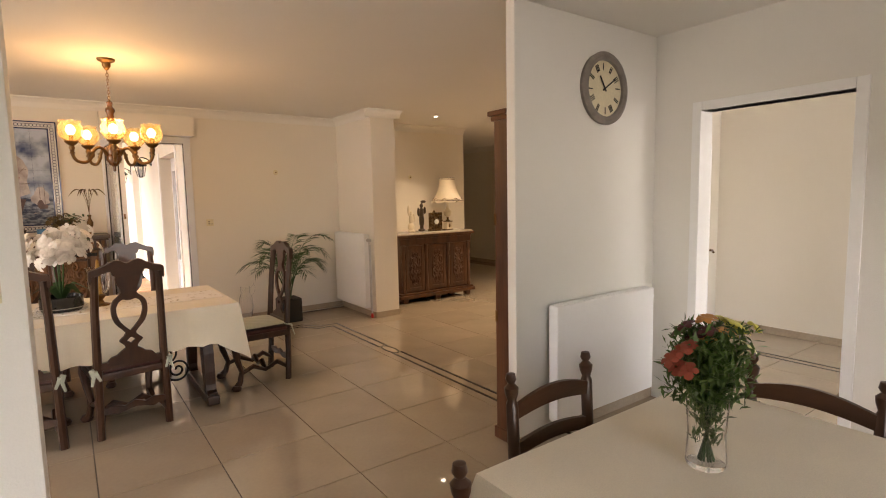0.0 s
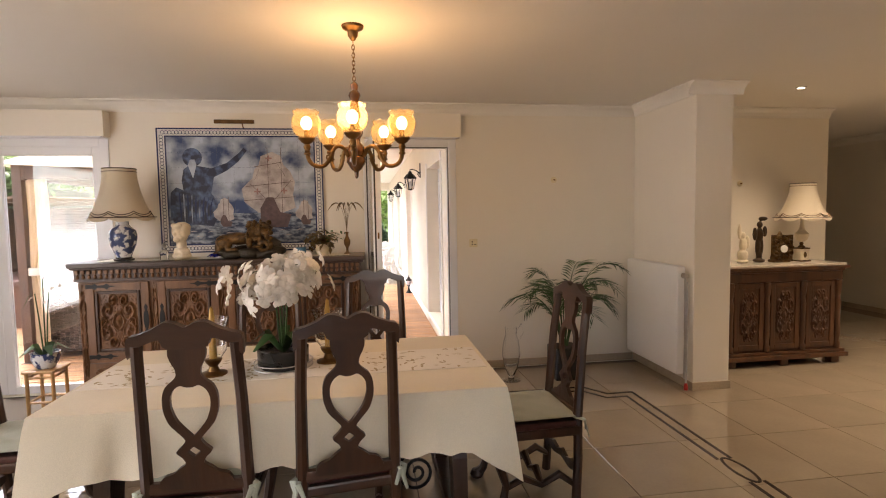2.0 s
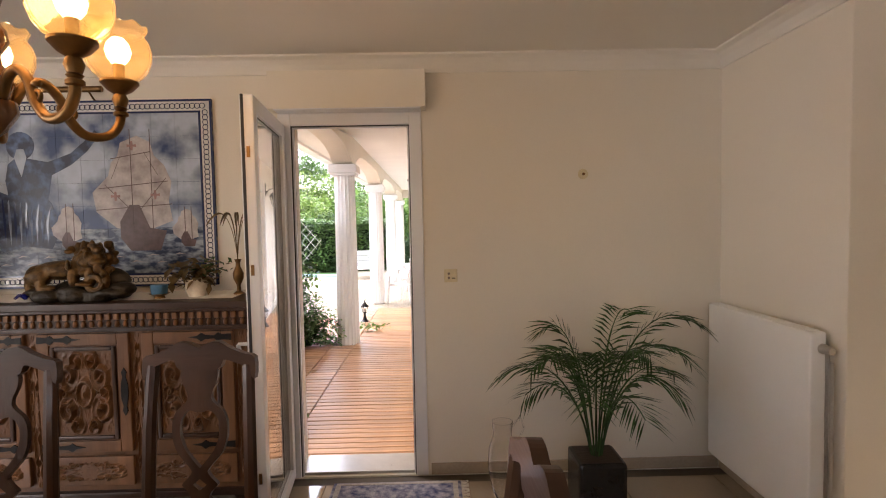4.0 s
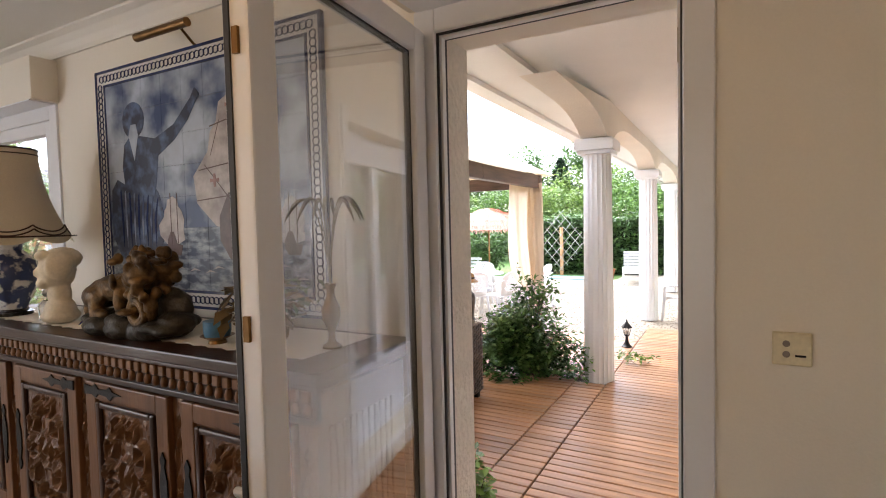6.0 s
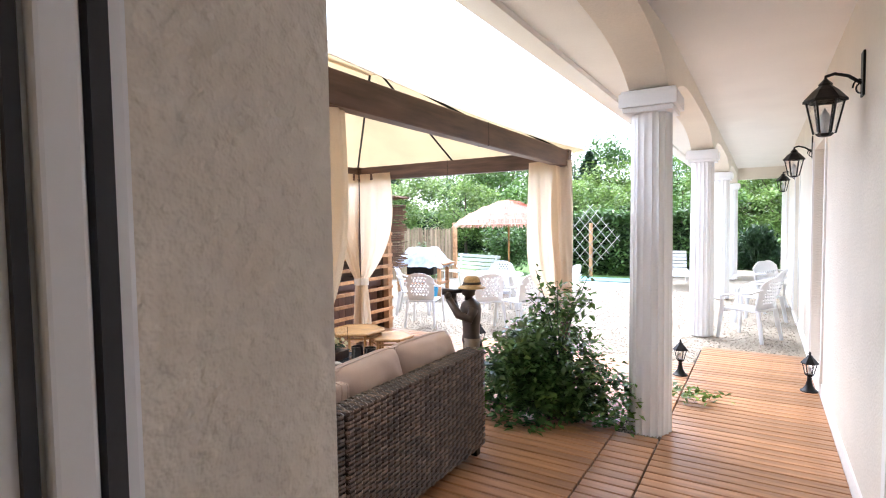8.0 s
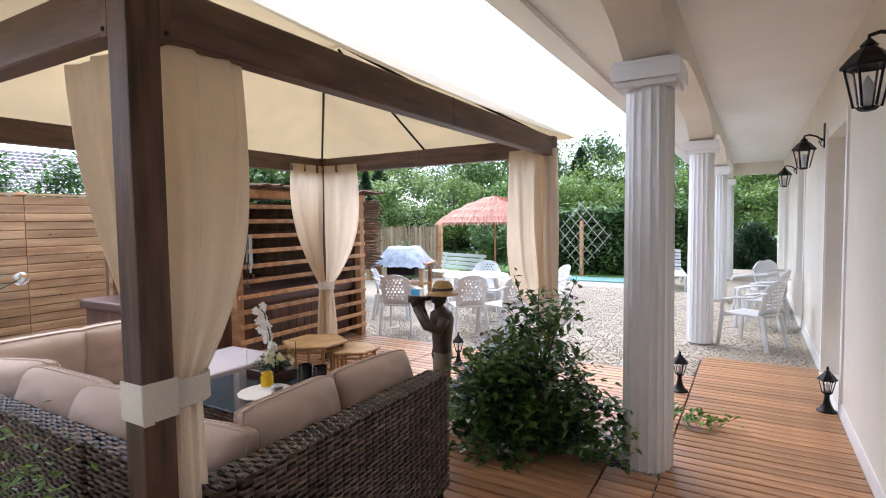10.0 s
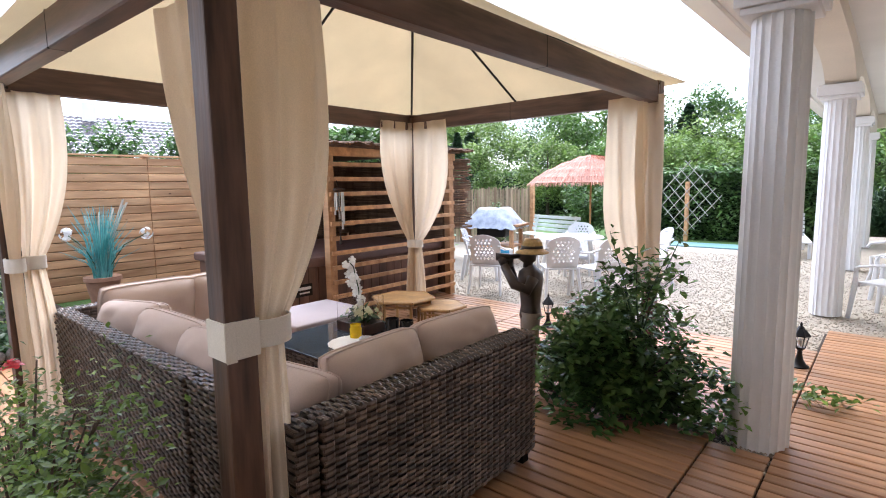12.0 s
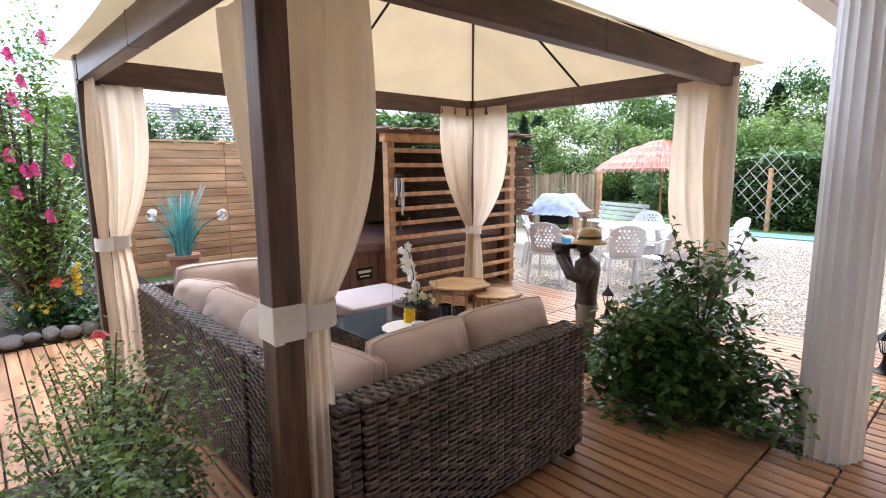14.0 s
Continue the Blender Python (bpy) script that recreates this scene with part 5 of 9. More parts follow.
# ---- tile picture ----
M_INDIGO = mat("indigo_glaze", (0.03, 0.045, 0.12), 0.15, 0, 0.2, 30, 90, 0.0, spec=0.6)
M_CHALK = mat("white_glaze", (0.66, 0.66, 0.66), 0.15, 0, 0.05, 20, 90, 0.0)
M_SKYGLAZE = mat("blue_cloud_glaze", (0.022, 0.060, 0.19), 0.38, 0, 0.25, 3.6, 26, 0.0, (0.44, 0.51, 0.62), fine_vary=0.06)
M_SEAGLAZE = mat("dark_sea_glaze", (0.010, 0.032, 0.10), 0.35, 0, 0.3, 16, 60, 0.0, (0.30, 0.35, 0.42), stretch=(1, 1, 2.2))
M_FIGURE = mat("blue_figure_glaze", (0.007, 0.018, 0.07), 0.38, 0, 0.35, 16, 50, 0.0, (0.09, 0.15, 0.30))
M_SAIL = mat("pink_white_sail_glaze", (0.34, 0.29, 0.29), 0.4, 0, 0.15, 14, 60, 0.0, (0.55, 0.51, 0.50))
M_HULL = mat("brown_ship_glaze", (0.10, 0.06, 0.06), 0.4, 0, 0.3, 30, 80, 0.0)
for m_, lo, hi in ((M_BLUEWHITE, 0.46, 0.54), (M_SKYGLAZE, 0.40, 0.60), (M_SEAGLAZE, 0.42, 0.66), (M_FIGURE, 0.46, 0.70)):
    for nd in m_.node_tree.nodes:
        if nd.type == "VALTORGB":
            nd.color_ramp.elements[0].position, nd.color_ramp.elements[1].position = lo, hi
PX, PZ, PW, PH = -1.475, 1.245, 1.46, 1.135
pic = thing("tile_picture", "blue and white glazed tile picture of a ship at sea", "tile picture", at=(PX, YN, PZ))
part("backing", solid((0, PW, -0.014, -0.001, 0, PH)), M_INDIGO, pic)
part("border_outline", solid(*frame_bars(0.0, PW, 0, PH, 0.012, -0.022, -0.014)), M_INDIGO, pic)
part("inner_border", solid(*frame_bars(0.07, PW - 0.07, 0.07, PH - 0.07, 0.010, -0.022, -0.014)), M_INDIGO, pic)
part("border_band", solid(*frame_bars(0.012, PW - 0.012, 0.012, PH - 0.012, 0.056, -0.018, -0.014)), M_CHALK, pic)
bm = bmesh.new()
step = 0.03
for i in range(int((PW - 0.08) / step)):
    for z in (0.04, PH - 0.04):
        x = 0.055 + i * step
        tube([(x + 0.017 * math.cos(a) , -0.0185, z + 0.016 * math.sin(a)) for a in [k * math.pi / 4 for k in range(9)]], 0.0045, 4, bm, flat=0.5)
for i in range(int((PH - 0.11) / step)):
    for x in (0.04, PW - 0.04):
        z = 0.065 + i * step
        tube([(x + 0.016 * math.cos(a), -0.0185, z + 0.017 * math.sin(a)) for a in [k * math.pi / 4 for k in range(9)]], 0.0045, 4, bm, flat=0.5)
part("chain_ornament", bm, M_INDIGO, pic, "painted chain border")
tw, th = (PW - 0.16) / 9, (PH - 0.16) / 7
for i in range(9):
    for j in range(7):
        x, z = 0.08 + i * tw, 0.08 + j * th
        part("tile", solid((x + 0.0008, x + tw - 0.0008, -0.019, -0.014, z + 0.0008, z + th - 0.0008)), M_SEAGLAZE if j < 2 else M_SKYGLAZE, pic)


def shape(name, pts, y, material, label=""):
    return part(name, plate(pts, [], 0.001, m=Matrix.Translation((0, y, 0))), material, pic, label)


rock_pts = [(0.09, 0.33), (0.1, 0.55), (0.15, 0.60), (0.24, 0.56), (0.30, 0.62), (0.40, 0.60), (0.47, 0.52), (0.52, 0.36), (0.46, 0.24), (0.30, 0.26), (0.16, 0.22)]
shape("painted_rock", rock_pts, -0.0202, M_FIGURE)
fig = [(0.22, 0.52), (0.20, 0.66), (0.22, 0.76), (0.27, 0.80), (0.36, 0.79), (0.46, 0.77), (0.60, 0.82), (0.72, 0.92), (0.75, 0.96), (0.78, 0.93), (0.70, 0.83), (0.60, 0.75), (0.48, 0.69), (0.46, 0.58), (0.44, 0.50)]
shape("painted_shape", fig, -0.0208, M_FIGURE, "plain blue painted silhouette")
# A plain disc for the painted figure's head.
shape("painted_cloud_curl", arc(0.30, 0.87, 0.085, 0, 360, 22)[:-1], -0.0214, M_FIGURE)
shape("painted_patch", [(0.26, 0.80), (0.30, 0.68), (0.335, 0.80), (0.32, 0.85), (0.28, 0.85)], -0.022, M_SKYGLAZE)
for cx, cz, s in ((0.98, 0.34, 1.0), (0.56, 0.28, 0.38), (1.28, 0.28, 0.33)):
    shape("painted_sail", [(cx + a * s, cz + b * s) for a, b in ((-0.24, 0.12), (-0.26, 0.24), (-0.16, 0.34), (-0.14, 0.42), (-0.10, 0.46), (-0.08, 0.54), (0.02, 0.58), (0.10, 0.54), (0.12, 0.46), (0.18, 0.40), (0.22, 0.30), (0.20, 0.18), (0.22, 0.06), (0.06, 0.0), (-0.12, 0.02))], -0.0203 - s * 0.0006, M_SAIL)
    shape("painted_hull", [(cx + a * s, cz + b * s) for a, b in ((-0.10, 0.06), (-0.04, 0.16), (0.02, 0.16), (0.08, 0.02), (0.18, 0.0), (0.14, -0.12), (-0.04, -0.12), (-0.10, -0.04))], -0.0212 - s * 0.0006, M_HULL)
    for dx in (-0.02, 0.10):
        shape("painted_mast", [(cx + dx * s - 0.002, cz), (cx + dx * s + 0.002, cz), (cx + dx * s + 0.002, cz + 0.62 * s), (cx + dx * s - 0.002, cz + 0.62 * s)], -0.0220 - s * 0.0006, M_HULL)
for k in range(9):
    x = 0.17 + 0.036 * k
    shape("painted_fold", [(x, 0.54 - 0.006 * k), (x + 0.008, 0.55 - 0.006 * k), (x + 0.02 - 0.004 * k, 0.40), (x + 0.012 - 0.004 * k, 0.27), (x + 0.004 - 0.004 * k, 0.40)], -0.0216, M_SKYGLAZE if k % 2 else M_INDIGO)
for x0, z0, x1, z1 in ((0.76, 0.60, 1.18, 0.64), (0.74, 0.47, 1.20, 0.50), (0.84, 0.78, 1.08, 0.82), (0.96, 0.46, 0.80, 0.62), (1.00, 0.46, 1.17, 0.66), (0.90, 0.80, 0.84, 0.66), (1.04, 0.82, 1.12, 0.68)):
    shape("painted_rigging", [(x0, z0), (x1, z1), (x1, z1 + 0.005), (x0, z0 + 0.005)], -0.0232, M_HULL)
M_EMBLEM = mat("pink_emblem_glaze", (0.30, 0.17, 0.16), 0.4, 0, 0.2, 20, 60, 0.0)
for cx, cz, s in ((0.97, 0.86, 0.028), (0.86, 0.555, 0.028), (1.10, 0.56, 0.028)):
    shape("painted_emblem", [(cx + a * s, cz + b * s) for a, b in ((-1, -0.3), (-0.3, -0.2), (-0.2, -1), (0.2, -1), (0.3, -0.2), (1, -0.3), (1, 0.3), (0.3, 0.2), (0.2, 1), (-0.2, 1), (-0.3, 0.2), (-1, 0.3))], -0.0236, M_EMBLEM)
for k in range(14):
    x, z = 0.14 + 0.088 * k + 0.02 * math.sin(k * 2.1), 0.14 + 0.05 * math.sin(k * 1.7) ** 2
    shape("painted_wave", [(x, z), (x + 0.03, z + 0.014), (x + 0.075, z + 0.004), (x + 0.035, z + 0.006)], -0.0204, M_SAIL)
t = thing("picture_lamp", "slim brass picture lamp above the tile picture", "lamp", at=(-0.77, YN, 2.42))
part("tube", tube([(-0.17, -0.13, 0.0), (0.17, -0.13, 0.0)], 0.018, 12), M_BRASS, t, smooth=True)
part("arm", tube([(0.05, -0.13, 0), (0.05, -0.08, 0.02), (0.05, -0.02, -0.03), (0.05, -0.001, -0.04)], 0.006, 6), M_BRASS, t, smooth=True)

# ---- carved chest with marble top ----
M_CHEST = wood("red_brown_chest_oak", (0.045, 0.017, 0.007), (0.12, 0.048, 0.019), 0.36, "z", coat=0.12)
CX0, CX1, CF = 3.80, 5.10, 6.33
ch = thing("carved_chest", "dark carved oak cabinet with a pale marble top", "cabinet", at=(CX0, CF, 0))
W = CX1 - CX0
D_ = YN - 0.015 - CF
part("body", solid((0.03, W - 0.03, 0.03, D_, 0.14, 0.93), bevel=0.004), M_CHEST, ch)
part("top_moulding", solid((-0.03, W + 0.03, -0.03, D_, 0.955, 0.985), (0.0, W, 0.0, D_, 0.93, 0.955), (0.01, W - 0.01, 0.012, 0.03, 0.84, 0.93), bevel=0.008), M_CHEST, ch)
part("plinth", solid((-0.03, W + 0.03, -0.04, D_, 0.07, 0.115), (-0.01, W + 0.01, -0.015, D_, 0.115, 0.145), bevel=0.01), M_CHEST, ch)
for x in (0.08, W / 2, W - 0.08):
    part("foot", solid((x - 0.045, x + 0.045, 0.0, 0.08, 0, 0.07), bevel=0.012), M_CHEST, ch)
    part("foot", solid((x - 0.045, x + 0.045, D_ - 0.1, D_ - 0.02, 0, 0.07), bevel=0.012), M_CHEST, ch)
for i in range(4):
    x = 0.06 + (W - 0.12) * i / 3
    part("pilaster", lathe([(0, 0.15), (0.03, 0.15), (0.032, 0.2), (0.02, 0.22), (0.028, 0.3), (0.024, 0.5), (0.03, 0.62), (0.018, 0.68), (0.028, 0.72), (0.034, 0.80), (0.03, 0.84), (0, 0.84)], 14, m=Matrix.Translation((x, 0.015, 0))), M_CHEST, ch, "turned half column", smooth=True)
for i in range(3):
    x = 0.06 + (W - 0.12) * (i + 0.5) / 3
    d = part("door", solid(*frame_bars(-0.16, 0.16, 0.17, 0.83, 0.05, 0.008, 0.03), (-0.115, 0.115, 0.02, 0.03, 0.215, 0.785), bevel=0.006), M_CHEST, ch, "panelled oak door", at=Matrix.Translation((x, 0, 0)))
    part("carved_panel", carved(0.20, 0.50, 0.02, 36, 70, 60 + i), M_CHEST, d, "carved panel", at=Matrix.Translation((0, 0.019, 0.25)))
M_MARBLE = mat("pale_veined_marble", (0.62, 0.56, 0.48), 0.15, 0, 0.12, 7, 40, 0.0)
part("marble_top", solid((-0.01, W + 0.01, -0.01, D_, 0.985, 1.008), bevel=0.005), M_MARBLE, ch, "pale marble slab")


def onyx_base(t):
    part("foot", solid((-0.062, 0.062, -0.062, 0.062, 0, 0.014), (-0.055, 0.055, -0.055, 0.055, 0.128, 0.142), bevel=0.004), M_GILT, t, "gilt plinth mouldings")
    part("pillar", solid((-0.05, 0.05, -0.05, 0.05, 0.014, 0.128), bevel=0.004), M_PLASTERW, t, "cream onyx block")
    part("medallion", lathe([(0, 0), (0.022, 0), (0.018, 0.006), (0, 0.008)], 16, m=Matrix.Translation((0, -0.05, 0.07)) @ Matrix.Rotation(radians(90), 4, "X") @ Matrix.Diagonal((0.8, 1.4, 1, 1))), M_GILT, t, smooth=True)
    part("stem", lathe([(0, 0.142), (0.035, 0.142), (0.03, 0.155), (0.014, 0.17), (0.02, 0.185), (0.012, 0.20), (0, 0.20)], 20), M_GILT, t, "gilt stem", smooth=True)
    part("urn", lathe([(0, 0.20), (0.02, 0.20), (0.05, 0.225), (0.062, 0.265), (0.064, 0.285), (0.045, 0.305), (0.024, 0.335), (0.018, 0.40), (0.02, 0.47), (0, 0.47)], 28), M_PLASTERW, t, "cream onyx urn", smooth=True)


shade_lamp((4.83, 6.58, 1.009), "table lamp with cream onyx urn and cream fabric shade", onyx_base, 0.25, 0.115, 0.42, 0.80, trim=cloth("taupe_braid", (0.30, 0.20, 0.12), 0.2))
M_DKBRONZE = mat("dark_bronze", (0.06, 0.04, 0.025), 0.35, 0.7, 0.3, 20, 80, 0.05)
blob_figure("bronze_statuette", "dark bronze statuette on a white marble foot", (4.33, 6.56, 1.009), [(0, 0, 0.02, 0.05, 0.05, 0.02), (0, 0, 0.06, 0.025, 0.025, 0.05), (0.015, 0, 0.14, 0.02, 0.022, 0.09), (-0.015, 0, 0.14, 0.02, 0.022, 0.09), (0, 0, 0.24, 0.032, 0.028, 0.07), (0, 0, 0.33, 0.024, 0.024, 0.03), (0.05, 0, 0.27, 0.018, 0.02, 0.05), (-0.045, 0, 0.25, 0.018, 0.02, 0.06), (0.03, 0, 0.38, 0.04, 0.03, 0.02)], M_DKBRONZE, "statuette", 0, 0.007, 1.18)
blob_figure("porcelain_figurine", "cream porcelain figurine on a round gilt foot", (4.13, 6.54, 1.009), [(0, 0, 0.015, 0.045, 0.045, 0.015), (0, 0, 0.06, 0.04, 0.035, 0.05), (0, 0, 0.14, 0.028, 0.024, 0.06), (0, 0, 0.21, 0.018, 0.018, 0.03), (0.035, 0, 0.16, 0.02, 0.015, 0.05), (-0.03, 0, 0.24, 0.015, 0.012, 0.06)], M_PLASTERW, "figurine", 0, 0.008, 1.35)
t = thing("mantel_clock", "ornate gilt mantel clock with round dial", "clock", at=(4.56, 6.56, 1.009))
part("case", solid((-0.10, 0.10, -0.04, 0.04, 0, 0.03), (-0.08, 0.08, -0.035, 0.035, 0.03, 0.07), (-0.055, 0.055, -0.03, 0.03, 0.07, 0.20), bevel=0.012), M_GILT, t)
part("ornament", carved(0.25, 0.26, 0.035, 40, 40, 77), M_GILT, t, "scrolled gilt ornament", at=Matrix.Translation((0, -0.032, 0.02)))
part("dial", lathe([(0, 0), (0.038, 0), (0.038, 0.008), (0.034, 0.01), (0, 0.008)], 24, m=Matrix.Translation((0, -0.058, 0.14)) @ Matrix.Rotation(radians(90), 4, "X")), M_CHALK, t, "white round dial", smooth=True)
part("finial", lathe([(0, 0.20), (0.03, 0.2), (0.02, 0.24), (0.03, 0.27), (0.012, 0.31), (0, 0.32)], 12), M_GILT, t, smooth=True)

# ---- palm, floor vase, rug, potted plant by the window ----
t = thing("potted_palm", "green parlour palm in a dark pot on the tiles", "plant", at=(2.20, 6.42, 0))
part("pot", solid((-0.13, 0.13, -0.13, 0.13, 0, 0.30), bevel=0.02), M_BLACK, t, "square black pot")
part("soil", solid((-0.11, 0.11, -0.11, 0.11, 0.29, 0.303)), M_SOIL_SHADE, t)
rnd = random.Random(12)
for k in range(17):
    a = k * 2.399 + rnd.uniform(-0.2, 0.2)
    L = rnd.uniform(0.32, 0.58)
    hgt = rnd.uniform(0.45, 0.82)
    p0 = Vector((0.03 * math.cos(a), 0.03 * math.sin(a), 0.30))
    p1 = Vector((0.09 * math.cos(a), 0.09 * math.sin(a), 0.30 + hgt * 0.75))
    p2 = Vector((L * 0.6 * math.cos(a), L * 0.6 * math.sin(a) * 0.75, 0.36 + hgt))
    p3 = Vector((L * 1.05 * math.cos(a), L * math.sin(a) * 0.75, 0.30 + hgt * rnd.uniform(0.7, 0.95)))
    curve = [((1 - u) ** 3) * p0 + 3 * u * (1 - u) ** 2 * p1 + 3 * u * u * (1 - u) * p2 + u ** 3 * p3 for u in [i / 14 for i in range(15)]]
    fr = part("frond", tube(curve, [0.005] * 8 + [0.003] * 7, 5), M_LEAF, t)
    bm = bmesh.new()
    for i in range(5, 15):
        d = (curve[i] - curve[i - 1]).normalized()
        sd = d.cross(Vector((0, 0, 1))).normalized()
        for s in (-1, 1):
            for e in (0, 0.5):
                ln = 0.15 * math.sin(math.pi * (i - 3.5 + e) / 13) + 0.04
                c = curve[i] * (1 - e) + curve[i - 1] * e
                tip = c + sd * s * ln * 0.85 + d * ln * 0.75 - Vector((0, 0, ln * rnd.uniform(0.15, 0.5)))
                mid = c * 0.5 + tip * 0.5 + Vector((0, 0, 0.012))
                w = 0.007
                q = [c - d * w * 0.4, mid - d * w, tip, mid + d * w]
                bm.faces.new([bm.verts.new(v) for v in q])
    part("frond_blade", bm, M_LEAF, fr)
t = thing("floor_vase", "tall clear glass vase standing on the tiles", "vase", at=(1.68, 6.42, 0))
g = part("glass", lathe([(0, 0), (0.085, 0), (0.085, 0.006), (0.03, 0.012), (0.022, 0.03), (0.06, 0.12), (0.085, 0.25), (0.075, 0.36), (0.05, 0.43), (0.058, 0.50), (0.055, 0.50), (0.047, 0.43), (0.072, 0.36), (0.082, 0.25), (0.057, 0.12), (0.01, 0.04), (0, 0.04)], 32), M_GLASS, t, smooth=True)
g.visible_shadow = False
h_ = part("handle", tube([(0.055, 0, 0.47), (0.10, 0, 0.53), (0.12, 0, 0.46), (0.075, 0, 0.37)], 0.006, 8), M_GLASS, t, smooth=True)
h_.visible_shadow = False
M_RUG = mat("blue_patterned_wool", (0.03, 0.05, 0.17), 0.9, 0, 0.3, 26, 90, 0.3, (0.42, 0.40, 0.44))
rug = thing("rug", "small blue patterned oriental rug by the door", "rug", at=(1.10, 6.48, 0))
part("pile", solid((-0.42, 0.36, -0.27, 0.27, 0.0005, 0.010), bevel=0.003), M_RUG, rug)
part("border", solid(*[(a, b, c, d, 0.008, 0.012) for a, b, c, d in ((-0.40, 0.34, -0.26, -0.235), (-0.40, 0.34, 0.235, 0.26), (-0.40, -0.37, -0.235, 0.235), (0.31, 0.34, -0.235, 0.235))]), mat("pale_rug_wool", (0.42, 0.38, 0.34), 0.9, 0, 0.2, 40, 90, 0.2), rug, "pale border stripe")
bm = bmesh.new()
for i in range(46):
    y = -0.265 + 0.53 * i / 45
    tube([(0.36, y, 0.006), (0.385, y + 0.004 * math.sin(i * 2.1), 0.004), (0.405, y + 0.008 * math.sin(i * 1.3), 0.003)], 0.003, 4, bm)
part("fringe", bm, M_LACE, rug, "cream fringe")

M_BAMBOO = wood("honey_bamboo", (0.34, 0.18, 0.06), (0.52, 0.31, 0.12), 0.4, "z")


def bamboo_stool(at, w, h, label, sides=4):
    t = thing("bamboo_stool", label, "stool", "bamboo stools", at=at)
    ang = [2 * math.pi * (k + 0.5) / sides for k in range(sides)]
    pts = [(w * math.cos(a), w * math.sin(a)) for a in ang]
    for x, y in pts:
        part("leg", tube([(x * 0.9, y * 0.9, 0), (x * 0.9, y * 0.9, h * 0.5), (x * 0.9, y * 0.9, h)], 0.014, 8), M_BAMBOO, t, smooth=True)
    for z in (h * 0.3, h - 0.035):
        for k in range(sides):
            (x0, y0), (x1, y1) = pts[k], pts[(k + 1) % sides]
            part("rail", tube([(x0 * 0.9, y0 * 0.9, z), (x1 * 0.9, y1 * 0.9, z)], 0.010, 8), M_BAMBOO, t, smooth=True)
    bm = bmesh.new()
    vs = [bm.verts.new((x * 1.04, y * 1.04, h)) for x, y in pts]
    f = bm.faces.new(vs)
    e = bmesh.ops.extrude_face_region(bm, geom=[f])
    for v in e["geom"]:
        if isinstance(v, bmesh.types.BMVert):
            v.co.z += 0.022
    bmesh.ops.recalc_face_normals(bm, faces=bm.faces[:])
    part("top", bm, M_BAMBOO, t)
    bm = bmesh.new()
    for k in range(sides):
        (x0, y0), (x1, y1) = pts[k], pts[(k + 1) % sides]
        tube([(x0 * 1.05, y0 * 1.05, h + 0.012), (x1 * 1.05, y1 * 1.05, h + 0.012)], 0.014, 8, bm)
    part("rim", bm, M_BAMBOO, t, "round bamboo rim", smooth=True)
    return t


bamboo_stool((-2.25, 6.40, 0), 0.15, 0.34, "small bamboo plant stand by the window", 4)


def china_pot(t):
    part("pot", lathe([(0, 0), (0.06, 0), (0.075, 0.02), (0.10, 0.08), (0.098, 0.12), (0.105, 0.13), (0.095, 0.13), (0.09, 0.11), (0, 0.10)], 24), M_BLUEWHITE, t, "patterned china pot", smooth=True)


potted_orchid((-2.25, 6.40, 0.363), "sparse orchid in a patterned china pot", china_pot, 3, 0.02, 5, M_PETAL, 0.16, 0.16, 0.62, 6)

# ---- tall wooden cabinet behind the kitchen wall ----
t = thing("tall_cabinet", "tall narrow reddish wooden cabinet against the wall end", "cabinet", at=(2.125, 2.272, 0))
part("carcass", solid((0.0, 1.1, 0.0, 0.135, 0.06, 1.99), bevel=0.004), M_WALNUT, t)
part("plinth", solid((-0.012, 1.112, 0.0, 0.147, 0, 0.075), bevel=0.006), M_WALNUT, t)
part("cornice", solid((-0.03, 1.13, 0.0, 0.165, 2.0, 2.03), (-0.015, 1.115, 0.0, 0.15, 1.97, 2.0), bevel=0.008), M_WALNUT, t)
for z in (0.75, 1.35):
    part("hinge", solid((-0.006, 0.0, 0.12, 0.133, z, z + 0.07)), M_BRASS, t, "brass hinge")

# ---- panelled doors ----
def panel_door(at, rz, label, w=0.80, h=2.03):
    t = thing("panel_door", label, "door", "inside doors", at=at, rz=rz)
    part("leaf", solid((0, w, -0.02, 0.02, 0.008, h), bevel=0.003), M_RAD, t)
    for z0, z1 in ((0.15, 0.85), (1.0, 1.85)):
        for s in (-1, 1):
            y0, y1 = (-0.026, -0.02) if s < 0 else (0.02, 0.026)
            part("panel_moulding", solid(*frame_bars(0.12, w - 0.12, z0, z1, 0.03, y0, y1), bevel=0.002), M_RAD, t)
    for s in (-1, 1):
        hd = part("handle_plate", solid((w - 0.075, w - 0.04, s * 0.021 - 0.004, s * 0.021 + 0.004, 0.92, 1.12), bevel=0.003), M_BRASS, t, "brass handle plate")
        part("lever", tube([(w - 0.057, s * 0.02, 1.04), (w - 0.057, s * 0.06, 1.04), (w - 0.16, s * 0.065, 1.035)], 0.009, 8), M_BRASS, hd, "brass lever", smooth=True)
    return t


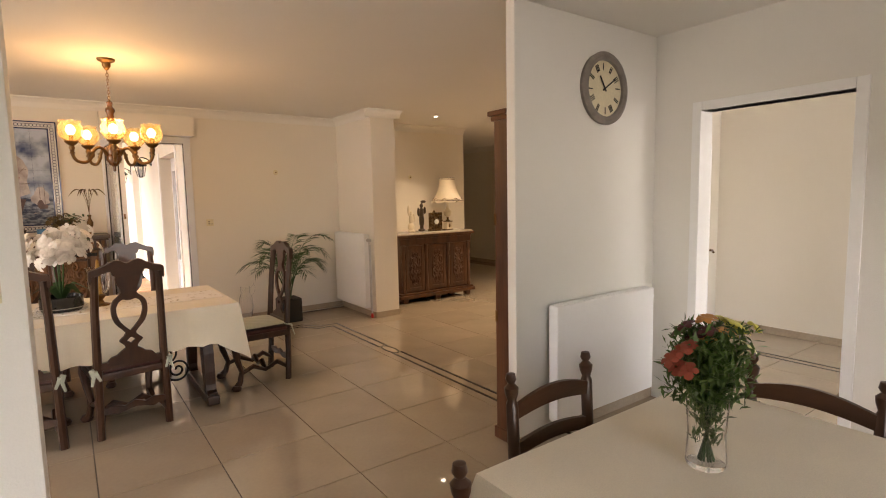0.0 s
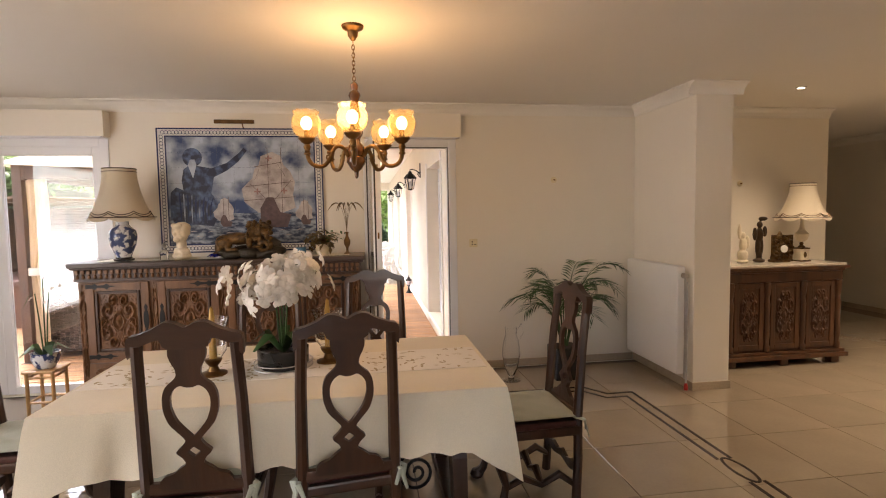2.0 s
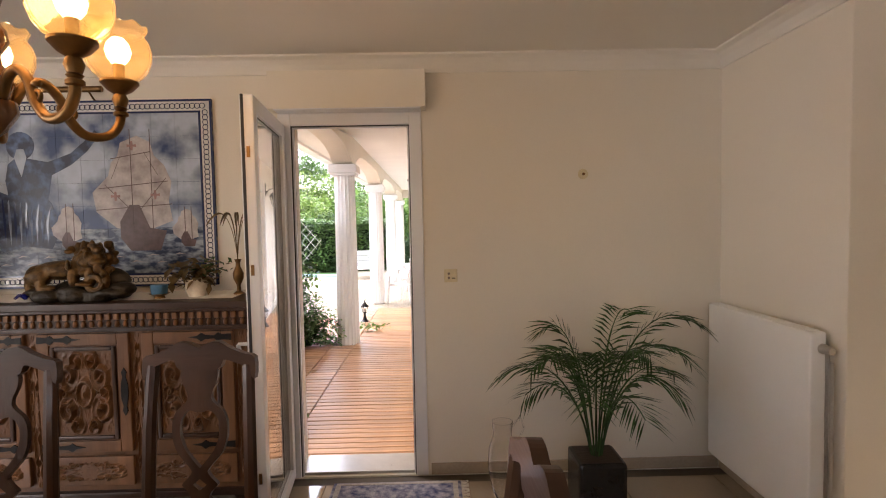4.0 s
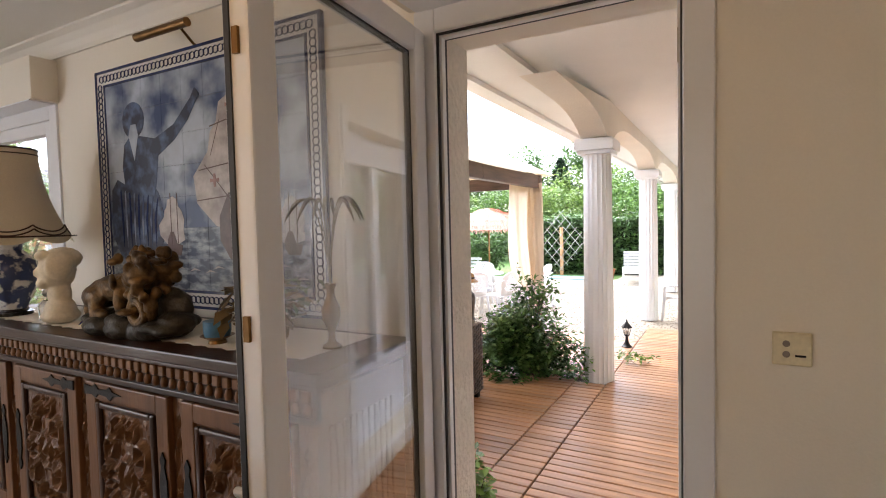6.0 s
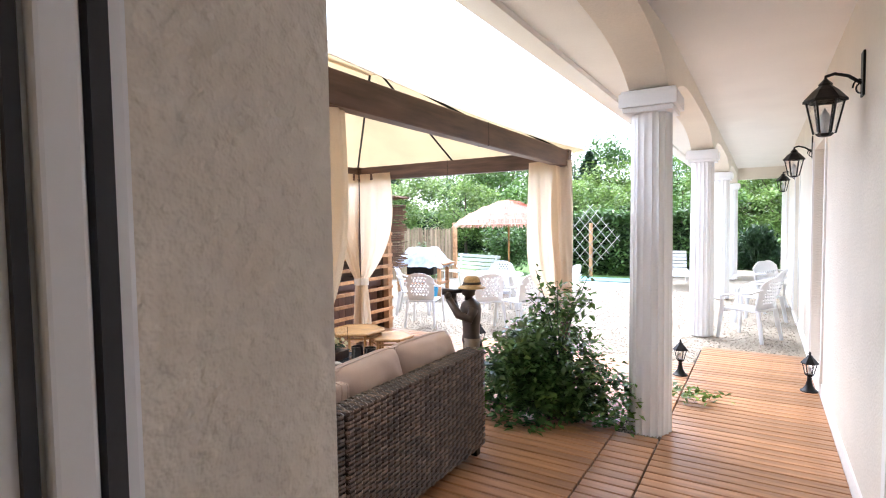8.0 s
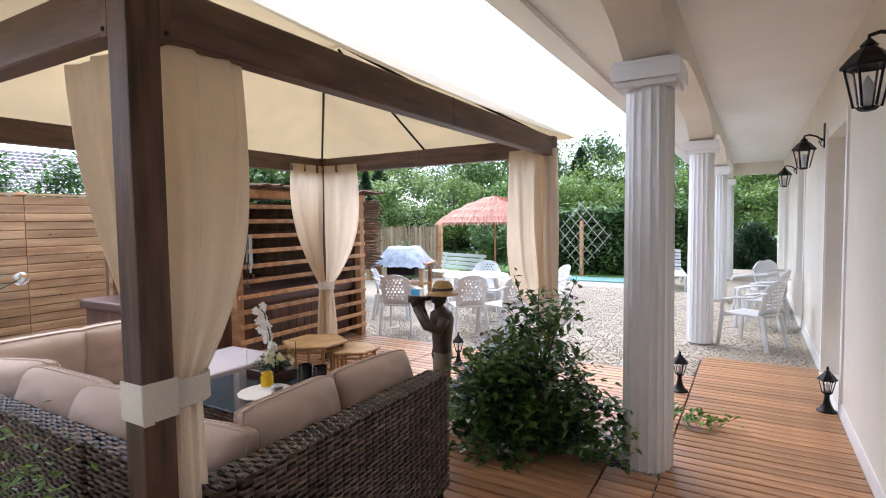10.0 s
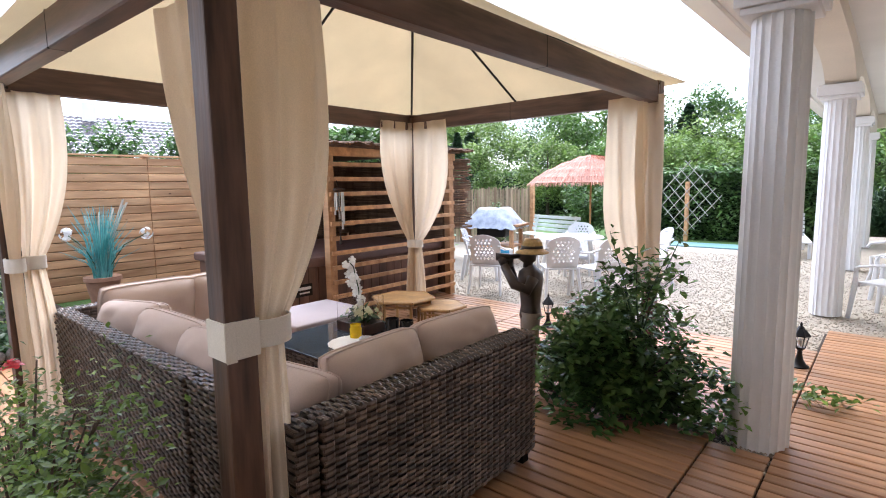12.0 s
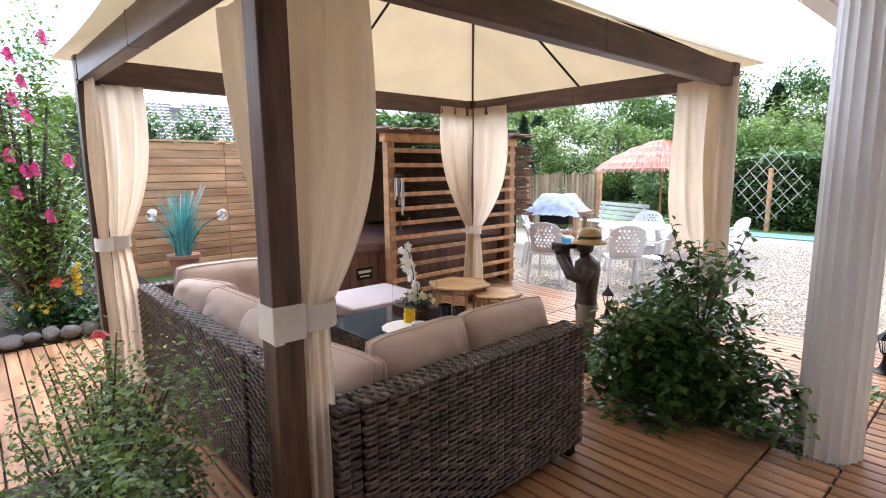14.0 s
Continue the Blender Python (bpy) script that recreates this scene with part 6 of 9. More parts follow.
panel_door((7.83, 6.14, 0), 90, "white panelled hall door with brass handle, closed")
d3 = thing("door_3", "white painted frame round the hall door", "door", kind="structure", at=(7.8, 6.12, 0))
part("door_frame", solid((-0.012, 0.1, -0.06, 0.0, 0, 2.12), (-0.012, 0.1, 0.85, 0.91, 0, 2.12), (-0.012, 0.1, 0.0, 0.85, 2.06, 2.12), bevel=0.004), M_RAD, d3)
d2 = thing("door_2", "white painted frame of an open doorway", "door", kind="structure", at=(3.48, 1.02, 0))
part("door_frame", solid((-0.014, 0.134, -0.06, 0.0, 0, 2.12), (-0.014, 0.134, 0.84, 0.90, 0, 2.12), (-0.014, 0.134, 0.0, 0.84, 2.06, 2.12), bevel=0.004), M_RAD, d2)
panel_door((3.63, 1.89, 0), 28, "white panelled door standing open beside the doorway", 0.80)

# ---- kitchen table, chairs, flowers and clock ----
t = thing("kitchen_table", "wooden kitchen table under a cream cloth", "table", at=(0, 0, 0))
part("tabletop", solid((0.90, 1.98, -0.38, 1.06, 0.71, 0.745), bevel=0.006), M_OAK, t)
for x in (0.98, 1.90):
    for y in (-0.3, 0.98):
        part("leg", lathe([(0, 0), (0.03, 0), (0.035, 0.2), (0.028, 0.5), (0.045, 0.58), (0.045, 0.71), (0, 0.71)], 12, m=Matrix.Translation((x, y, 0))), M_OAK, t, smooth=True)
draped_cloth("tablecloth", 0.88, 2.0, -0.40, 1.08, 0.757, 0.2, 0.34, M_CLOTH, "cream patterned cloth on the kitchen table", seed=9)


def kitchen_chair(at, rz):
    t = thing("kitchen_chair", "dark turned wooden ladder-back chair at the kitchen table", "chair", "kitchen chairs", at=at, rz=rz)
    for s in (-1, 1):
        part("back_post", lathe([(0, 0), (0.018, 0), (0.022, 0.2), (0.022, 0.80), (0.016, 0.815), (0.024, 0.84), (0.026, 0.86), (0.012, 0.875), (0.02, 0.89), (0.016, 0.91), (0, 0.915)], 14, m=Matrix.Translation((s * 0.20, -0.2, 0)) @ Matrix.Rotation(radians(3), 4, "X")), M_OAK, t, smooth=True)
        part("front_leg", lathe([(0, 0), (0.018, 0), (0.024, 0.2), (0.022, 0.44), (0, 0.44)], 12, m=Matrix.Translation((s * 0.2, 0.2, 0))), M_OAK, t, smooth=True)
        part("side_stretcher", tube([(s * 0.2, -0.2, 0.2), (s * 0.2, 0.2, 0.2)], 0.012, 8), M_OAK, t, smooth=True)
    for z, a in ((0.60, 0.03), (0.74, 0.045)):
        top = [(x, z + 0.05 + a * math.cos(x / 0.2 * 1.45)) for x in [-0.2 + 0.4 * i / 12 for i in range(13)]]
        bot = [(x, z + 0.028 * math.cos(x / 0.2 * 1.4)) for x in [0.2 - 0.4 * i / 12 for i in range(13)]]
        part("back_slat", plate(top + bot, [], 0.016, m=Matrix.Translation((0, -0.24, 0))), M_OAKX, t, "curved wooden back slat")
    part("seat", solid((-0.215, 0.215, -0.21, 0.22, 0.43, 0.455), bevel=0.01), M_DRY2, t, "woven rush seat")
    return t


M_DRY2 = mat("woven_rush", (0.33, 0.22, 0.10), 0.7, 0, 0.2, 60, 120, 0.3)
kitchen_chair((1.42, 1.06, 0), 180)
kitchen_chair((1.84, 0.69, 0), 90)
kitchen_chair((0.95, 0.73, 0), -90)
t = thing("flower_vase", "clear glass vase of mixed flowers on the kitchen table", "flowers", at=(1.42, 0.72, 0.7585))
g = part("vase", lathe([(0, 0), (0.05, 0), (0.055, 0.01), (0.05, 0.10), (0.058, 0.20), (0.055, 0.2), (0.046, 0.10), (0.048, 0.015), (0, 0.012)], 24), M_GLASS, t, smooth=True)
g.visible_shadow = False
rg = np.random.default_rng(6)
M_STEMLEAF = leafy("fresh_stem_leaves", (0.035, 0.085, 0.015), (0.12, 0.20, 0.05))
for k in range(14):
    a = k * 2.4
    part("stem", tube([(0.02 * math.cos(a + 3), 0.02 * math.sin(a + 3), 0.02), (0.015 * math.cos(a), 0.015 * math.sin(a), 0.15), (0.09 * math.cos(a), 0.09 * math.sin(a), 0.34)], 0.003, 5), M_LEAF, t)
leaf_cloud("foliage", rg.normal(0, 1, (2200, 3)).clip(-1.7, 1.7) * [0.050, 0.050, 0.058] + [0, 0, 0.285], 0.0105, M_STEMLEAF, rg, t, -0.7, 3.2)
leaf_cloud("lower_foliage", rg.normal(0, 1, (350, 3)).clip(-1.5, 1.5) * [0.022, 0.022, 0.055] + [0, 0, 0.15], 0.010, M_STEMLEAF, rg, t, -0.9, 3.0)
for colour, n, off in (((0.66, 0.62, 0.10), 12, (0.075, -0.03, 0.385)), ((0.34, 0.06, 0.03), 6, (-0.11, 0.03, 0.315)), ((0.55, 0.24, 0.05), 5, (-0.01, 0.0, 0.395)), ((0.70, 0.66, 0.34), 5, (0.085, -0.04, 0.335)), ((0.13, 0.03, 0.03), 5, (-0.04, 0.02, 0.39))):
    m_ = cloth("petals", colour, 0.2, 0.6, 60)
    me = blossom_mesh(0.028, m_, None)
    for i in range(n):
        o = new("flower_head", me)
        o.parent = t
        p = Vector(off) + Vector(rg.normal(0, 0.022, 3))
        o.matrix_local = Matrix.Translation(p) @ Vector((p.x, p.y, 0.12)).to_track_quat("Z", "Y").to_matrix().to_4x4()
M_CLOCK = mat("weathered_grey_wood", (0.22, 0.19, 0.16), 0.6, 0, 0.2, 15, 80, 0.1)
t = thing("wall_clock", "round grey wall clock with roman numeral dial", "clock", at=(2.88, 2.199, 2.2))
R90 = Matrix.Rotation(radians(90), 4, "X")
part("rim", lathe([(0.175, 0), (0.225, 0), (0.23, 0.025), (0.2, 0.04), (0.178, 0.03), (0.175, 0)], 48, m=R90), M_CLOCK, t, "grey wooden rim", smooth=True)
part("dial", lathe([(0, 0.002), (0.178, 0.002), (0.178, 0.01), (0, 0.01)], 40, m=R90), M_SKIRTPL, t, "pale dial")
for k in range(12):
    a = k * math.pi / 6
    bars = 1 + k % 3
    part("numeral", solid(*[(-0.014 + i * 0.012, -0.008 + i * 0.012, -0.013, -0.0105, 0.115, 0.16) for i in range(bars)]), M_IRON, t, at=Matrix.Rotation(a, 4, "Y"))
part("hand", solid((-0.004, 0.004, -0.017, -0.014, -0.02, 0.13)), M_IRON, t, at=Matrix.Rotation(1.0, 4, "Y"))
part("hand", solid((-0.005, 0.005, -0.0205, -0.018, -0.02, 0.09)), M_IRON, t, at=Matrix.Rotation(-0.6, 4, "Y"))

# ---- floor inlay ----
def band(points, w, z):
    """A flat strip of a width along a line of points, mitred."""
    bm = bmesh.new()
    L = []
    for i, p in enumerate(points):
        p = Vector(p)
        d0 = (p - Vector(points[i - 1])).normalized() if i else (Vector(points[1]) - p).normalized()
        d1 = (Vector(points[i + 1]) - p).normalized() if i < len(points) - 1 else d0
        n0, n1 = Vector((-d0.y, d0.x)), Vector((-d1.y, d1.x))
        m = (n0 + n1).normalized()
        m *= (w / 2) / max(0.3, m.dot(n0))
        L.append((bm.verts.new((p.x + m.x, p.y + m.y, z)), bm.verts.new((p.x - m.x, p.y - m.y, z))))
    for a, b in zip(L, L[1:]):
        bm.faces.new((a[0], a[1], b[1], b[0]))
    e = bmesh.ops.extrude_face_region(bm, geom=bm.faces[:])
    for v in e["geom"]:
        if isinstance(v, bmesh.types.BMVert):
            v.co.z -= 0.003
    bmesh.ops.recalc_face_normals(bm, faces=bm.faces[:])
    return bm


def offset_line(points, d):
    out = []
    for i, p in enumerate(points):
        p = Vector(p)
        d0 = (p - Vector(points[i - 1])).normalized() if i else (Vector(points[1]) - p).normalized()
        d1 = (Vector(points[i + 1]) - p).normalized() if i < len(points) - 1 else d0
        n0, n1 = Vector((-d0.y, d0.x)), Vector((-d1.y, d1.x))
        m = (n0 + n1).normalized()
        m *= d / max(0.3, m.dot(n0))
        out.append((p.x + m.x, p.y + m.y))
    return out


LINE = [(-3.2, 6.06), (2.22, 6.06), (2.36, 5.86), (2.56, 5.86), (2.56, 4.66)]
LINE2 = [(2.56, 4.38), (2.56, 1.0)]
inl = thing("floor_inlay", "double dark brown border line inlaid in the tiles", "inlay", kind="structure")
for ln in (LINE, LINE2):
    for d in (-0.045, 0.045):
        part("inlay_line", band(offset_line(ln, d), 0.022, 0.0035), M_INLAY, inl)
for k in range(2):
    oval = [(2.56 + 0.05 * math.cos(a), 4.52 + 0.15 * math.sin(a)) for a in [math.pi * (i / 12 + k) for i in range(13)]]
    part("inlay_oval", band(oval, 0.018, 0.0037), M_INLAY, inl)
for dx in (0, 0.09):
    part("inlay_line", band([(5.15 + dx, 2.9), (5.15 + dx, -1.5)], 0.022, 0.0035), M_INLAY, inl)

# ---- floor tiles ----
TS = 0.60
tl = solid((0.0028, TS - 0.0028, 0.0028, TS - 0.0028, -0.014, 0.0), bevel=0.0012, seg=1)
tile_me = bpy.data.meshes.new("tile")
tl.to_mesh(tile_me)
tl.free()
tile_me.materials.append(M_TILE)
floor_ob = bpy.data.objects["floor"]
for i in range(-7, 14):
    for j in range(-4, 17):
        x, y = 0.03 + i * TS, 0.15 + j * TS
        if -4.05 < x < 7.7 and -2.5 < y < 9.9 and (y < 6.5 or x > 5.2) and (abs(x - 1.5) < 3.7 and y > 0.6 or x > 3 and y > 0.5):
            o = new("tile", tile_me)
            o.parent = floor_ob
            o.location = (x, y, 0)

# ---- facade openings, lanterns ----
for a, b, lo, hi in FAC:
    w = thing("window_2", "white pvc glazed facade door with roller shutter", "window", kind="structure", at=(FX, a, lo))
    L, H = b - a, hi - lo
    bars = [(0.16, 0.23, 0, 0.06, 0, H), (0.16, 0.23, L - 0.06, L, 0, H), (0.16, 0.23, 0.06, L - 0.06, H - 0.2, H), (0.16, 0.23, 0.06, L - 0.06, 0, 0.06)]
    part("window_frame", solid(*bars, bevel=0.004), M_PVC, w)
    part("lower_panel", solid((0.175, 0.22, 0.062, L - 0.062, 0.062, 0.50), (0.168, 0.175, 0.14, L - 0.14, 0.12, 0.44), bevel=0.004), M_PVC, w, "white lower door panel")
    part("mullion", solid((0.165, 0.225, L / 2 - 0.05, L / 2 + 0.05, 0.062, H - 0.202), bevel=0.004), M_PVC, w)
    for p0, p1 in ((0.062, L / 2 - 0.052), (L / 2 + 0.052, L - 0.062)):
        part("pane", solid((0.195, 0.2, p0, p1, 0.5, H - 0.202)), M_WINGLASS, w).visible_shadow = False
    part("sill", solid((-0.03, 0.16, -0.03, L + 0.03, -0.03, -0.002), bevel=0.004), M_STUCCO, w, "white window sill")
    for y in (-0.09, L + 0.01):
        part("surround", solid((-0.015, 0.0, y, y + 0.08, -0.1, H + 0.08)), M_STUCCO, w, "white painted surround")
structure("room_behind_windows", solid((FX + 0.45, FX + 0.5, YO, 24.5, -0.3, 3.0)), M_WALL, "cream curtain wall behind the facade windows", "wall")
structure("plinth", solid((FX - 0.012, FX - 0.001, YO + 0.01, 7.9, -0.1, 0.08), (FX - 0.012, FX - 0.001, 9.56, 12.2, -0.1, 0.08), (FX - 0.012, FX - 0.001, 13.6, 15.8, -0.1, 0.08), (FX - 0.012, FX - 0.001, 17.2, 19.3, -0.1, 0.08)), M_STUCCO, "white painted plinth", "plinth")


def lantern_body(t, z0, s=1.0, up=True):
    part("cage", lathe([(0.042 * s, z0), (0.05 * s, z0 + 0.008), (0.05 * s, z0 + 0.016), (0.045 * s, z0 + 0.016), (0.0, z0 + 0.012)], 6), M_IRON, t)
    g = part("glass", lathe([(0.044 * s, z0 + 0.016), (0.074 * s, z0 + 0.15 * s), (0.071 * s, z0 + 0.15 * s), (0.041 * s, z0 + 0.018)], 6), M_GLASS, t, "clear lantern glass")
    g.visible_shadow = False
    for k in range(6):
        a = k * math.pi / 3
        part("glazing_bar", tube([(0.046 * s * math.cos(a), 0.046 * s * math.sin(a), z0 + 0.01), (0.078 * s * math.cos(a), 0.078 * s * math.sin(a), z0 + 0.155 * s)], 0.005 * s, 5), M_IRON, t)
    part("bulb", lathe([(0, z0 + 0.02), (0.014 * s, z0 + 0.02), (0.016 * s, z0 + 0.07 * s), (0.022 * s, z0 + 0.1 * s), (0, z0 + 0.13 * s)], 12), M_CHALK, t, "unlit white bulb", smooth=True)
    part("roof", lathe([(0.095 * s, z0 + 0.15 * s), (0.095 * s, z0 + 0.16 * s), (0.055 * s, z0 + 0.21 * s), (0.03 * s, z0 + 0.235 * s), (0.034 * s, z0 + 0.24 * s), (0.012 * s, z0 + 0.262 * s), (0.016 * s, z0 + 0.275 * s), (0.006 * s, z0 + 0.30 * s), (0, z0 + 0.305 * s)], 6), M_IRON, t, "hexagonal black lantern roof")


def post_lantern(x, y, h=0.50):
    t = thing("post_lantern", "small black post lantern standing on the deck", "lantern", "post lanterns", at=(x, y, DECK))
    s = h / 0.50
    part("pedestal", lathe([(0, 0), (0.095 * s, 0), (0.098 * s, 0.012 * s), (0.07 * s, 0.03 * s), (0.04 * s, 0.08 * s), (0.024 * s, 0.15 * s), (0.028 * s, 0.17 * s), (0.02 * s, 0.18 * s), (0.04 * s, 0.20 * s), (0, 0.20 * s)], 20), M_IRON, t, smooth=True)
    lantern_body(t, 0.20 * s, s)
    return t


post_lantern(1.185, 12.30, 0.355)
post_lantern(0.14, 12.30, 0.355)
post_lantern(-1.98, 12.13, 0.345)


def wall_lantern(y):
    t = thing("wall_lantern", "black hexagonal wall lantern on a scrolled bracket", "lantern", "wall lanterns", at=(FX, y, 2.18))
    part("wall_plate", solid((-0.012, 0, -0.04, 0.04, -0.02, 0.22), bevel=0.004), M_IRON, t)
    part("bracket", tube([(-0.01, 0, 0.05), (-0.07, 0, 0.10), (-0.13, 0, 0.12), (-0.17, 0, 0.11), (-0.17, 0, 0.085)], 0.009, 8), M_IRON, t, smooth=True)
    part("scroll", tube([(-0.02 - 0.03 * math.cos(a) * (1 - a / 12), 0, 0.03 + 0.05 * math.sin(a) * (1 - a / 12)) for a in [k * 0.5 for k in range(16)]], 0.005, 6), M_IRON, t, smooth=True)
    e = part("lantern", lathe([(0, -0.225), (0.03, -0.22), (0.045, -0.205), (0, -0.2)], 6, m=Matrix.Translation((-0.17, 0, 0))), M_IRON, t, "hanging lantern head")
    g = part("lantern_glass", lathe([(0.05, -0.2), (0.085, -0.03), (0.082, -0.03), (0.047, -0.198)], 6, m=Matrix.Translation((-0.17, 0, 0))), M_GLASS, t)
    g.visible_shadow = False
    for k in range(6):
        a = k * math.pi / 3
        part("glazing_bar", tube([(-0.17 + 0.05 * math.cos(a), 0.05 * math.sin(a), -0.205), (-0.17 + 0.088 * math.cos(a), 0.088 * math.sin(a), -0.025)], 0.006, 5), M_IRON, t)
    part("lantern_roof", lathe([(0.105, -0.03), (0.105, -0.018), (0.06, 0.035), (0.03, 0.06), (0.035, 0.068), (0.01, 0.095), (0, 0.1)], 6, m=Matrix.Translation((-0.17, 0, 0))), M_IRON, t)
    part("bulb", lathe([(0, -0.2), (0.015, -0.2), (0.025, -0.11), (0, -0.06)], 12, m=Matrix.Translation((-0.17, 0, 0))), M_CHALK, t, smooth=True)


for y in (10.38, 13.78, 17.5):
    wall_lantern(y)

# ---- gazebo ----
GX0, GX1, GY0, GY1, GZ = -3.39, -0.808, 8.207, 11.655, 2.02
GYL = GY0 - 0.055      # the post at the flower bed stands a little out of square
PW2 = 0.047
gz = thing("gazebo", "brown-framed garden gazebo with cream canvas roof", "gazebo", at=(0, 0, 0))
CORNERS = ((GX0, GYL), (GX1, GY0), (GX1, GY1), (GX0, GY1))
for x, y in CORNERS:
    part("post", solid((x - PW2, x + PW2, y - PW2, y + PW2, DECK, GZ + 0.165), bevel=0.006), M_GAZ, gz, "brown woodgrain post")
    part("post_foot", solid((x - 0.07, x + 0.07, y - 0.07, y + 0.07, DECK, DECK + 0.008), bevel=0.002, seg=1), M_GAZ, gz, "brown metal foot plate")
for (xa, ya), (xb, yb) in zip(CORNERS, CORNERS[1:] + CORNERS[:1]):
    L = math.hypot(xb - xa, yb - ya)
    m = pose(xa, ya, GZ, 0, 0, math.degrees(math.atan2(yb - ya, xb - xa)))
    for nm, b, mt, lab in (("beam", (PW2, L - PW2, -0.042, 0.042, 0, 0.155), M_GAZH, "brown cross beam"), ("beam_joint", (L / 2 - 0.003, L / 2 + 0.003, -0.0435, 0.0435, -0.001, 0.1565), M_IRON, "dark joint line"),
                           ("corner_bracket", (PW2 + 0.001, PW2 + 0.034, -0.046, 0.046, -0.012, 0.16), M_GAZ, "brown metal corner bracket"), ("corner_bracket", (L - PW2 - 0.034, L - PW2 - 0.001, -0.046, 0.046, -0.012, 0.16), M_GAZ, "brown metal corner bracket")):
        ob = part(nm, solid(b, bevel=0.006 if nm == "beam" else 0.002, seg=1), mt, gz, lab)
        ob.matrix_local = m
        if nm == "corner_bracket":
            for z in (0.012, 0.138):
                for sy in (-1, 1):
                    part("bolt", lathe([(0, 0), (0.007, 0), (0.007, 0.003), (0.004, 0.006), (0, 0.006)], 8, m=Matrix.Translation(((b[0] + b[1]) / 2, sy * 0.046, z)) @ Matrix.Rotation(radians(-90 * sy), 4, "X")), M_IRON, ob, smooth=True)
AX, AY, AZ = (GX0 + GX1) / 2, (GY0 + GY1) / 2, 2.82
E0 = GZ + 0.19
OV = 0.17
RX, RY = 0.14, 0.57


def canopy(x0, x1, y0, y1, rx0, rx1, ry0, ry1, z0, z1, sag, over):
    """A four-sided canvas roof from the eaves to a ring under the vent, with sagging panels and a short valance."""
    bm = bmesh.new()
    n, m = 14, 10
    for (a, b, c, d) in (((x0, y0), (x1, y0), (rx1, ry0), (rx0, ry0)), ((x1, y0), (x1, y1), (rx1, ry1), (rx1, ry0)), ((x1, y1), (x0, y1), (rx0, ry1), (rx1, ry1)), ((x0, y1), (x0, y0), (rx0, ry0), (rx0, ry1))):
        g = []
        for i in range(n + 1):
            row = []
            u = i / n
            for j in range(m + 1):
                v = j / m
                p = Vector(a) * (1 - u) * (1 - v) + Vector(b) * u * (1 - v) + Vector(c) * u * v + Vector(d) * (1 - u) * v
                z = z0 + (z1 - z0) * v - sag * math.sin(math.pi * u) * math.sin(math.pi * (0.15 + 0.85 * v)) - over * 4 * u * (1 - u) * (1 - v) ** 3
                row.append(bm.verts.new((p.x, p.y, z)))
            g.append(row)
        for i in range(n):
            for j in range(m):
                bm.faces.new((g[i][j], g[i + 1][j], g[i + 1][j + 1], g[i][j + 1]))
    bmesh.ops.remove_doubles(bm, verts=bm.verts[:], dist=0.001)
    bmesh.ops.recalc_face_normals(bm, faces=bm.faces[:])
    top = bm.copy()
    for v in top.verts:
        v.co.z += 0.004
    join(bm, top)
    return bm


part("canopy", canopy(GX0 - OV, GX1 + OV, GY0 - OV - 0.03, GY1 + OV, AX - RX, AX + RX, AY - RY, AY + RY, E0 - 0.03, AZ + 0.05, 0.07, 0.02), M_CANVAS, gz, "cream canvas roof", smooth=True, angle=60)
part("crown_cap", canopy(AX - RX - 0.03, AX + RX + 0.03, AY - RY - 0.03, AY + RY + 0.03, AX - 0.01, AX + 0.01, AY - 0.01, AY + 0.01, AZ + 0.03, AZ + 0.10, 0.0, 0.0), M_CANVAS, gz, "small canvas cap on the roof's crown", smooth=True, angle=60)
for sx in (-1, 1):
    for sy in (-1, 1):
        cx, cy = (GX0 if sx < 0 else GX1), (GY0 if sy < 0 else GY1)
        part("rib", tube([(cx, cy, GZ + 0.15), (AX + sx * RX, AY + sy * RY, AZ + 0.02)], 0.011, 6), M_IRON, gz, "dark metal hip rib")
for sx in (-1, 1):
    part("rib", tube([(GX0 if sx < 0 else GX1, AY, GZ + 0.14), (AX + sx * RX, AY, AZ + 0.0)], 0.010, 6), M_IRON, gz, "dark metal rib")
for sy in (-1, 1):
    part("rib", tube([(AX + 0.05, GY0 if sy < 0 else GY1, GZ + 0.14), (AX, AY + sy * RY, AZ + 0.0)], 0.010, 6), M_IRON, gz, "dark metal rib")


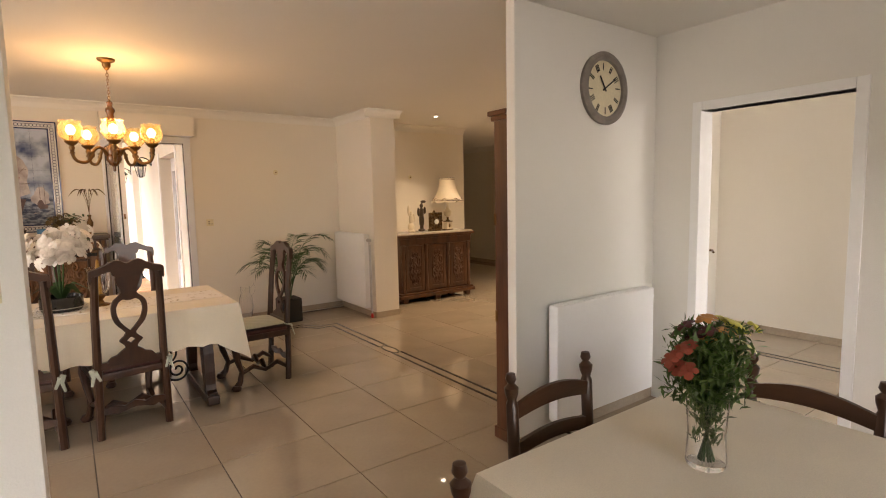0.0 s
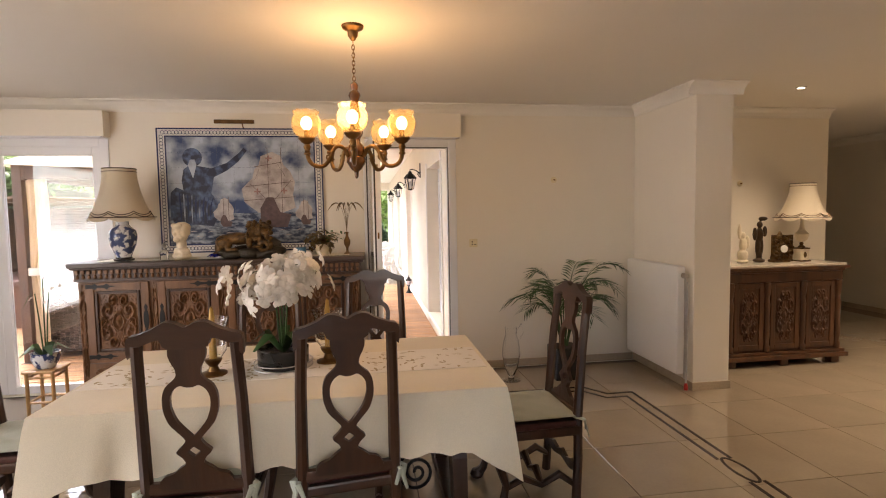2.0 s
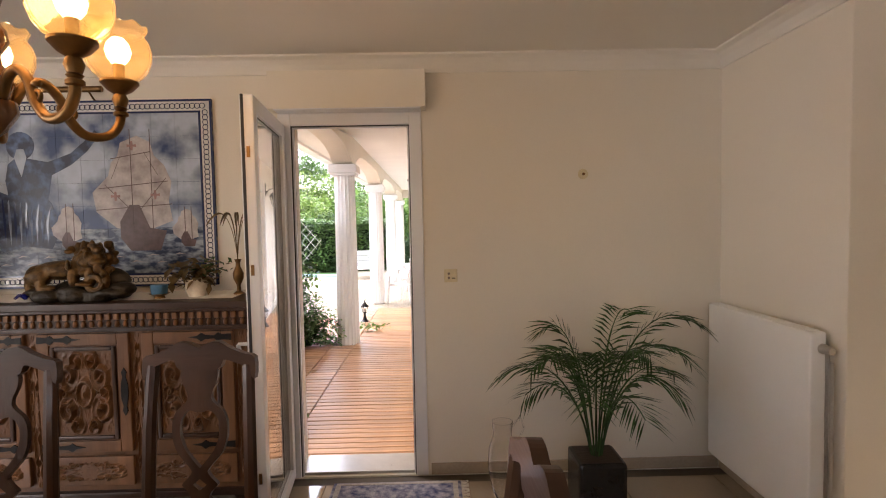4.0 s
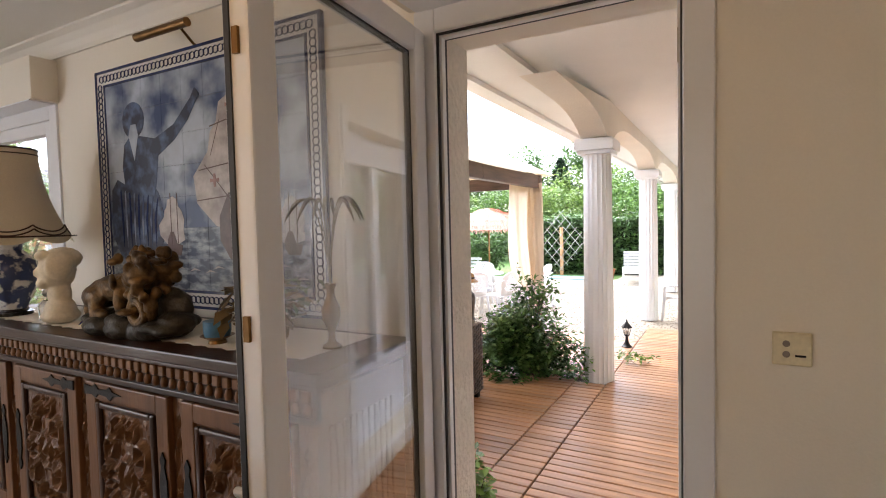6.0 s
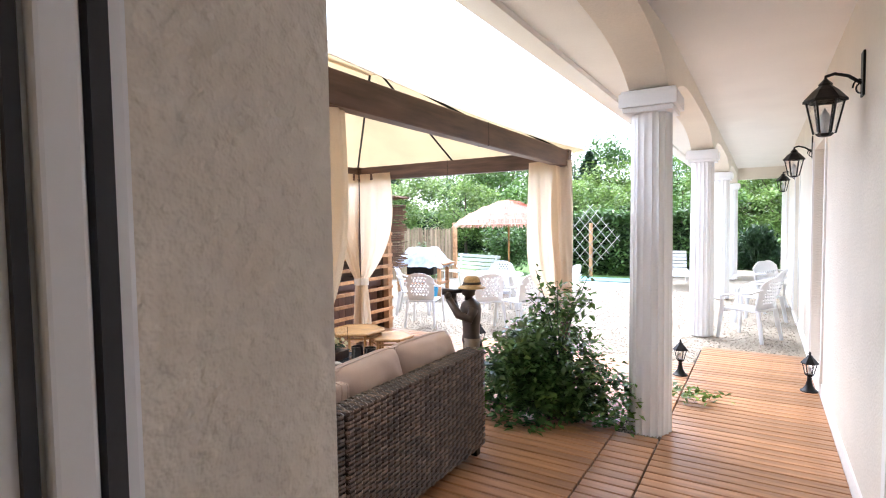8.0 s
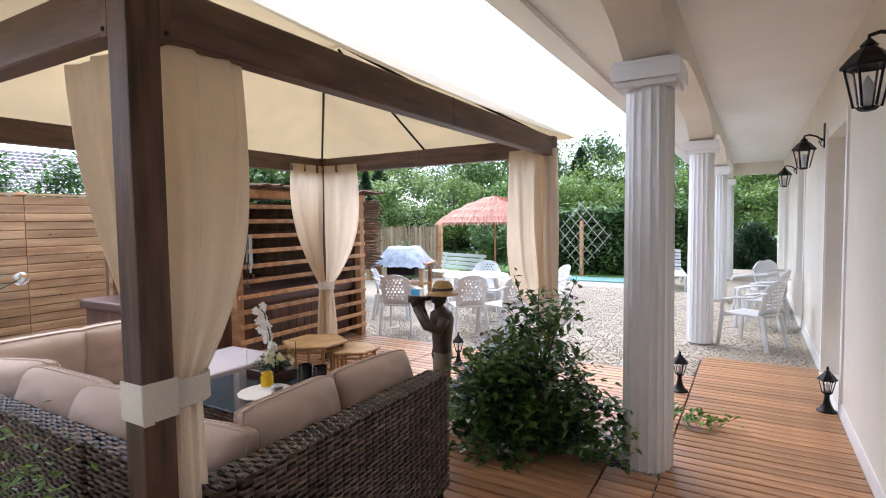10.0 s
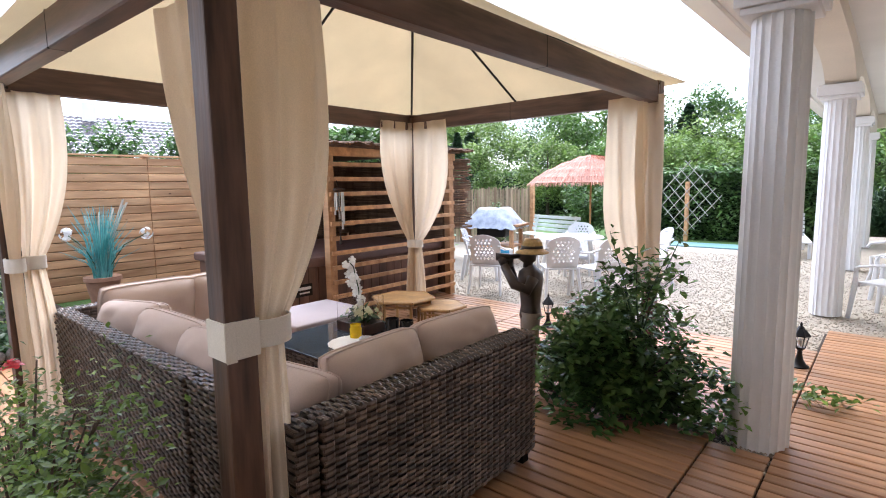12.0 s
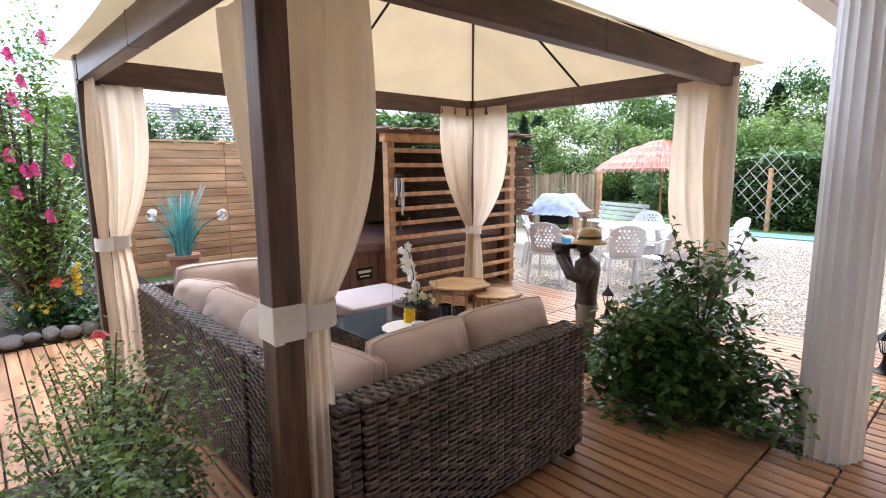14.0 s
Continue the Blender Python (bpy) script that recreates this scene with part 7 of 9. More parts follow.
def curtain(cx, cy, dx, dy, w, tie, low, label, seed, pinch=0.06, power=2.5, bulge=0.12, tail=0.14, top=0.0):
    """A gathered curtain hung from the beam beside a post, drawn in by a tie. (dx, dy): the way along the beam."""
    t = thing("curtain", label, "curtain", "gazebo curtains", at=(cx, cy, 0))
    rnd = random.Random(seed)
    ph = [rnd.uniform(0, 6.28) for _ in range(4)]
    n, m = 56, 34
    z1 = GZ + top
    bm = bmesh.new()
    g = []
    for j in range(m + 1):
        v = j / m
        z = z1 + (low - z1) * v
        k = (z1 - z) / (z1 - tie)
        if k <= 1:
            s = k ** power
            width = w * (1 - s) + pinch * s + bulge * w * math.sin(math.pi * k)
            base = 0.055
        else:
            q = min(1, (tie - z) / 0.5)
            width = pinch + (tail - pinch) * q ** 0.8
            base = 0.055
        row = []
        for i in range(n + 1):
            u = i / n
            amp = 0.028 * (0.4 + 0.6 * math.sin(math.pi * min(k, 1.0) * 0.9)) if k <= 1 else 0.022
            f = math.sin(u * 2 * math.pi * 2.3 + ph[0] + 0.9 * math.sin(v * 3 + ph[1])) + 0.35 * math.sin(u * 2 * math.pi * 5.3 + ph[2] + v * 2.5) + 0.5 * noise.noise(Vector((u * 3.5, v * 3, seed * 2.3)))
            off = amp * f
            along = base + width * u
            row.append(bm.verts.new((dx * along - dy * off, dy * along + dx * off, z)))
        g.append(row)
    for j in range(m):
        for i in range(n):
            bm.faces.new((g[j][i], g[j + 1][i], g[j + 1][i + 1], g[j][i + 1]))
    part("drape", bm, M_CURTAIN, t, smooth=True, angle=180)
    bm = lathe([(1.0, -0.042), (1.04, -0.04), (1.04, 0.04), (1.0, 0.042), (1.0, -0.042)], 28, m=Matrix.Translation((dx * (0.055 + pinch / 2), dy * (0.055 + pinch / 2), tie)) @ Matrix.Rotation(math.atan2(dy, dx), 4, "Z") @ Matrix.Diagonal((pinch / 2 + 0.022, 0.05, 1, 1)))
    part("tieback", bm, M_LACE, t, "cream fabric tieback", smooth=True)
    return t


curtain(GX1, GY0, 0, 1, 0.31, 1.0, 0.0, "cream gazebo curtain tied to the corner post", 1, pinch=0.105, power=3.0, tail=0.12)
curtain(GX1, GY0 + 0.05, -1, 0, 0.42, 1.10, 0.45, "cream gazebo curtain gathered beside the corner post", 2, pinch=0.03, power=1.1, bulge=0.06, tail=0.03)
curtain(GX0, GYL, 1, 0, 0.22, 1.0, 0.0, "cream gazebo curtain tied in a low knot", 3, pinch=0.10, tail=0.16)
curtain(GX0 + 0.03, GYL, 0, 1, 0.27, 1.0, 0.0, "cream gazebo curtain behind the corner post", 9, pinch=0.09, bulge=0.06, tail=0.15)
curtain(GX0, GY1 - 0.055, 1, 0, 0.48, 0.81, 0.08, "cream gazebo curtain tied at the back corner", 4, pinch=0.09, power=3.2, tail=0.15, top=0.075)
curtain(GX0 + 0.055, GY1, 0, -1, 0.44, 0.81, 0.08, "cream gazebo curtain hanging at the back corner", 5, pinch=0.07, power=2.0, top=0.075)
curtain(GX1 + 0.145, GY1 - 0.085, -1, 0, 0.43, 0.74, 0.62, "cream gazebo curtain swept sideways at the corner", 6, pinch=0.20, power=9.0, bulge=0.03, tail=0.1, top=0.06)
curtain(GX1 - 0.02, GY1 - 0.06, 0, -1, 0.14, 0.80, 0.55, "cream gazebo curtain hanging on the far post", 7, pinch=0.10, top=0.06)
t = thing("post_strap", "off-white fabric strap round the gazebo post", "strap", at=(GX1, GY0, 1.0))
part("strap_band", solid((-0.053, 0.053, -0.053, -0.0475, -0.055, 0.055), (-0.053, 0.053, 0.0475, 0.053, -0.055, 0.055), (-0.053, -0.0475, -0.0475, 0.0475, -0.055, 0.055), (0.0475, 0.053, -0.0475, 0.0475, -0.055, 0.055)), M_LACE, t)
part("strap_end", solid((0.053, 0.056, -0.052, -0.02, -0.06, 0.058), bevel=0.001, seg=1), M_LACE, t)

# ---- rattan corner sofa ----
SW = 0.037


def weave_panel(w, h, pitch=SW):
    """A woven rattan panel in the xz plane: flat wefts bulging over and under round stakes."""
    verts, faces = [], []
    nx, nz = max(2, round(w / (pitch * 1.3))), max(2, round(h / (pitch * 0.55)))
    px_, pz = w / nx, h / nz
    for j in range(nz):
        for i in range(nx):
            out = 0.008 if (i + j) % 2 == 0 else 0.002
            x0, x1, z0, z1 = i * px_, (i + 1) * px_, j * pz + pz * 0.06, (j + 1) * pz - pz * 0.06
            xm0, xm1 = x0 + px_ * 0.22, x1 - px_ * 0.22
            zm = (z0 + z1) / 2
            b = len(verts)
            verts += [(x0, -0.001, z0), (xm0, -out, z0), (xm1, -out, z0), (x1, -0.001, z0), (x0, -0.004, zm), (xm0, -out - 0.004, zm), (xm1, -out - 0.004, zm), (x1, -0.004, zm), (x0, -0.001, z1), (xm0, -out, z1), (xm1, -out, z1), (x1, -0.001, z1)]
            for r_ in (0, 4):
                for c_ in (0, 1, 2):
                    faces.append((b + r_ + c_, b + r_ + c_ + 1, b + r_ + c_ + 5, b + r_ + c_ + 4))
    return verts, faces


def rattan_box(t, name, x0, x1, y0, y1, z0, z1, sides="fblrt"):
    """A rattan-clad block: dark core and woven sides."""
    core = part(name, solid((x0 + 0.008, x1 - 0.008, y0 + 0.008, y1 - 0.008, z0, z1 - 0.008), bevel=0.01), M_RATCORE, t, "woven dark brown rattan")
    w, d, h = x1 - x0, y1 - y0, z1 - z0
    mats = {"f": (w, h, pose(x0, y0 + 0.006, z0)), "b": (w, h, pose(x1, y1 - 0.006, z0, 0, 0, 180)), "l": (d, h, pose(x0 + 0.006, y1, z0, 0, 0, -90)), "r": (d, h, pose(x1 - 0.006, y0, z0, 0, 0, 90)), "t": (w, d, pose(x0, y0, z1 - 0.006, -90, 0, 0))}
    for s in sides:
        a, b, m = mats[s]
        v, f = weave_panel(a, b)
        ob = raw_mesh("weave", v, f, M_RATTAN, core)
        ob.matrix_local = m
        if s == "t":
            ob.matrix_local = Matrix.Translation((x0, y0, z1 - 0.006)) @ Matrix.Rotation(radians(-90), 4, "X")
        tagged(ob, kind="stuff")
    return core


M_RATCORE = mat("dark_rattan_core", (0.012, 0.009, 0.008), 0.6)


def cushion(t, w, d, h, m, seed=0, name="cushion", puff=0.066, top=False):
    """A plump piped cushion, with a few pulled creases."""
    rnd = random.Random(seed)
    bm = bmesh.new()
    n = 22
    grids = []
    for s in (1, -1):
        g = []
        for i in range(n + 1):
            row = []
            for j in range(n + 1):
                u, v = i / n * 2 - 1, j / n * 2 - 1
                e = (1 - abs(u) ** 3.5) * (1 - abs(v) ** 3.5)
                cr = noise.noise(Vector((u * 2.2 + seed, v * 2.2, s * 3.0))) * 0.026 + noise.noise(Vector((u * 6 + seed, v * 5, s))) * 0.005
                row.append(bm.verts.new((u * w / 2 * (1 - 0.045 * abs(v) ** 6), s * (d / 2 * (1 - 0.62 * max(abs(u), abs(v)) ** 7) + e ** 0.7 * puff + cr * e), h / 2 + v * h / 2 * (1 - 0.06 * abs(u) ** 6))))
            g.append(row)
        grids.append(g)
    for s, g in zip((1, -1), grids):
        for i in range(n):
            for j in range(n):
                q = (g[i][j], g[i + 1][j], g[i + 1][j + 1], g[i][j + 1])
                bm.faces.new(q if s < 0 else q[::-1])
    A, B = grids
    ringA = [A[i][0] for i in range(n)] + [A[n][j] for j in range(n)] + [A[i][n] for i in range(n, 0, -1)] + [A[0][j] for j in range(n, 0, -1)]
    ringB = [B[i][0] for i in range(n)] + [B[n][j] for j in range(n)] + [B[i][n] for i in range(n, 0, -1)] + [B[0][j] for j in range(n, 0, -1)]
    for i in range(len(ringA)):
        k = (i + 1) % len(ringA)
        bm.faces.new((ringA[i], ringA[k], ringB[k], ringB[i]))
    pipes = [[v.co.copy() for v in ringA], [v.co.copy() for v in ringB]]
    bmesh.ops.recalc_face_normals(bm, faces=bm.faces[:])
    ob = part(name, bm, M_CUSHION, t, smooth=True, angle=70)
    ob.matrix_world = m
    for pts in pipes:
        p = part("piping", tube(pts + [pts[0]], 0.006, 5), M_CUSHION, ob, smooth=True)
    return ob


def loose_cushion(w, d, h, m, seed, label):
    t = thing("cushion", label, "cushion", "sofa cushions")
    t.matrix_world = m
    bpy.context.view_layer.update()
    ob = cushion(t, w, d, h, m, seed, "cover")
    ob.matrix_parent_inverse = Matrix.Identity(4)
    ob.matrix_local = Matrix.Identity(4)
    return t


SH = 0.672
BACKLBL = "beige back cushion leaning on the rattan sofa"
s1 = thing("sofa_unit", "dark brown rattan two-seat sofa unit with high back", "sofa", "corner sofa units")
rattan_box(s1, "backrest", -0.87, -0.74, 8.452, 9.79, DECK + 0.06, SH, "lrft")
rattan_box(s1, "base", -1.42, -0.87, 8.98, 9.78, DECK + 0.06, 0.25, "fl")
rattan_box(s1, "armrest", -1.42, -0.87, 9.68, 9.78, 0.25, 0.5, "fblt")
for y in (8.45, 9.70):
    part("foot", solid((-0.80, -0.76, y, y + 0.05, DECK, DECK + 0.06)), M_IRON, s1)
s2 = thing("sofa_corner", "dark brown rattan corner sofa unit", "sofa", "corner sofa units")
rattan_box(s2, "backrest", -1.50, -0.74, 8.345, 8.435, DECK + 0.06, SH, "fblrt")
rattan_box(s2, "base", -1.50, -0.875, 8.435, 8.97, DECK + 0.06, 0.25, "bl")
part("foot", solid((-0.82, -0.77, 8.36, 8.41, DECK, DECK + 0.06)), M_IRON, s2)
part("foot", solid((-1.48, -1.43, 8.36, 8.41, DECK, DECK + 0.06)), M_IRON, s2)
s3 = thing("sofa_unit", "dark brown rattan long sofa unit with high back", "sofa", "corner sofa units")
rattan_box(s3, "backrest", -2.88, -1.51, 8.335, 8.435, DECK + 0.06, SH, "fblrt")
rattan_box(s3, "base", -2.88, -1.51, 8.435, 8.97, DECK + 0.06, 0.25, "b")
part("foot", solid((-1.60, -1.55, 8.36, 8.41, DECK, DECK + 0.06)), M_IRON, s3)
part("foot", solid((-2.86, -2.81, 8.36, 8.41, DECK, DECK + 0.06)), M_IRON, s3)
s4 = thing("sofa_unit", "dark brown rattan sofa unit facing the gazebo", "sofa", "corner sofa units")
rattan_box(s4, "backrest", -3.47, -3.36, 8.335, 9.62, DECK + 0.06, SH, "fbrt")
rattan_box(s4, "side_panel", -3.36, -2.89, 8.335, 8.435, DECK + 0.06, SH, "fbt")
rattan_box(s4, "base", -3.36, -2.89, 8.435, 9.62, DECK + 0.06, 0.25, "rb")
part("foot", solid((-3.45, -3.40, 9.55, 9.6, DECK, DECK + 0.06)), M_IRON, s4)
part("foot", solid((-2.96, -2.91, 9.55, 9.6, DECK, DECK + 0.06)), M_IRON, s4)
s5 = thing("footstool", "rattan footstool with a thick mauve-beige pad", "footstool")
rattan_box(s5, "base", -3.42, -2.80, 9.72, 10.46, DECK + 0.02, 0.26, "fr")
M_MAUVE = cloth("pale_mauve_cushion", (0.44, 0.38, 0.39))
part("pad", solid((-3.44, -2.78, 9.70, 10.48, 0.262, 0.37), bevel=0.025, seg=3), M_MAUVE, s5, "pale mauve-beige pad", smooth=True)
for nm, b in (("seat_cushion", (-1.40, -0.885, 8.99, 9.67, 0.25, 0.36)), ("seat_cushion", (-1.49, -0.885, 8.45, 8.98, 0.25, 0.36)), ("seat_cushion", (-2.87, -1.51, 8.45, 8.96, 0.25, 0.36)), ("seat_cushion", (-3.35, -2.90, 8.45, 9.61, 0.25, 0.36))):
    t = thing(nm, "flat beige seat cushion on the rattan sofa", "cushion", "sofa seat cushions", at=((b[0] + b[1]) / 2, (b[2] + b[3]) / 2, b[4]))
    hx, hy = (b[1] - b[0]) / 2, (b[3] - b[2]) / 2
    part("cover", solid((-hx, hx, -hy, hy, 0.001, 0.11), bevel=0.03, seg=3), M_CUSHION, t, smooth=True)
loose_cushion(0.55, 0.11, 0.41, pose(-0.98, 8.94, 0.37, 10, 0, -86), 1, BACKLBL)
loose_cushion(0.57, 0.11, 0.41, pose(-0.98, 9.50, 0.37, 12, 0, -93), 2, BACKLBL)
loose_cushion(0.42, 0.13, 0.36, pose(-1.12, 8.55, 0.37, 12, 0, 188), 3, BACKLBL)
for k, x in enumerate((-1.72, -2.26, -2.78)):
    loose_cushion(0.58, 0.13, 0.40, pose(x, 8.545, 0.37, 13, 3 * (-1) ** k, 183 + 4 * k), 4 + k, BACKLBL)
loose_cushion(0.60, 0.13, 0.46, pose(-3.22, 8.82, 0.37, 12, 0, 91), 8, BACKLBL)
loose_cushion(0.60, 0.13, 0.46, pose(-3.22, 9.36, 0.37, 12, 0, 88), 9, BACKLBL)

# ---- low table with flowers, stools ----
t = thing("coffee_table", "low rattan table with a dark glass top", "table")
rattan_box(t, "base", -2.58, -1.72, 9.34, 10.14, DECK + 0.02, 0.385, "frlb")
M_DKGLASS = mat("dark_table_glass", (0.06, 0.075, 0.09), 0.06, 0, 0.05, 4, 60, 0.0)
part("glass_top", solid((-2.60, -1.70, 9.32, 10.16, 0.385, 0.393), bevel=0.003), M_DKGLASS, t, "dark glass top over weave")
TT = 0.394
t = thing("placemat", "round cream woven mat on the low table", "mat", at=(-2.05, 9.66, TT))
part("mat", lathe([(0, 0), (0.17, 0), (0.172, 0.004), (0.165, 0.007), (0, 0.006)], 36, wave=lambda a, i: 1 + 0.02 * math.sin(a * 22)), M_LACE, t)
t = thing("flower_box", "white artificial orchid with cream blooms behind glass", "flowers", at=(-2.26, 9.90, TT))
part("tray", solid((-0.15, 0.15, -0.10, 0.10, 0, 0.07), bevel=0.004), M_OAK, t, "dark wooden tray")
for y in (-0.095, 0.09):
    part("glass_panel", solid((-0.145, 0.145, y, y + 0.005, 0.07, 0.26)), M_GLASS, t).visible_shadow = False
rg = np.random.default_rng(3)
leaf_cloud("foliage", rg.normal(0, 1, (160, 3)) * [0.06, 0.04, 0.03] + [0, 0, 0.11], 0.03, M_LEAF, rg, t, 0.2, 1.8)
M_CREAMFL = cloth("cream_yellow_petals", (0.68, 0.66, 0.42), 0.2, 0.6, 60)
me1, me2 = blossom_mesh(0.03, M_PETAL, None), blossom_mesh(0.018, M_CREAMFL, None)
for i in range(24):
    o = new("blossom", me1); o.parent = t
    u = i / 23
    p = Vector((-0.02 - 0.10 * u ** 2 + rg.normal(0, 0.025), rg.normal(0, 0.025), 0.18 + 0.32 * u))
    o.matrix_local = Matrix.Translation(p) @ Vector((rg.normal(0.5, 0.5), rg.normal(-0.8, 0.5), 0.2)).to_track_quat("Z", "Y").to_matrix().to_4x4()
for i in range(40):
    o = new("small_blossom", me2); o.parent = t
    p = Vector((rg.normal(0.02, 0.07), rg.normal(-0.02, 0.04), 0.15 + rg.normal(0, 0.022)))
    o.matrix_local = Matrix.Translation(p) @ Vector((p.x, p.y - 0.05, 0.1)).to_track_quat("Z", "Y").to_matrix().to_4x4()
part("stem", tube([(0, 0, 0.08), (-0.01, 0, 0.3), (-0.06, 0, 0.46), (-0.12, 0, 0.5)], 0.004, 6), M_LEAF, t)
M_YELLOW = mat("yellow_glass", (0.75, 0.50, 0.01), 0.15, 0, 0.05, 10, 60, 0.0)
t = thing("candle_jar", "yellow glass candle jar on the low table", "candle jar", at=(-2.13, 9.745, TT + 0.007))
part("jar", lathe([(0, 0), (0.04, 0), (0.042, 0.06), (0.036, 0.075), (0.038, 0.09), (0.03, 0.09), (0.03, 0.03), (0, 0.03)], 20), M_YELLOW, t, smooth=True)
for x, y, h in ((-1.95, 9.92, 0.13), (-1.86, 9.97, 0.12)):
    t = thing("candle_glass", "dark smoked candle glass on the low table", "candle glass", "candle glasses", at=(x, y, TT))
    part("glass", lathe([(0, 0), (0.045, 0), (0.048, h), (0.043, h), (0.04, 0.02), (0, 0.02)], 20), M_BLACK, t, smooth=True)
t = thing("small_tin", "small grey tin on the woven mat", "tin", at=(-1.94, 9.66, TT + 0.007))
part("tin_body", lathe([(0, 0), (0.036, 0), (0.036, 0.05), (0.03, 0.055), (0, 0.055)], 18), M_STEEL, t, smooth=True)
bamboo_stool((-2.72, 10.80, DECK), 0.27, 0.43, "hexagonal bamboo stool on the deck", 6)
bamboo_stool((-2.41, 10.95, DECK), 0.22, 0.37, "smaller hexagonal bamboo stool on the deck", 6)

# ---- statue ----
M_STATUE = mat("dark_painted_resin", (0.04, 0.026, 0.02), 0.4, 0, 0.3, 14, 60, 0.1)
M_SHIRT = mat("grey_brown_resin", (0.055, 0.036, 0.028), 0.5, 0, 0.25, 14, 60, 0.1)
M_KHAKI = mat("khaki_resin", (0.19, 0.14, 0.095), 0.6, 0, 0.15, 14, 60, 0.1)
M_STRAW = mat("straw_yellow_resin", (0.45, 0.30, 0.12), 0.6, 0, 0.2, 40, 90, 0.3)


def statue(at, rz):
    """One plain sculpted mesh in four paints."""
    bm = bmesh.new()

    def add(mi, piece):
        before = len(bm.faces)
        for v in piece.verts:
            v.co += Vector((1, 1, 0)) * 0.006 * noise.noise(v.co * 22)
        join(bm, piece)
        bm.faces.ensure_lookup_table()
        for f in bm.faces[before:]:
            f.material_index = mi

    add(0, lathe([(0, 0), (0.14, 0), (0.145, 0.02), (0.12, 0.04), (0, 0.045)], 20))
    for s in (-1, 1):
        add(0, tube([(s * 0.06, 0.05, 0.06), (s * 0.065, -0.03, 0.065), (s * 0.075, -0.10, 0.055)], [0.036, 0.042, 0.03], 10))
        add(2, tube([(s * 0.062, 0.01, 0.06), (s * 0.064, 0.0, 0.20), (s * 0.058, -0.005, 0.33), (s * 0.052, 0.0, 0.50)], [0.062, 0.056, 0.064, 0.074], 14))
    torso = lathe([(0, 0.44), (0.105, 0.44), (0.115, 0.47), (0.102, 0.53), (0.100, 0.58), (0.118, 0.68), (0.128, 0.75), (0.115, 0.80), (0.06, 0.835), (0.04, 0.85), (0, 0.86)], 22, m=Matrix.Diagonal((1.08, 0.74, 1, 1)))
    add(1, torso)
    add(0, lathe([(0, 0.83), (0.036, 0.835), (0.036, 0.87), (0.058, 0.885), (0.066, 0.93), (0.062, 0.975), (0, 1.0)], 18, m=Matrix.Translation((0, -0.02, 0))))
    add(1, tube([(-0.125, 0.0, 0.77), (-0.165, -0.03, 0.68), (-0.135, -0.11, 0.70), (-0.06, -0.15, 0.83)], [0.046, 0.044, 0.038, 0.03], 12))
    add(1, tube([(0.125, 0.0, 0.77), (0.165, -0.04, 0.69), (0.12, -0.13, 0.72), (0.03, -0.20, 0.85)], [0.046, 0.044, 0.038, 0.03], 12))
    add(0, tube([(-0.05, -0.15, 0.84), (-0.02, -0.16, 0.885), (0.0, -0.15, 0.90)], [0.03, 0.034, 0.024], 10))
    add(0, tube([(0.03, -0.20, 0.86), (0.01, -0.215, 0.895), (0.0, -0.21, 0.91)], [0.03, 0.034, 0.024], 10))
    add(0, tube([(0, -0.08, 0.915), (0, -0.16, 0.915), (0, -0.162, 0.915), (0, -0.26, 0.915)], [0.018, 0.02, 0.025, 0.03], 12))
    add(3, lathe([(0, 1.055), (0.05, 1.05), (0.074, 1.02), (0.082, 0.975), (0.10, 0.962), (0.124, 0.948), (0.126, 0.941), (0.10, 0.952), (0.078, 0.958), (0, 0.965)], 26, m=Matrix.Translation((0, 0.01, 0))))
    add(0, lathe([(0.080, 0.978), (0.084, 0.978), (0.081, 0.998), (0.077, 0.998)], 26, m=Matrix.Translation((0, 0.01, 0))))
    ob = mesh_object("garden_statue", bm, M_STATUE, True, 180)
    for m in (M_SHIRT, M_KHAKI, M_STRAW):
        ob.data.materials.append(m)
    ob.matrix_world = pose(*at, 0, 0, rz)
    return tagged(ob, "painted garden statue with straw hat and spyglass", "statue")


statue((-1.42, 10.86, DECK), -52)

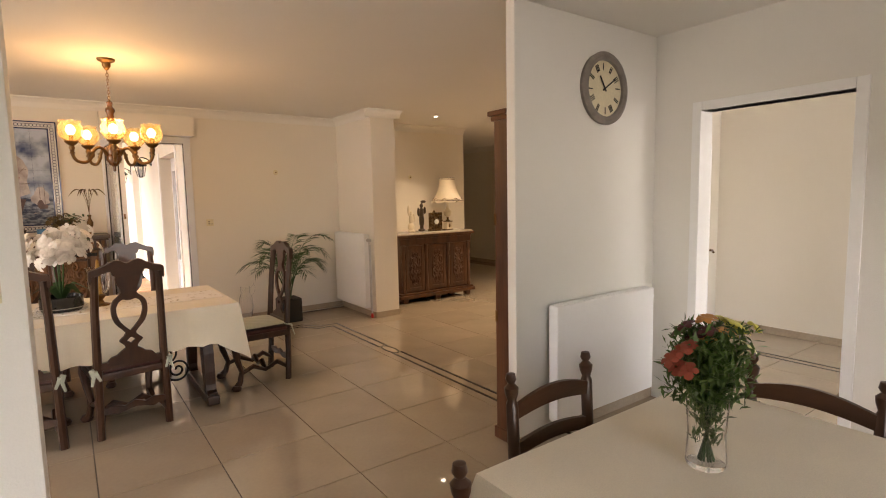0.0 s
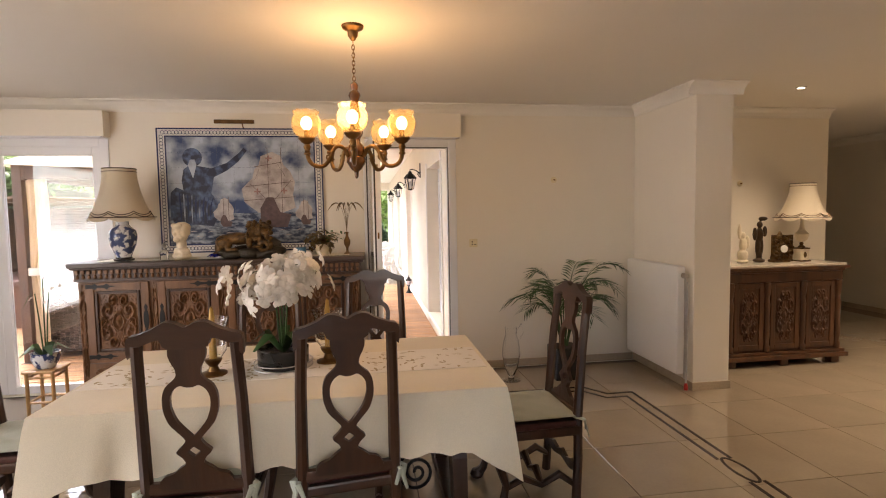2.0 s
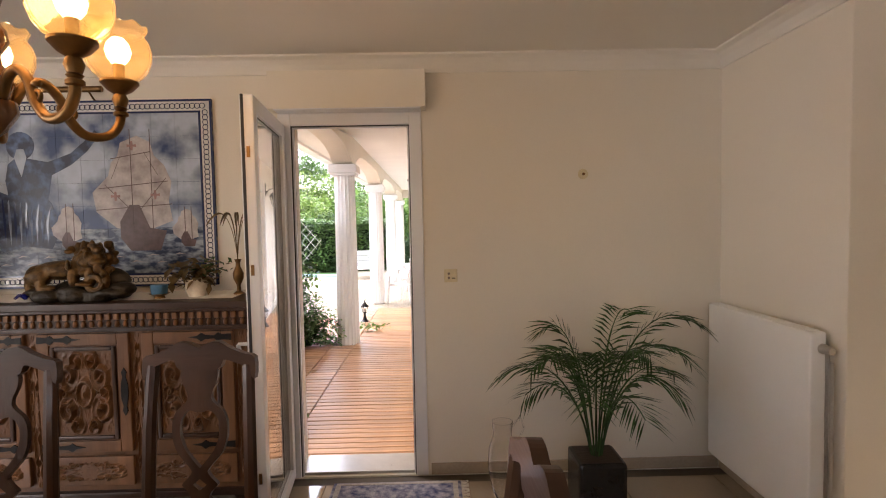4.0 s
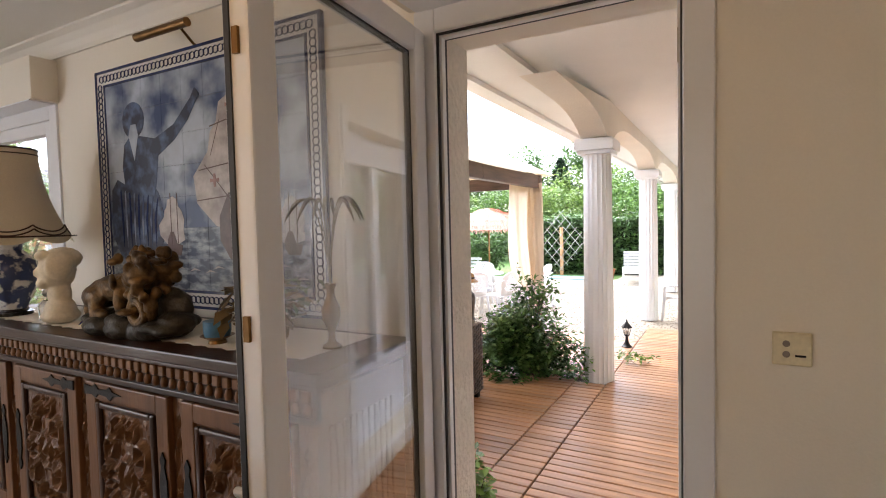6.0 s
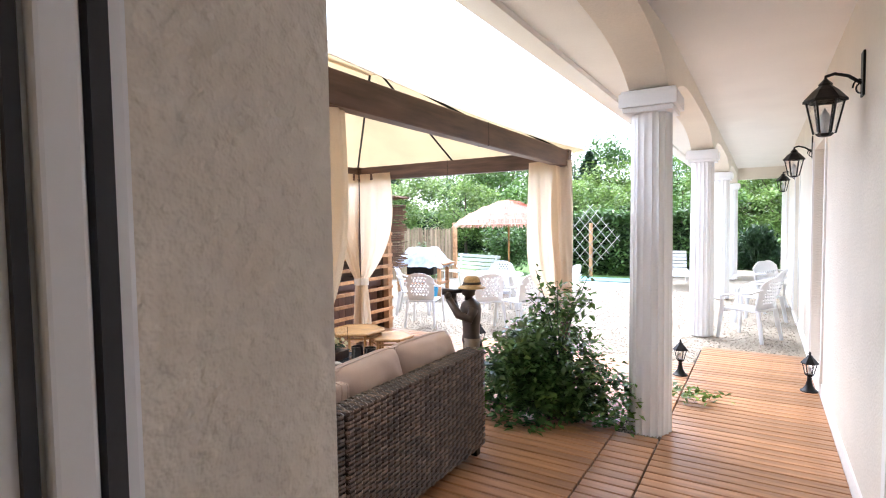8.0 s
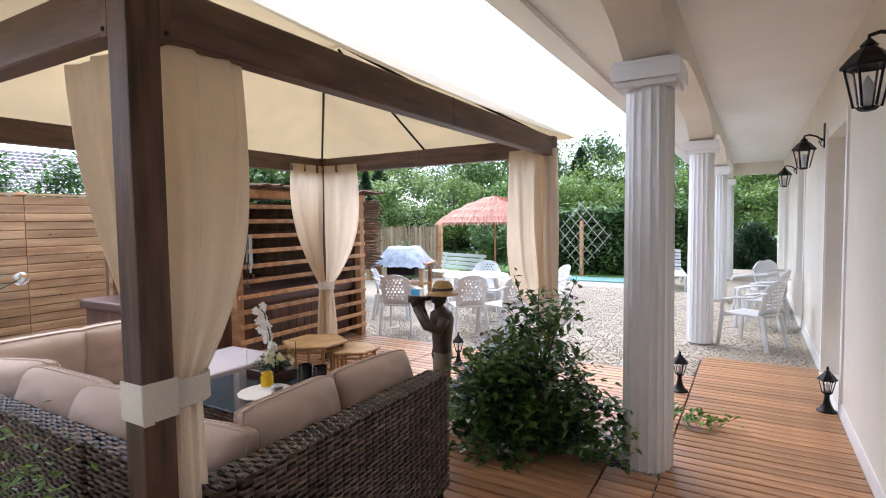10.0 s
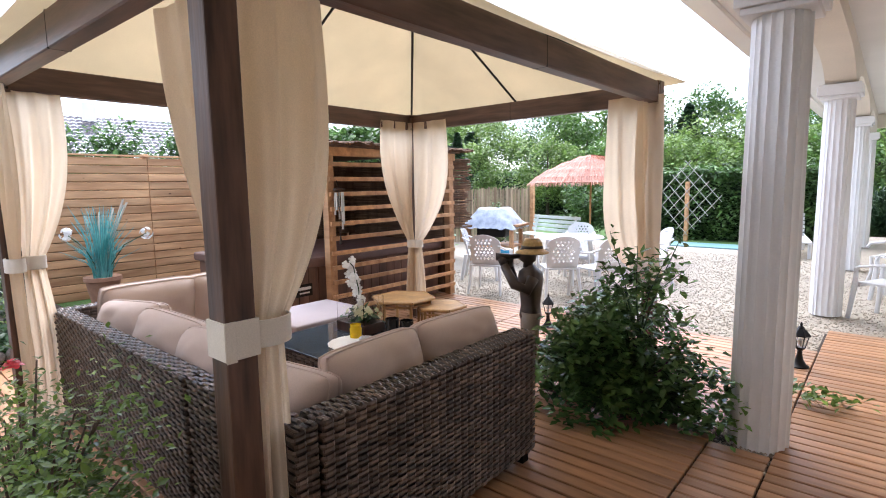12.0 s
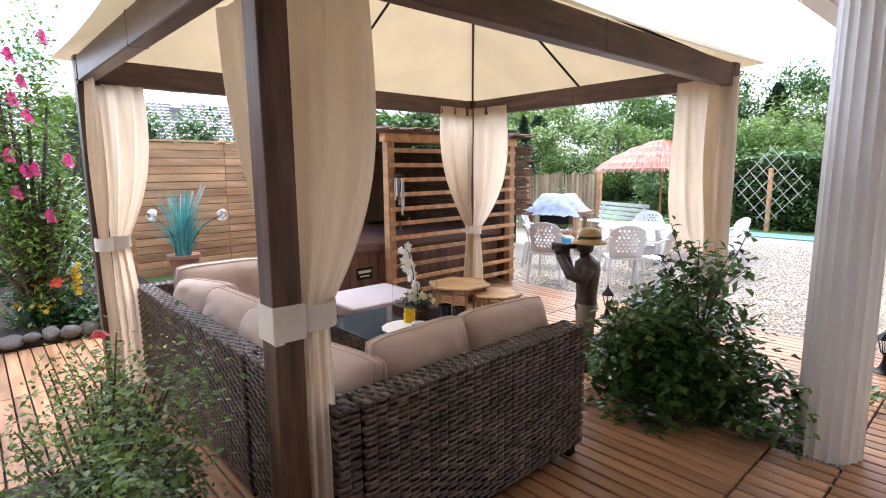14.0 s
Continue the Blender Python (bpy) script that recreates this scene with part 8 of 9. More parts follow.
# ---- garden furniture ----
def plastic_chair(at, rz, label="white plastic garden armchair with lattice back", group="white garden chairs"):
    t = thing("garden_chair", label, "chair", group, at=at, rz=rz)
    top = [(0.22 * math.cos(a), 0.70 + 0.13 * math.sin(a)) for a in [math.pi * i / 12 for i in range(13)]]
    outline = [(0.20, 0.40)] + top + [(-0.20, 0.40)]
    holes = []
    for r in range(7):
        for c in range(-3, 4):
            x, z = c * 0.052 + (0.026 if r % 2 else 0), 0.50 + r * 0.043
            if abs(x) < 0.155 and not (z > 0.70 and abs(x) > 0.12):
                holes.append([(x - 0.018, z), (x, z - 0.018), (x + 0.018, z), (x, z + 0.018)])
    bm = plate(outline, holes, 0.016)
    for v in bm.verts:
        v.co.y += 0.9 * v.co.x * v.co.x - 0.22 - 0.28 * (v.co.z - 0.40)
    part("backrest", bm, M_WHITEPL, t, "white pierced lattice back")
    part("seat", solid((-0.21, 0.21, -0.22, 0.22, 0.38, 0.405), (-0.21, 0.21, 0.20, 0.225, 0.35, 0.40), bevel=0.008), M_WHITEPL, t)
    for s in (-1, 1):
        part("armrest", tube([(s * 0.21, -0.28, 0.68), (s * 0.25, -0.15, 0.62), (s * 0.265, 0.05, 0.60), (s * 0.25, 0.20, 0.57), (s * 0.235, 0.235, 0.50)], [0.024, 0.03, 0.03, 0.028, 0.022], 8, flat=0.5), M_WHITEPL, t, smooth=True)
        part("front_leg", tube([(s * 0.235, 0.23, 0.56), (s * 0.225, 0.235, 0.38), (s * 0.25, 0.27, 0.0)], [0.022, 0.03, 0.024], 8, flat=0.7), M_WHITEPL, t, smooth=True)
        part("back_leg", tube([(s * 0.20, -0.22, 0.40), (s * 0.23, -0.29, 0.0)], [0.032, 0.024], 8, flat=0.7), M_WHITEPL, t, smooth=True)
    return t


GR = -0.062
pc = plastic_chair((-3.62, 13.42, GR), 18)
for x, y, a in ((-2.72, 13.72, 42), (-2.28, 13.95, 70), (-3.35, 15.55, 195), (-4.35, 14.2, -60), (-2.1, 15.3, 130)):
    copy_thing(pc, pose(x, y, GR, 0, 0, a))
for x, y, a in ((0.68, 14.62, 62), (0.80, 15.9, 75)):
    copy_thing(pc, pose(x, y, GR, 0, 0, a))
t = thing("garden_table", "round white plastic garden table", "table", at=(-3.1, 14.75, GR))
part("tabletop", lathe([(0, 0.70), (0.50, 0.70), (0.52, 0.685), (0.52, 0.675), (0, 0.675)], 36), M_WHITEPL, t)
for k in range(4):
    a = k * math.pi / 2 + 0.6
    part("leg", tube([(0.30 * math.cos(a), 0.30 * math.sin(a), 0.68), (0.42 * math.cos(a), 0.42 * math.sin(a), 0)], [0.035, 0.025], 8), M_WHITEPL, t, smooth=True)

t = thing("ornate_bench", "white cast garden settee with pierced back", "bench", at=(0.78, 17.3, GR), rz=70)
hole = [[(x, z), (x + 0.03, z - 0.04), (x + 0.06, z), (x + 0.03, z + 0.04)] for x in [-0.42 + 0.085 * i for i in range(10)] for z in (0.55, 0.66)]
part("backrest", plate([(-0.5, 0.42)] + [(-0.5 + i / 20, 0.76 + 0.09 * math.sin(math.pi * i / 20) + 0.03 * abs(math.sin(math.pi * i / 10))) for i in range(21)] + [(0.5, 0.42)], hole, 0.02, m=Matrix.Translation((0, -0.25, 0)) @ Matrix.Rotation(radians(-12), 4, "X")), M_WHITEPL, t)
part("seat", solid(*[(-0.5, 0.5, -0.24 + 0.075 * i, -0.18 + 0.075 * i, 0.40, 0.42) for i in range(6)], bevel=0.004), M_WHITEPL, t)
for s in (-1, 1):
    part("arm", tube([(s * 0.49, -0.28, 0.66), (s * 0.51, 0.0, 0.64), (s * 0.51, 0.2, 0.60), (s * 0.51, 0.24, 0.54)], 0.02, 8), M_WHITEPL, t, smooth=True)
    for y in (-0.24, 0.2):
        part("leg", tube([(s * 0.46, y, 0.41), (s * 0.48, y * 0.9, 0.2), (s * 0.50, y * 1.15, 0)], [0.025, 0.02, 0.022], 8), M_WHITEPL, t, smooth=True)
t = thing("sun_lounger", "white plastic sun lounger on the gravel", "lounger", at=(-0.95, 20.2, GR), rz=10)
part("bed", solid(*[(-0.3, 0.3, -0.9 + 0.12 * i, -0.81 + 0.12 * i, 0.30, 0.325) for i in range(11)], (-0.32, -0.28, -0.9, 0.9, 0.27, 0.33), (0.28, 0.32, -0.9, 0.9, 0.27, 0.33), bevel=0.004), M_WHITEPL, t)
for i in range(6):
    part("back_slat", solid((-0.28, 0.28, 0.42 + 0.045 * i, 0.44 + 0.045 * i, 0.33 + 0.08 * i, 0.395 + 0.08 * i)), M_WHITEPL, t)
for x in (-0.29, 0.29):
    for y in (-0.75, 0.7):
        part("leg", tube([(x, y, 0.28), (x, y * 1.08, 0)], 0.03, 8), M_WHITEPL, t)

M_SALMON = mat("salmon_straw", (0.62, 0.27, 0.18), 0.85, 0, 0.2, 20, 70, 0.3, (0.75, 0.42, 0.32), per_piece=0.3)
t = thing("straw_parasol", "salmon pink straw garden parasol on a wooden pole", "parasol", at=(-3.95, 17.3, GR))
part("pole", tube([(0, 0, 0), (0, 0, 1.98)], 0.02, 8), M_BAMBOO, t)
part("stand", lathe([(0, 0), (0.22, 0), (0.22, 0.06), (0.05, 0.09), (0.03, 0.25), (0, 0.25)], 20), M_WHITEPL, t, "white round stand", smooth=True)
verts, faces = [], []
rnd = random.Random(3)
for ring, (r0, z0, r1, z1) in enumerate(((0.02, 2.04, 0.48, 1.90), (0.34, 1.95, 0.80, 1.76), (0.66, 1.82, 1.06, 1.62), (0.94, 1.69, 1.22, 1.48))):
    n = 90 + ring * 70
    for k in range(n):
        a = 2 * math.pi * (k + rnd.random() * 0.8) / n
        w = 2.2 / n * (0.6 + rnd.random() * 0.7)
        e = rnd.uniform(0.92, 1.05)
        b = len(verts)
        for r_, z_, ww in ((r0, z0, w * 0.8), ((r0 + r1) / 2, (z0 + z1) / 2 + 0.035, w), (r1 * e, z1 - rnd.uniform(0, 0.05), w * 0.5)):
            verts.append((r_ * math.cos(a - ww), r_ * math.sin(a - ww), z_ + rnd.uniform(0, 0.012)))
            verts.append((r_ * math.cos(a + ww), r_ * math.sin(a + ww), z_))
        faces += [(b, b + 1, b + 3, b + 2), (b + 2, b + 3, b + 5, b + 4)]
tagged(raw_mesh("straw_cover", verts, faces, M_SALMON, t), "shaggy salmon straw cover", kind="stuff")
part("lining", lathe([(0.01, 2.0), (0.47, 1.87), (0.8, 1.73), (1.16, 1.52), (1.13, 1.51), (0.76, 1.72), (0.01, 1.97)], 24), M_SALMON, t)

M_TARP = mat("pale_blue_plastic_sheet", (0.42, 0.48, 0.58), 0.3, 0, 0.2, 9, 40, 0.2, (0.62, 0.66, 0.72))
t = thing("covered_barbecue", "wooden barbecue trolley under a pale blue plastic sheet", "barbecue", at=(-5.35, 16.0, GR), rz=12)
for x in (-0.45, 0.45):
    for y in (-0.25, 0.25):
        part("leg", solid((x - 0.035, x + 0.035, y - 0.035, y + 0.035, 0, 0.70), bevel=0.005), M_FENCE, t)
part("shelf", solid((-0.5, 0.5, -0.3, 0.3, 0.30, 0.33), bevel=0.004), M_FENCE, t)
part("tabletop", solid((-0.62, 0.62, -0.32, 0.32, 0.70, 0.74), bevel=0.006), M_FENCE, t)
part("fire_bowl", solid((-0.3, 0.3, -0.22, 0.22, 0.48, 0.7), bevel=0.04), M_IRON, t)
bm = bmesh.new()
n = 30
g = []
for i in range(n + 1):
    row = []
    for j in range(n + 1):
        u, v = i / n * 2 - 1, j / n * 2 - 1
        z = 0.76 + 0.28 * max(0, min(1, 2.1 - 2.3 * abs(u))) * max(0, min(1, 1.9 - 2.0 * abs(v))) + 0.03 * noise.noise(Vector((u * 4, v * 4, 1)))
        if max(abs(u), abs(v)) > 0.8:
            z -= (max(abs(u), abs(v)) - 0.8) * 0.5 + 0.04 * noise.noise(Vector((u * 5, v * 5, 7)))
        row.append(bm.verts.new((u * 0.58, v * 0.40, z)))
    g.append(row)
for i in range(n):
    for j in range(n):
        bm.faces.new((g[i][j], g[i + 1][j], g[i + 1][j + 1], g[i][j + 1]))
part("plastic_sheet", bm, M_TARP, t, "crumpled pale blue plastic sheet", smooth=True)
t = thing("bucket", "blue plastic bucket by the barbecue", "bucket", at=(-4.85, 15.5, GR))
part("pail", lathe([(0, 0), (0.12, 0), (0.16, 0.28), (0.15, 0.28), (0.11, 0.02), (0, 0.02)], 20), mat("blue_plastic", (0.03, 0.28, 0.50), 0.35), t, smooth=True)

t = thing("garden_bench", "pale green-white slatted garden bench", "bench", at=(-4.95, 17.25, GR), rz=-20)
M_BENCH = mat("pale_bench_paint", (0.62, 0.68, 0.64), 0.5, 0, 0.06, 6, 60, 0.05)
for i in range(5):
    part("seat_slat", solid((-0.72, 0.72, -0.22 + 0.09 * i, -0.15 + 0.09 * i, 0.42, 0.44), bevel=0.004), M_BENCH, t)
for i in range(4):
    part("back_slat", solid((-0.72, 0.72, 0.255 + 0.02 * i, 0.275 + 0.02 * i, 0.48 + 0.09 * i, 0.545 + 0.09 * i), bevel=0.004), M_BENCH, t)
for x in (-0.6, 0.6):
    part("leg_frame", tube([(x, -0.22, 0), (x, -0.2, 0.42), (x, 0.22, 0.42), (x, 0.34, 0.82)], 0.025, 6), M_BENCH, t)
    part("leg_frame", tube([(x, 0.22, 0.42), (x, 0.28, 0)], 0.025, 6), M_BENCH, t)

t = thing("trellis", "diamond wooden trellis on a post by the hedge", "trellis", at=(-3.32, 21.5, GR))
part("post", solid((-0.045, 0.045, -0.045, 0.045, 0, 1.5), bevel=0.005), M_FENCE, t)
M_SILVERW = mat("silvered_wood", (0.42, 0.40, 0.36), 0.8, 0, 0.15, 12, 60, 0.1)
# laths of a lozenge-shaped lattice
lz = [Vector((-0.80, 0, 1.08)), Vector((0, 0, 2.02)), Vector((0.80, 0, 1.08)), Vector((0, 0, 0.14))]
for k in range(6):
    f = 0.04 + 0.92 * k / 5
    for dy, (a, b, c, d) in ((-0.062, (lz[0], lz[3], lz[1], lz[2])), (-0.050, (lz[0], lz[1], lz[3], lz[2]))):
        p, q = a.lerp(b, f), c.lerp(d, f)
        e = (q - p) * 0.04
        part("lath", tube([p - e + Vector((0, dy, 0)), q + e + Vector((0, dy, 0))], 0.014, 4, flat=0.6), M_SILVERW, t)
t = thing("ground_mat", "pale blue-green mat lying at the gravel's edge", "mat", at=(-3.3, 20.6, GR))
part("sheet", solid((-1.3, 1.5, -0.35, 0.45, 0.0, 0.03), bevel=0.008), mat("blue_green_mat", (0.16, 0.32, 0.33), 0.6, 0, 0.15, 6, 50, 0.1), t)
t = thing("flower_pot", "small terracotta pot by the hedge", "pot", at=(-1.75, 20.9, GR))
part("pot", lathe([(0, 0), (0.11, 0), (0.15, 0.24), (0.165, 0.24), (0.165, 0.28), (0.14, 0.28), (0, 0.24)], 20), mat("terracotta", (0.40, 0.15, 0.07), 0.8, 0, 0.15, 10, 60, 0.1), t, smooth=True)

# ---- reed fence, board fence, hot tub shelter ----
M_REED = wood("dry_reed", (0.30, 0.21, 0.12), (0.50, 0.39, 0.25), 0.8, "z", per_piece=0.3)
M_TWIG = wood("brown_twigs", (0.10, 0.055, 0.03), (0.22, 0.13, 0.075), 0.8, "z", per_piece=0.3)


def reed_panel(name, label, p0, p1, z0, z1, material, seed, r=0.012, horizontal=False):
    t = thing(name, label, "reed screen", at=(0, 0, 0))
    rnd = random.Random(seed)
    a, b = Vector((*p0, 0)), Vector((*p1, 0))
    bm = bmesh.new()
    if not horizontal:
        n = int((b - a).length / (r * 1.7))
        for i in range(n):
            p = a.lerp(b, (i + 0.5) / n)
            tube([(p.x, p.y, z0), (p.x + rnd.uniform(-0.01, 0.01), p.y + rnd.uniform(-0.01, 0.01), z1 + rnd.uniform(-0.06, 0.04))], r * rnd.uniform(0.7, 1.2), 4, bm)
    else:
        n = int((z1 - z0) / (r * 1.7))
        for i in range(n):
            z = z0 + (z1 - z0) * (i + 0.5) / n
            d = (b - a).normalized()
            e0, e1 = rnd.uniform(-0.05, 0.04), rnd.uniform(-0.04, 0.07)
            q0, q1 = a + d * e0, b + d * e1
            tube([(q0.x, q0.y, z), ((q0.x + q1.x) / 2, (q0.y + q1.y) / 2, z + rnd.uniform(-0.012, 0.012)), (q1.x, q1.y, z + rnd.uniform(-0.01, 0.01))], r * rnd.uniform(0.7, 1.2), 4, bm)
    ob = part("reeds", bm, material, t)
    tagged(ob, kind="stuff")
    return t


t = reed_panel("reed_fence", "pale reed screen fence on wooden posts", (-9.4, 17.2), (-6.6, 19.6), -0.1, 1.35, M_REED, 2, 0.014)
for u in (0, 0.5, 1):
    x, y = -9.4 + 2.8 * u, 17.2 + 2.4 * u
    part("post", solid((x - 0.05, x + 0.05, y - 0.14, y - 0.04, -0.1, 1.5), bevel=0.006), M_FENCE, t)

FXW = -7.6
ft = thing("board_fence", "honey-coloured horizontal pine board fence", "fence")
for y in (9.2, 10.5, 11.75):
    part("post", solid((FXW - 0.12, FXW - 0.03, y - 0.045, y + 0.045, -0.1, 1.95), bevel=0.006), M_FENCE, ft)
for i in range(17):
    for (a, b) in ((9.2, 10.495), (10.505, 11.75)):
        z = -0.03 + i * 0.113
        bm = bmesh.new()
        prof = [(0.0, 0.0), (0.008, 0.001), (0.021, 0.010), (0.021, 0.099), (0.008, 0.109), (0.0, 0.109)]
        ends = [[bm.verts.new((FXW + q, y, z + h_)) for q, h_ in prof] for y in (a, b)]
        for k in range(len(prof)):
            k2 = (k + 1) % len(prof)
            bm.faces.new((ends[0][k], ends[1][k], ends[1][k2], ends[0][k2]))
        bm.faces.new(ends[0][::-1]); bm.faces.new(ends[1])
        bmesh.ops.recalc_face_normals(bm, faces=bm.faces[:])
        part("board", bm, M_FENCE, ft)
part("cap_board", solid((FXW - 0.03, FXW + 0.035, 9.2, 11.75, 1.90, 1.925), bevel=0.004), M_FENCE, ft)

S0, S1 = Vector((-3.85, 10.83)), Vector((-3.87, 12.86))
sd = (S1 - S0).normalized()
ang = math.degrees(math.atan2(sd.y, sd.x))
LS = (S1 - S0).length
hut = thing("spa_shelter", "pine slatted shelter with twig roof over a hot tub", "shelter", at=(S0.x, S0.y, DECK), rz=ang)
for x in (0.03, LS - 0.03):
    part("post", solid((x - 0.045, x + 0.045, -0.045, 0.045, 0, 1.84), bevel=0.006), M_FENCE, hut)
for k in range(11):
    z = 0.12 + k * 0.155
    part("slat", solid((0.0, LS, -0.075, -0.048, z, z + 0.045), bevel=0.005), M_FENCE, hut)
part("top_rail", solid((-0.05, LS + 0.05, -0.05, 0.05, 1.78, 1.87), bevel=0.006), M_FENCE, hut)
part("end_wall", solid((LS - 0.03, LS - 0.01, 0.06, 2.08, 0, 1.82)), M_TWIG, hut, "dark twig wall")
part("back_wall", solid((-0.08, LS, 2.2, 2.25, 0, 1.82)), M_TWIG, hut, "dark twig wall")
for x in (-0.08, LS - 0.05):
    part("post", solid((x, x + 0.09, 2.1, 2.19, 0, 1.84), bevel=0.006), M_FENCE, hut)
part("roof_frame", solid((-0.1, LS + 0.1, -0.1, 2.3, 1.87, 1.89)), M_TWIG, hut)
rnd = random.Random(31)
bm = bmesh.new()
for i in range(260):
    x = -0.18 + (LS + 0.42) * rnd.random()
    tube([(x, -0.20 + rnd.uniform(-0.08, 0.08), 1.89 + rnd.uniform(0, 0.03)), (x + rnd.uniform(-0.05, 0.05), 1.0, 1.93 + rnd.uniform(0, 0.05)), (x + rnd.uniform(-0.05, 0.05), 2.4, 1.89)], 0.009, 4, bm)
tagged(part("twig_roof", bm, M_TWIG, hut, "rough twig roof"), kind="stuff")
t2 = thing("twig_screen", "dark brown horizontal twig screen inside the shelter", "twig screen", at=(S0.x, S0.y, DECK), rz=ang)
bm = bmesh.new()
for i in range(150):
    z = 0.75 + 1.05 * i / 150
    tube([(-0.05 + rnd.uniform(-0.05, 0.05), 1.9, z), (0.4, 1.88, z + rnd.uniform(-0.012, 0.012)), (LS, 1.9, z + rnd.uniform(-0.01, 0.01))], 0.007, 4, bm)
for i in range(120):
    z = 0.1 + 1.68 * i / 120
    tube([(LS - 0.05, 0.1, z), (LS - 0.07, 1.0, z + rnd.uniform(-0.02, 0.02)), (LS - 0.05, 2.0, z + rnd.uniform(-0.01, 0.01))], 0.008, 4, bm)
tagged(part("brushwood", bm, M_TWIG, t2), kind="stuff")
reed_panel("twig_bundle", "rough dark twig screen at the shelter's corner", (-3.92, 12.93), (-3.80, 13.14), 0.85, 1.78, M_TWIG, 8, 0.010, True)
tub = thing("hot_tub", "brown wood-clad hot tub with a padded cover", "hot tub", at=(S0.x, S0.y, DECK), rz=ang)
M_TUB = wood("brown_tub_cladding", (0.10, 0.045, 0.028), (0.20, 0.10, 0.065), 0.5, "z", per_piece=0.15)
for i in range(16):
    part("cladding_board", solid((-0.55 + i * 0.125, -0.43 + i * 0.125, 0.12, 0.15, 0.02, 0.62), bevel=0.006), M_TUB, tub)
part("shell", solid((-0.55, LS - 0.1, 0.15, 1.75, 0.0, 0.62)), M_TUB, tub)
part("cover", solid((-0.60, LS - 0.08, 0.08, 1.8, 0.62, 0.72), bevel=0.03, seg=3), mat("brown_vinyl", (0.14, 0.075, 0.06), 0.35, 0, 0.1, 8, 60, 0.05), tub, "brown padded vinyl cover")
lb = part("name_plate", solid((-0.34, -0.14, 0.112, 0.119, 0.33, 0.46), bevel=0.003), M_IRON, tub, "dark plate with plain white bars")
part("plate_bar", solid((-0.32, -0.16, 0.108, 0.1115, 0.40, 0.43), (-0.30, -0.18, 0.108, 0.1115, 0.36, 0.375)), M_CHALK, lb)
wc_ = thing("wind_chime", "metal tube wind chime hanging on the shelter", "wind chime", at=(S0.x + sd.y * 0.11 + sd.x * 0.08, S0.y - sd.x * 0.11 + sd.y * 0.08, DECK))
part("disc", lathe([(0, 1.42), (0.06, 1.42), (0.06, 1.44), (0, 1.45)], 16), M_OAK, wc_)
for k in range(5):
    a = k * 1.257
    part("chime_tube", tube([(0.045 * math.cos(a), 0.045 * math.sin(a), 1.40), (0.045 * math.cos(a), 0.045 * math.sin(a), 1.02 + 0.05 * k)], 0.010, 8), M_STEEL, wc_, "silver tube", smooth=True)
part("clapper", tube([(0, 0, 1.42), (0, 0, 0.98), (0, 0, 0.86)], [0.003, 0.003, 0.018], 6), M_OAK, wc_)
part("hook", tube([(0, 0, 1.45), (-sd.y * 0.05, sd.x * 0.05, 1.55), (-sd.y * 0.09, sd.x * 0.09, 1.57)], 0.004, 5), M_IRON, wc_)
sh_ = thing("plant_shelf", "pine shelf with potted orchids beside the shelter", "shelf", at=(-5.80, 11.0, DECK), rz=90)
for x in (0, 0.75):
    part("upright", solid((x - 0.04, x + 0.04, -0.04, 0.04, 0, 1.76), bevel=0.005), M_FENCE, sh_)
for z in (0.5, 1.0, 1.7):
    part("shelf_board", solid((0.04, 0.71, -0.1, 0.1, z, z + 0.03), bevel=0.004), M_FENCE, sh_)
reed_panel("reed_screen", "brown reed screen behind the plant shelf", (-6.0, 10.78), (-6.0, 12.1), -0.02, 1.70, M_REED, 12, 0.012)


def dark_pot(t):
    part("pot", lathe([(0, 0), (0.06, 0), (0.075, 0.10), (0.08, 0.11), (0.07, 0.11), (0, 0.09)], 18), M_BLACK, t, smooth=True)


potted_orchid((-5.80, 11.25, DECK + 1.03), "white orchid in a dark pot on the shelf", dark_pot, 2, 0.045, 21, M_PETAL, 0.12, 0.16, 0.45, 16)

# ---- deck ----
def deck_rows():
    for i in range(72):
        y = 7.16 + i * 0.09
        yield i, y
deck = thing("deck", "oiled brown pine deck boards with narrow gaps", "deck", kind="structure", at=(0, 0, DECK))
# A dark sheet close under the boards, in place of shade in the gaps.
part("joists", solid((-4.95, 0.20, 7.16, 12.82, -0.04, -0.026), (0.20, 1.255, 7.16, 13.6, -0.04, -0.026)), M_SOIL_SHADE, deck, "dark sheet under the boards standing in for gap shade")
segs = [(-0.08, 0.215), (0.225, 1.255), (-1.285, -0.09), (-2.49, -1.295), (-3.695, -2.50), (-4.9, -3.705)]
board_me = []
for a, b in segs:
    me = bpy.data.meshes.new("board")
    bm = solid((a, b, 0.004, 0.083, -0.026, 0.0), bevel=0.004, seg=1)
    bm.to_mesh(me); bm.free()
    me.materials.append(M_DECK)
    board_me.append(me)
rest = bmesh.new()
for i, y in deck_rows():
    for k, (a, b) in enumerate(segs):
        if k != 1 and y > 12.78:
            continue
        if k == 0 and abs(y + 0.04 - COLS[0]) < 0.17:
            continue
        if k <= 3:
            o = new("board", board_me[k])
            o.parent = deck
            o.location = (0, y, 0.0006 * ((i * 7 + k * 3) % 4))
        else:
            box(rest, a, b, y + 0.004, y + 0.083, -0.026, 0.0)
tagged(part("far_boards", rest, M_DECK, deck), kind="stuff")
part("end_board", solid((-3.7, 0.21, 12.80, 12.83, -0.06, -0.002), (0.222, 1.255, 13.632, 13.66, -0.06, -0.002)), M_DECK, deck)

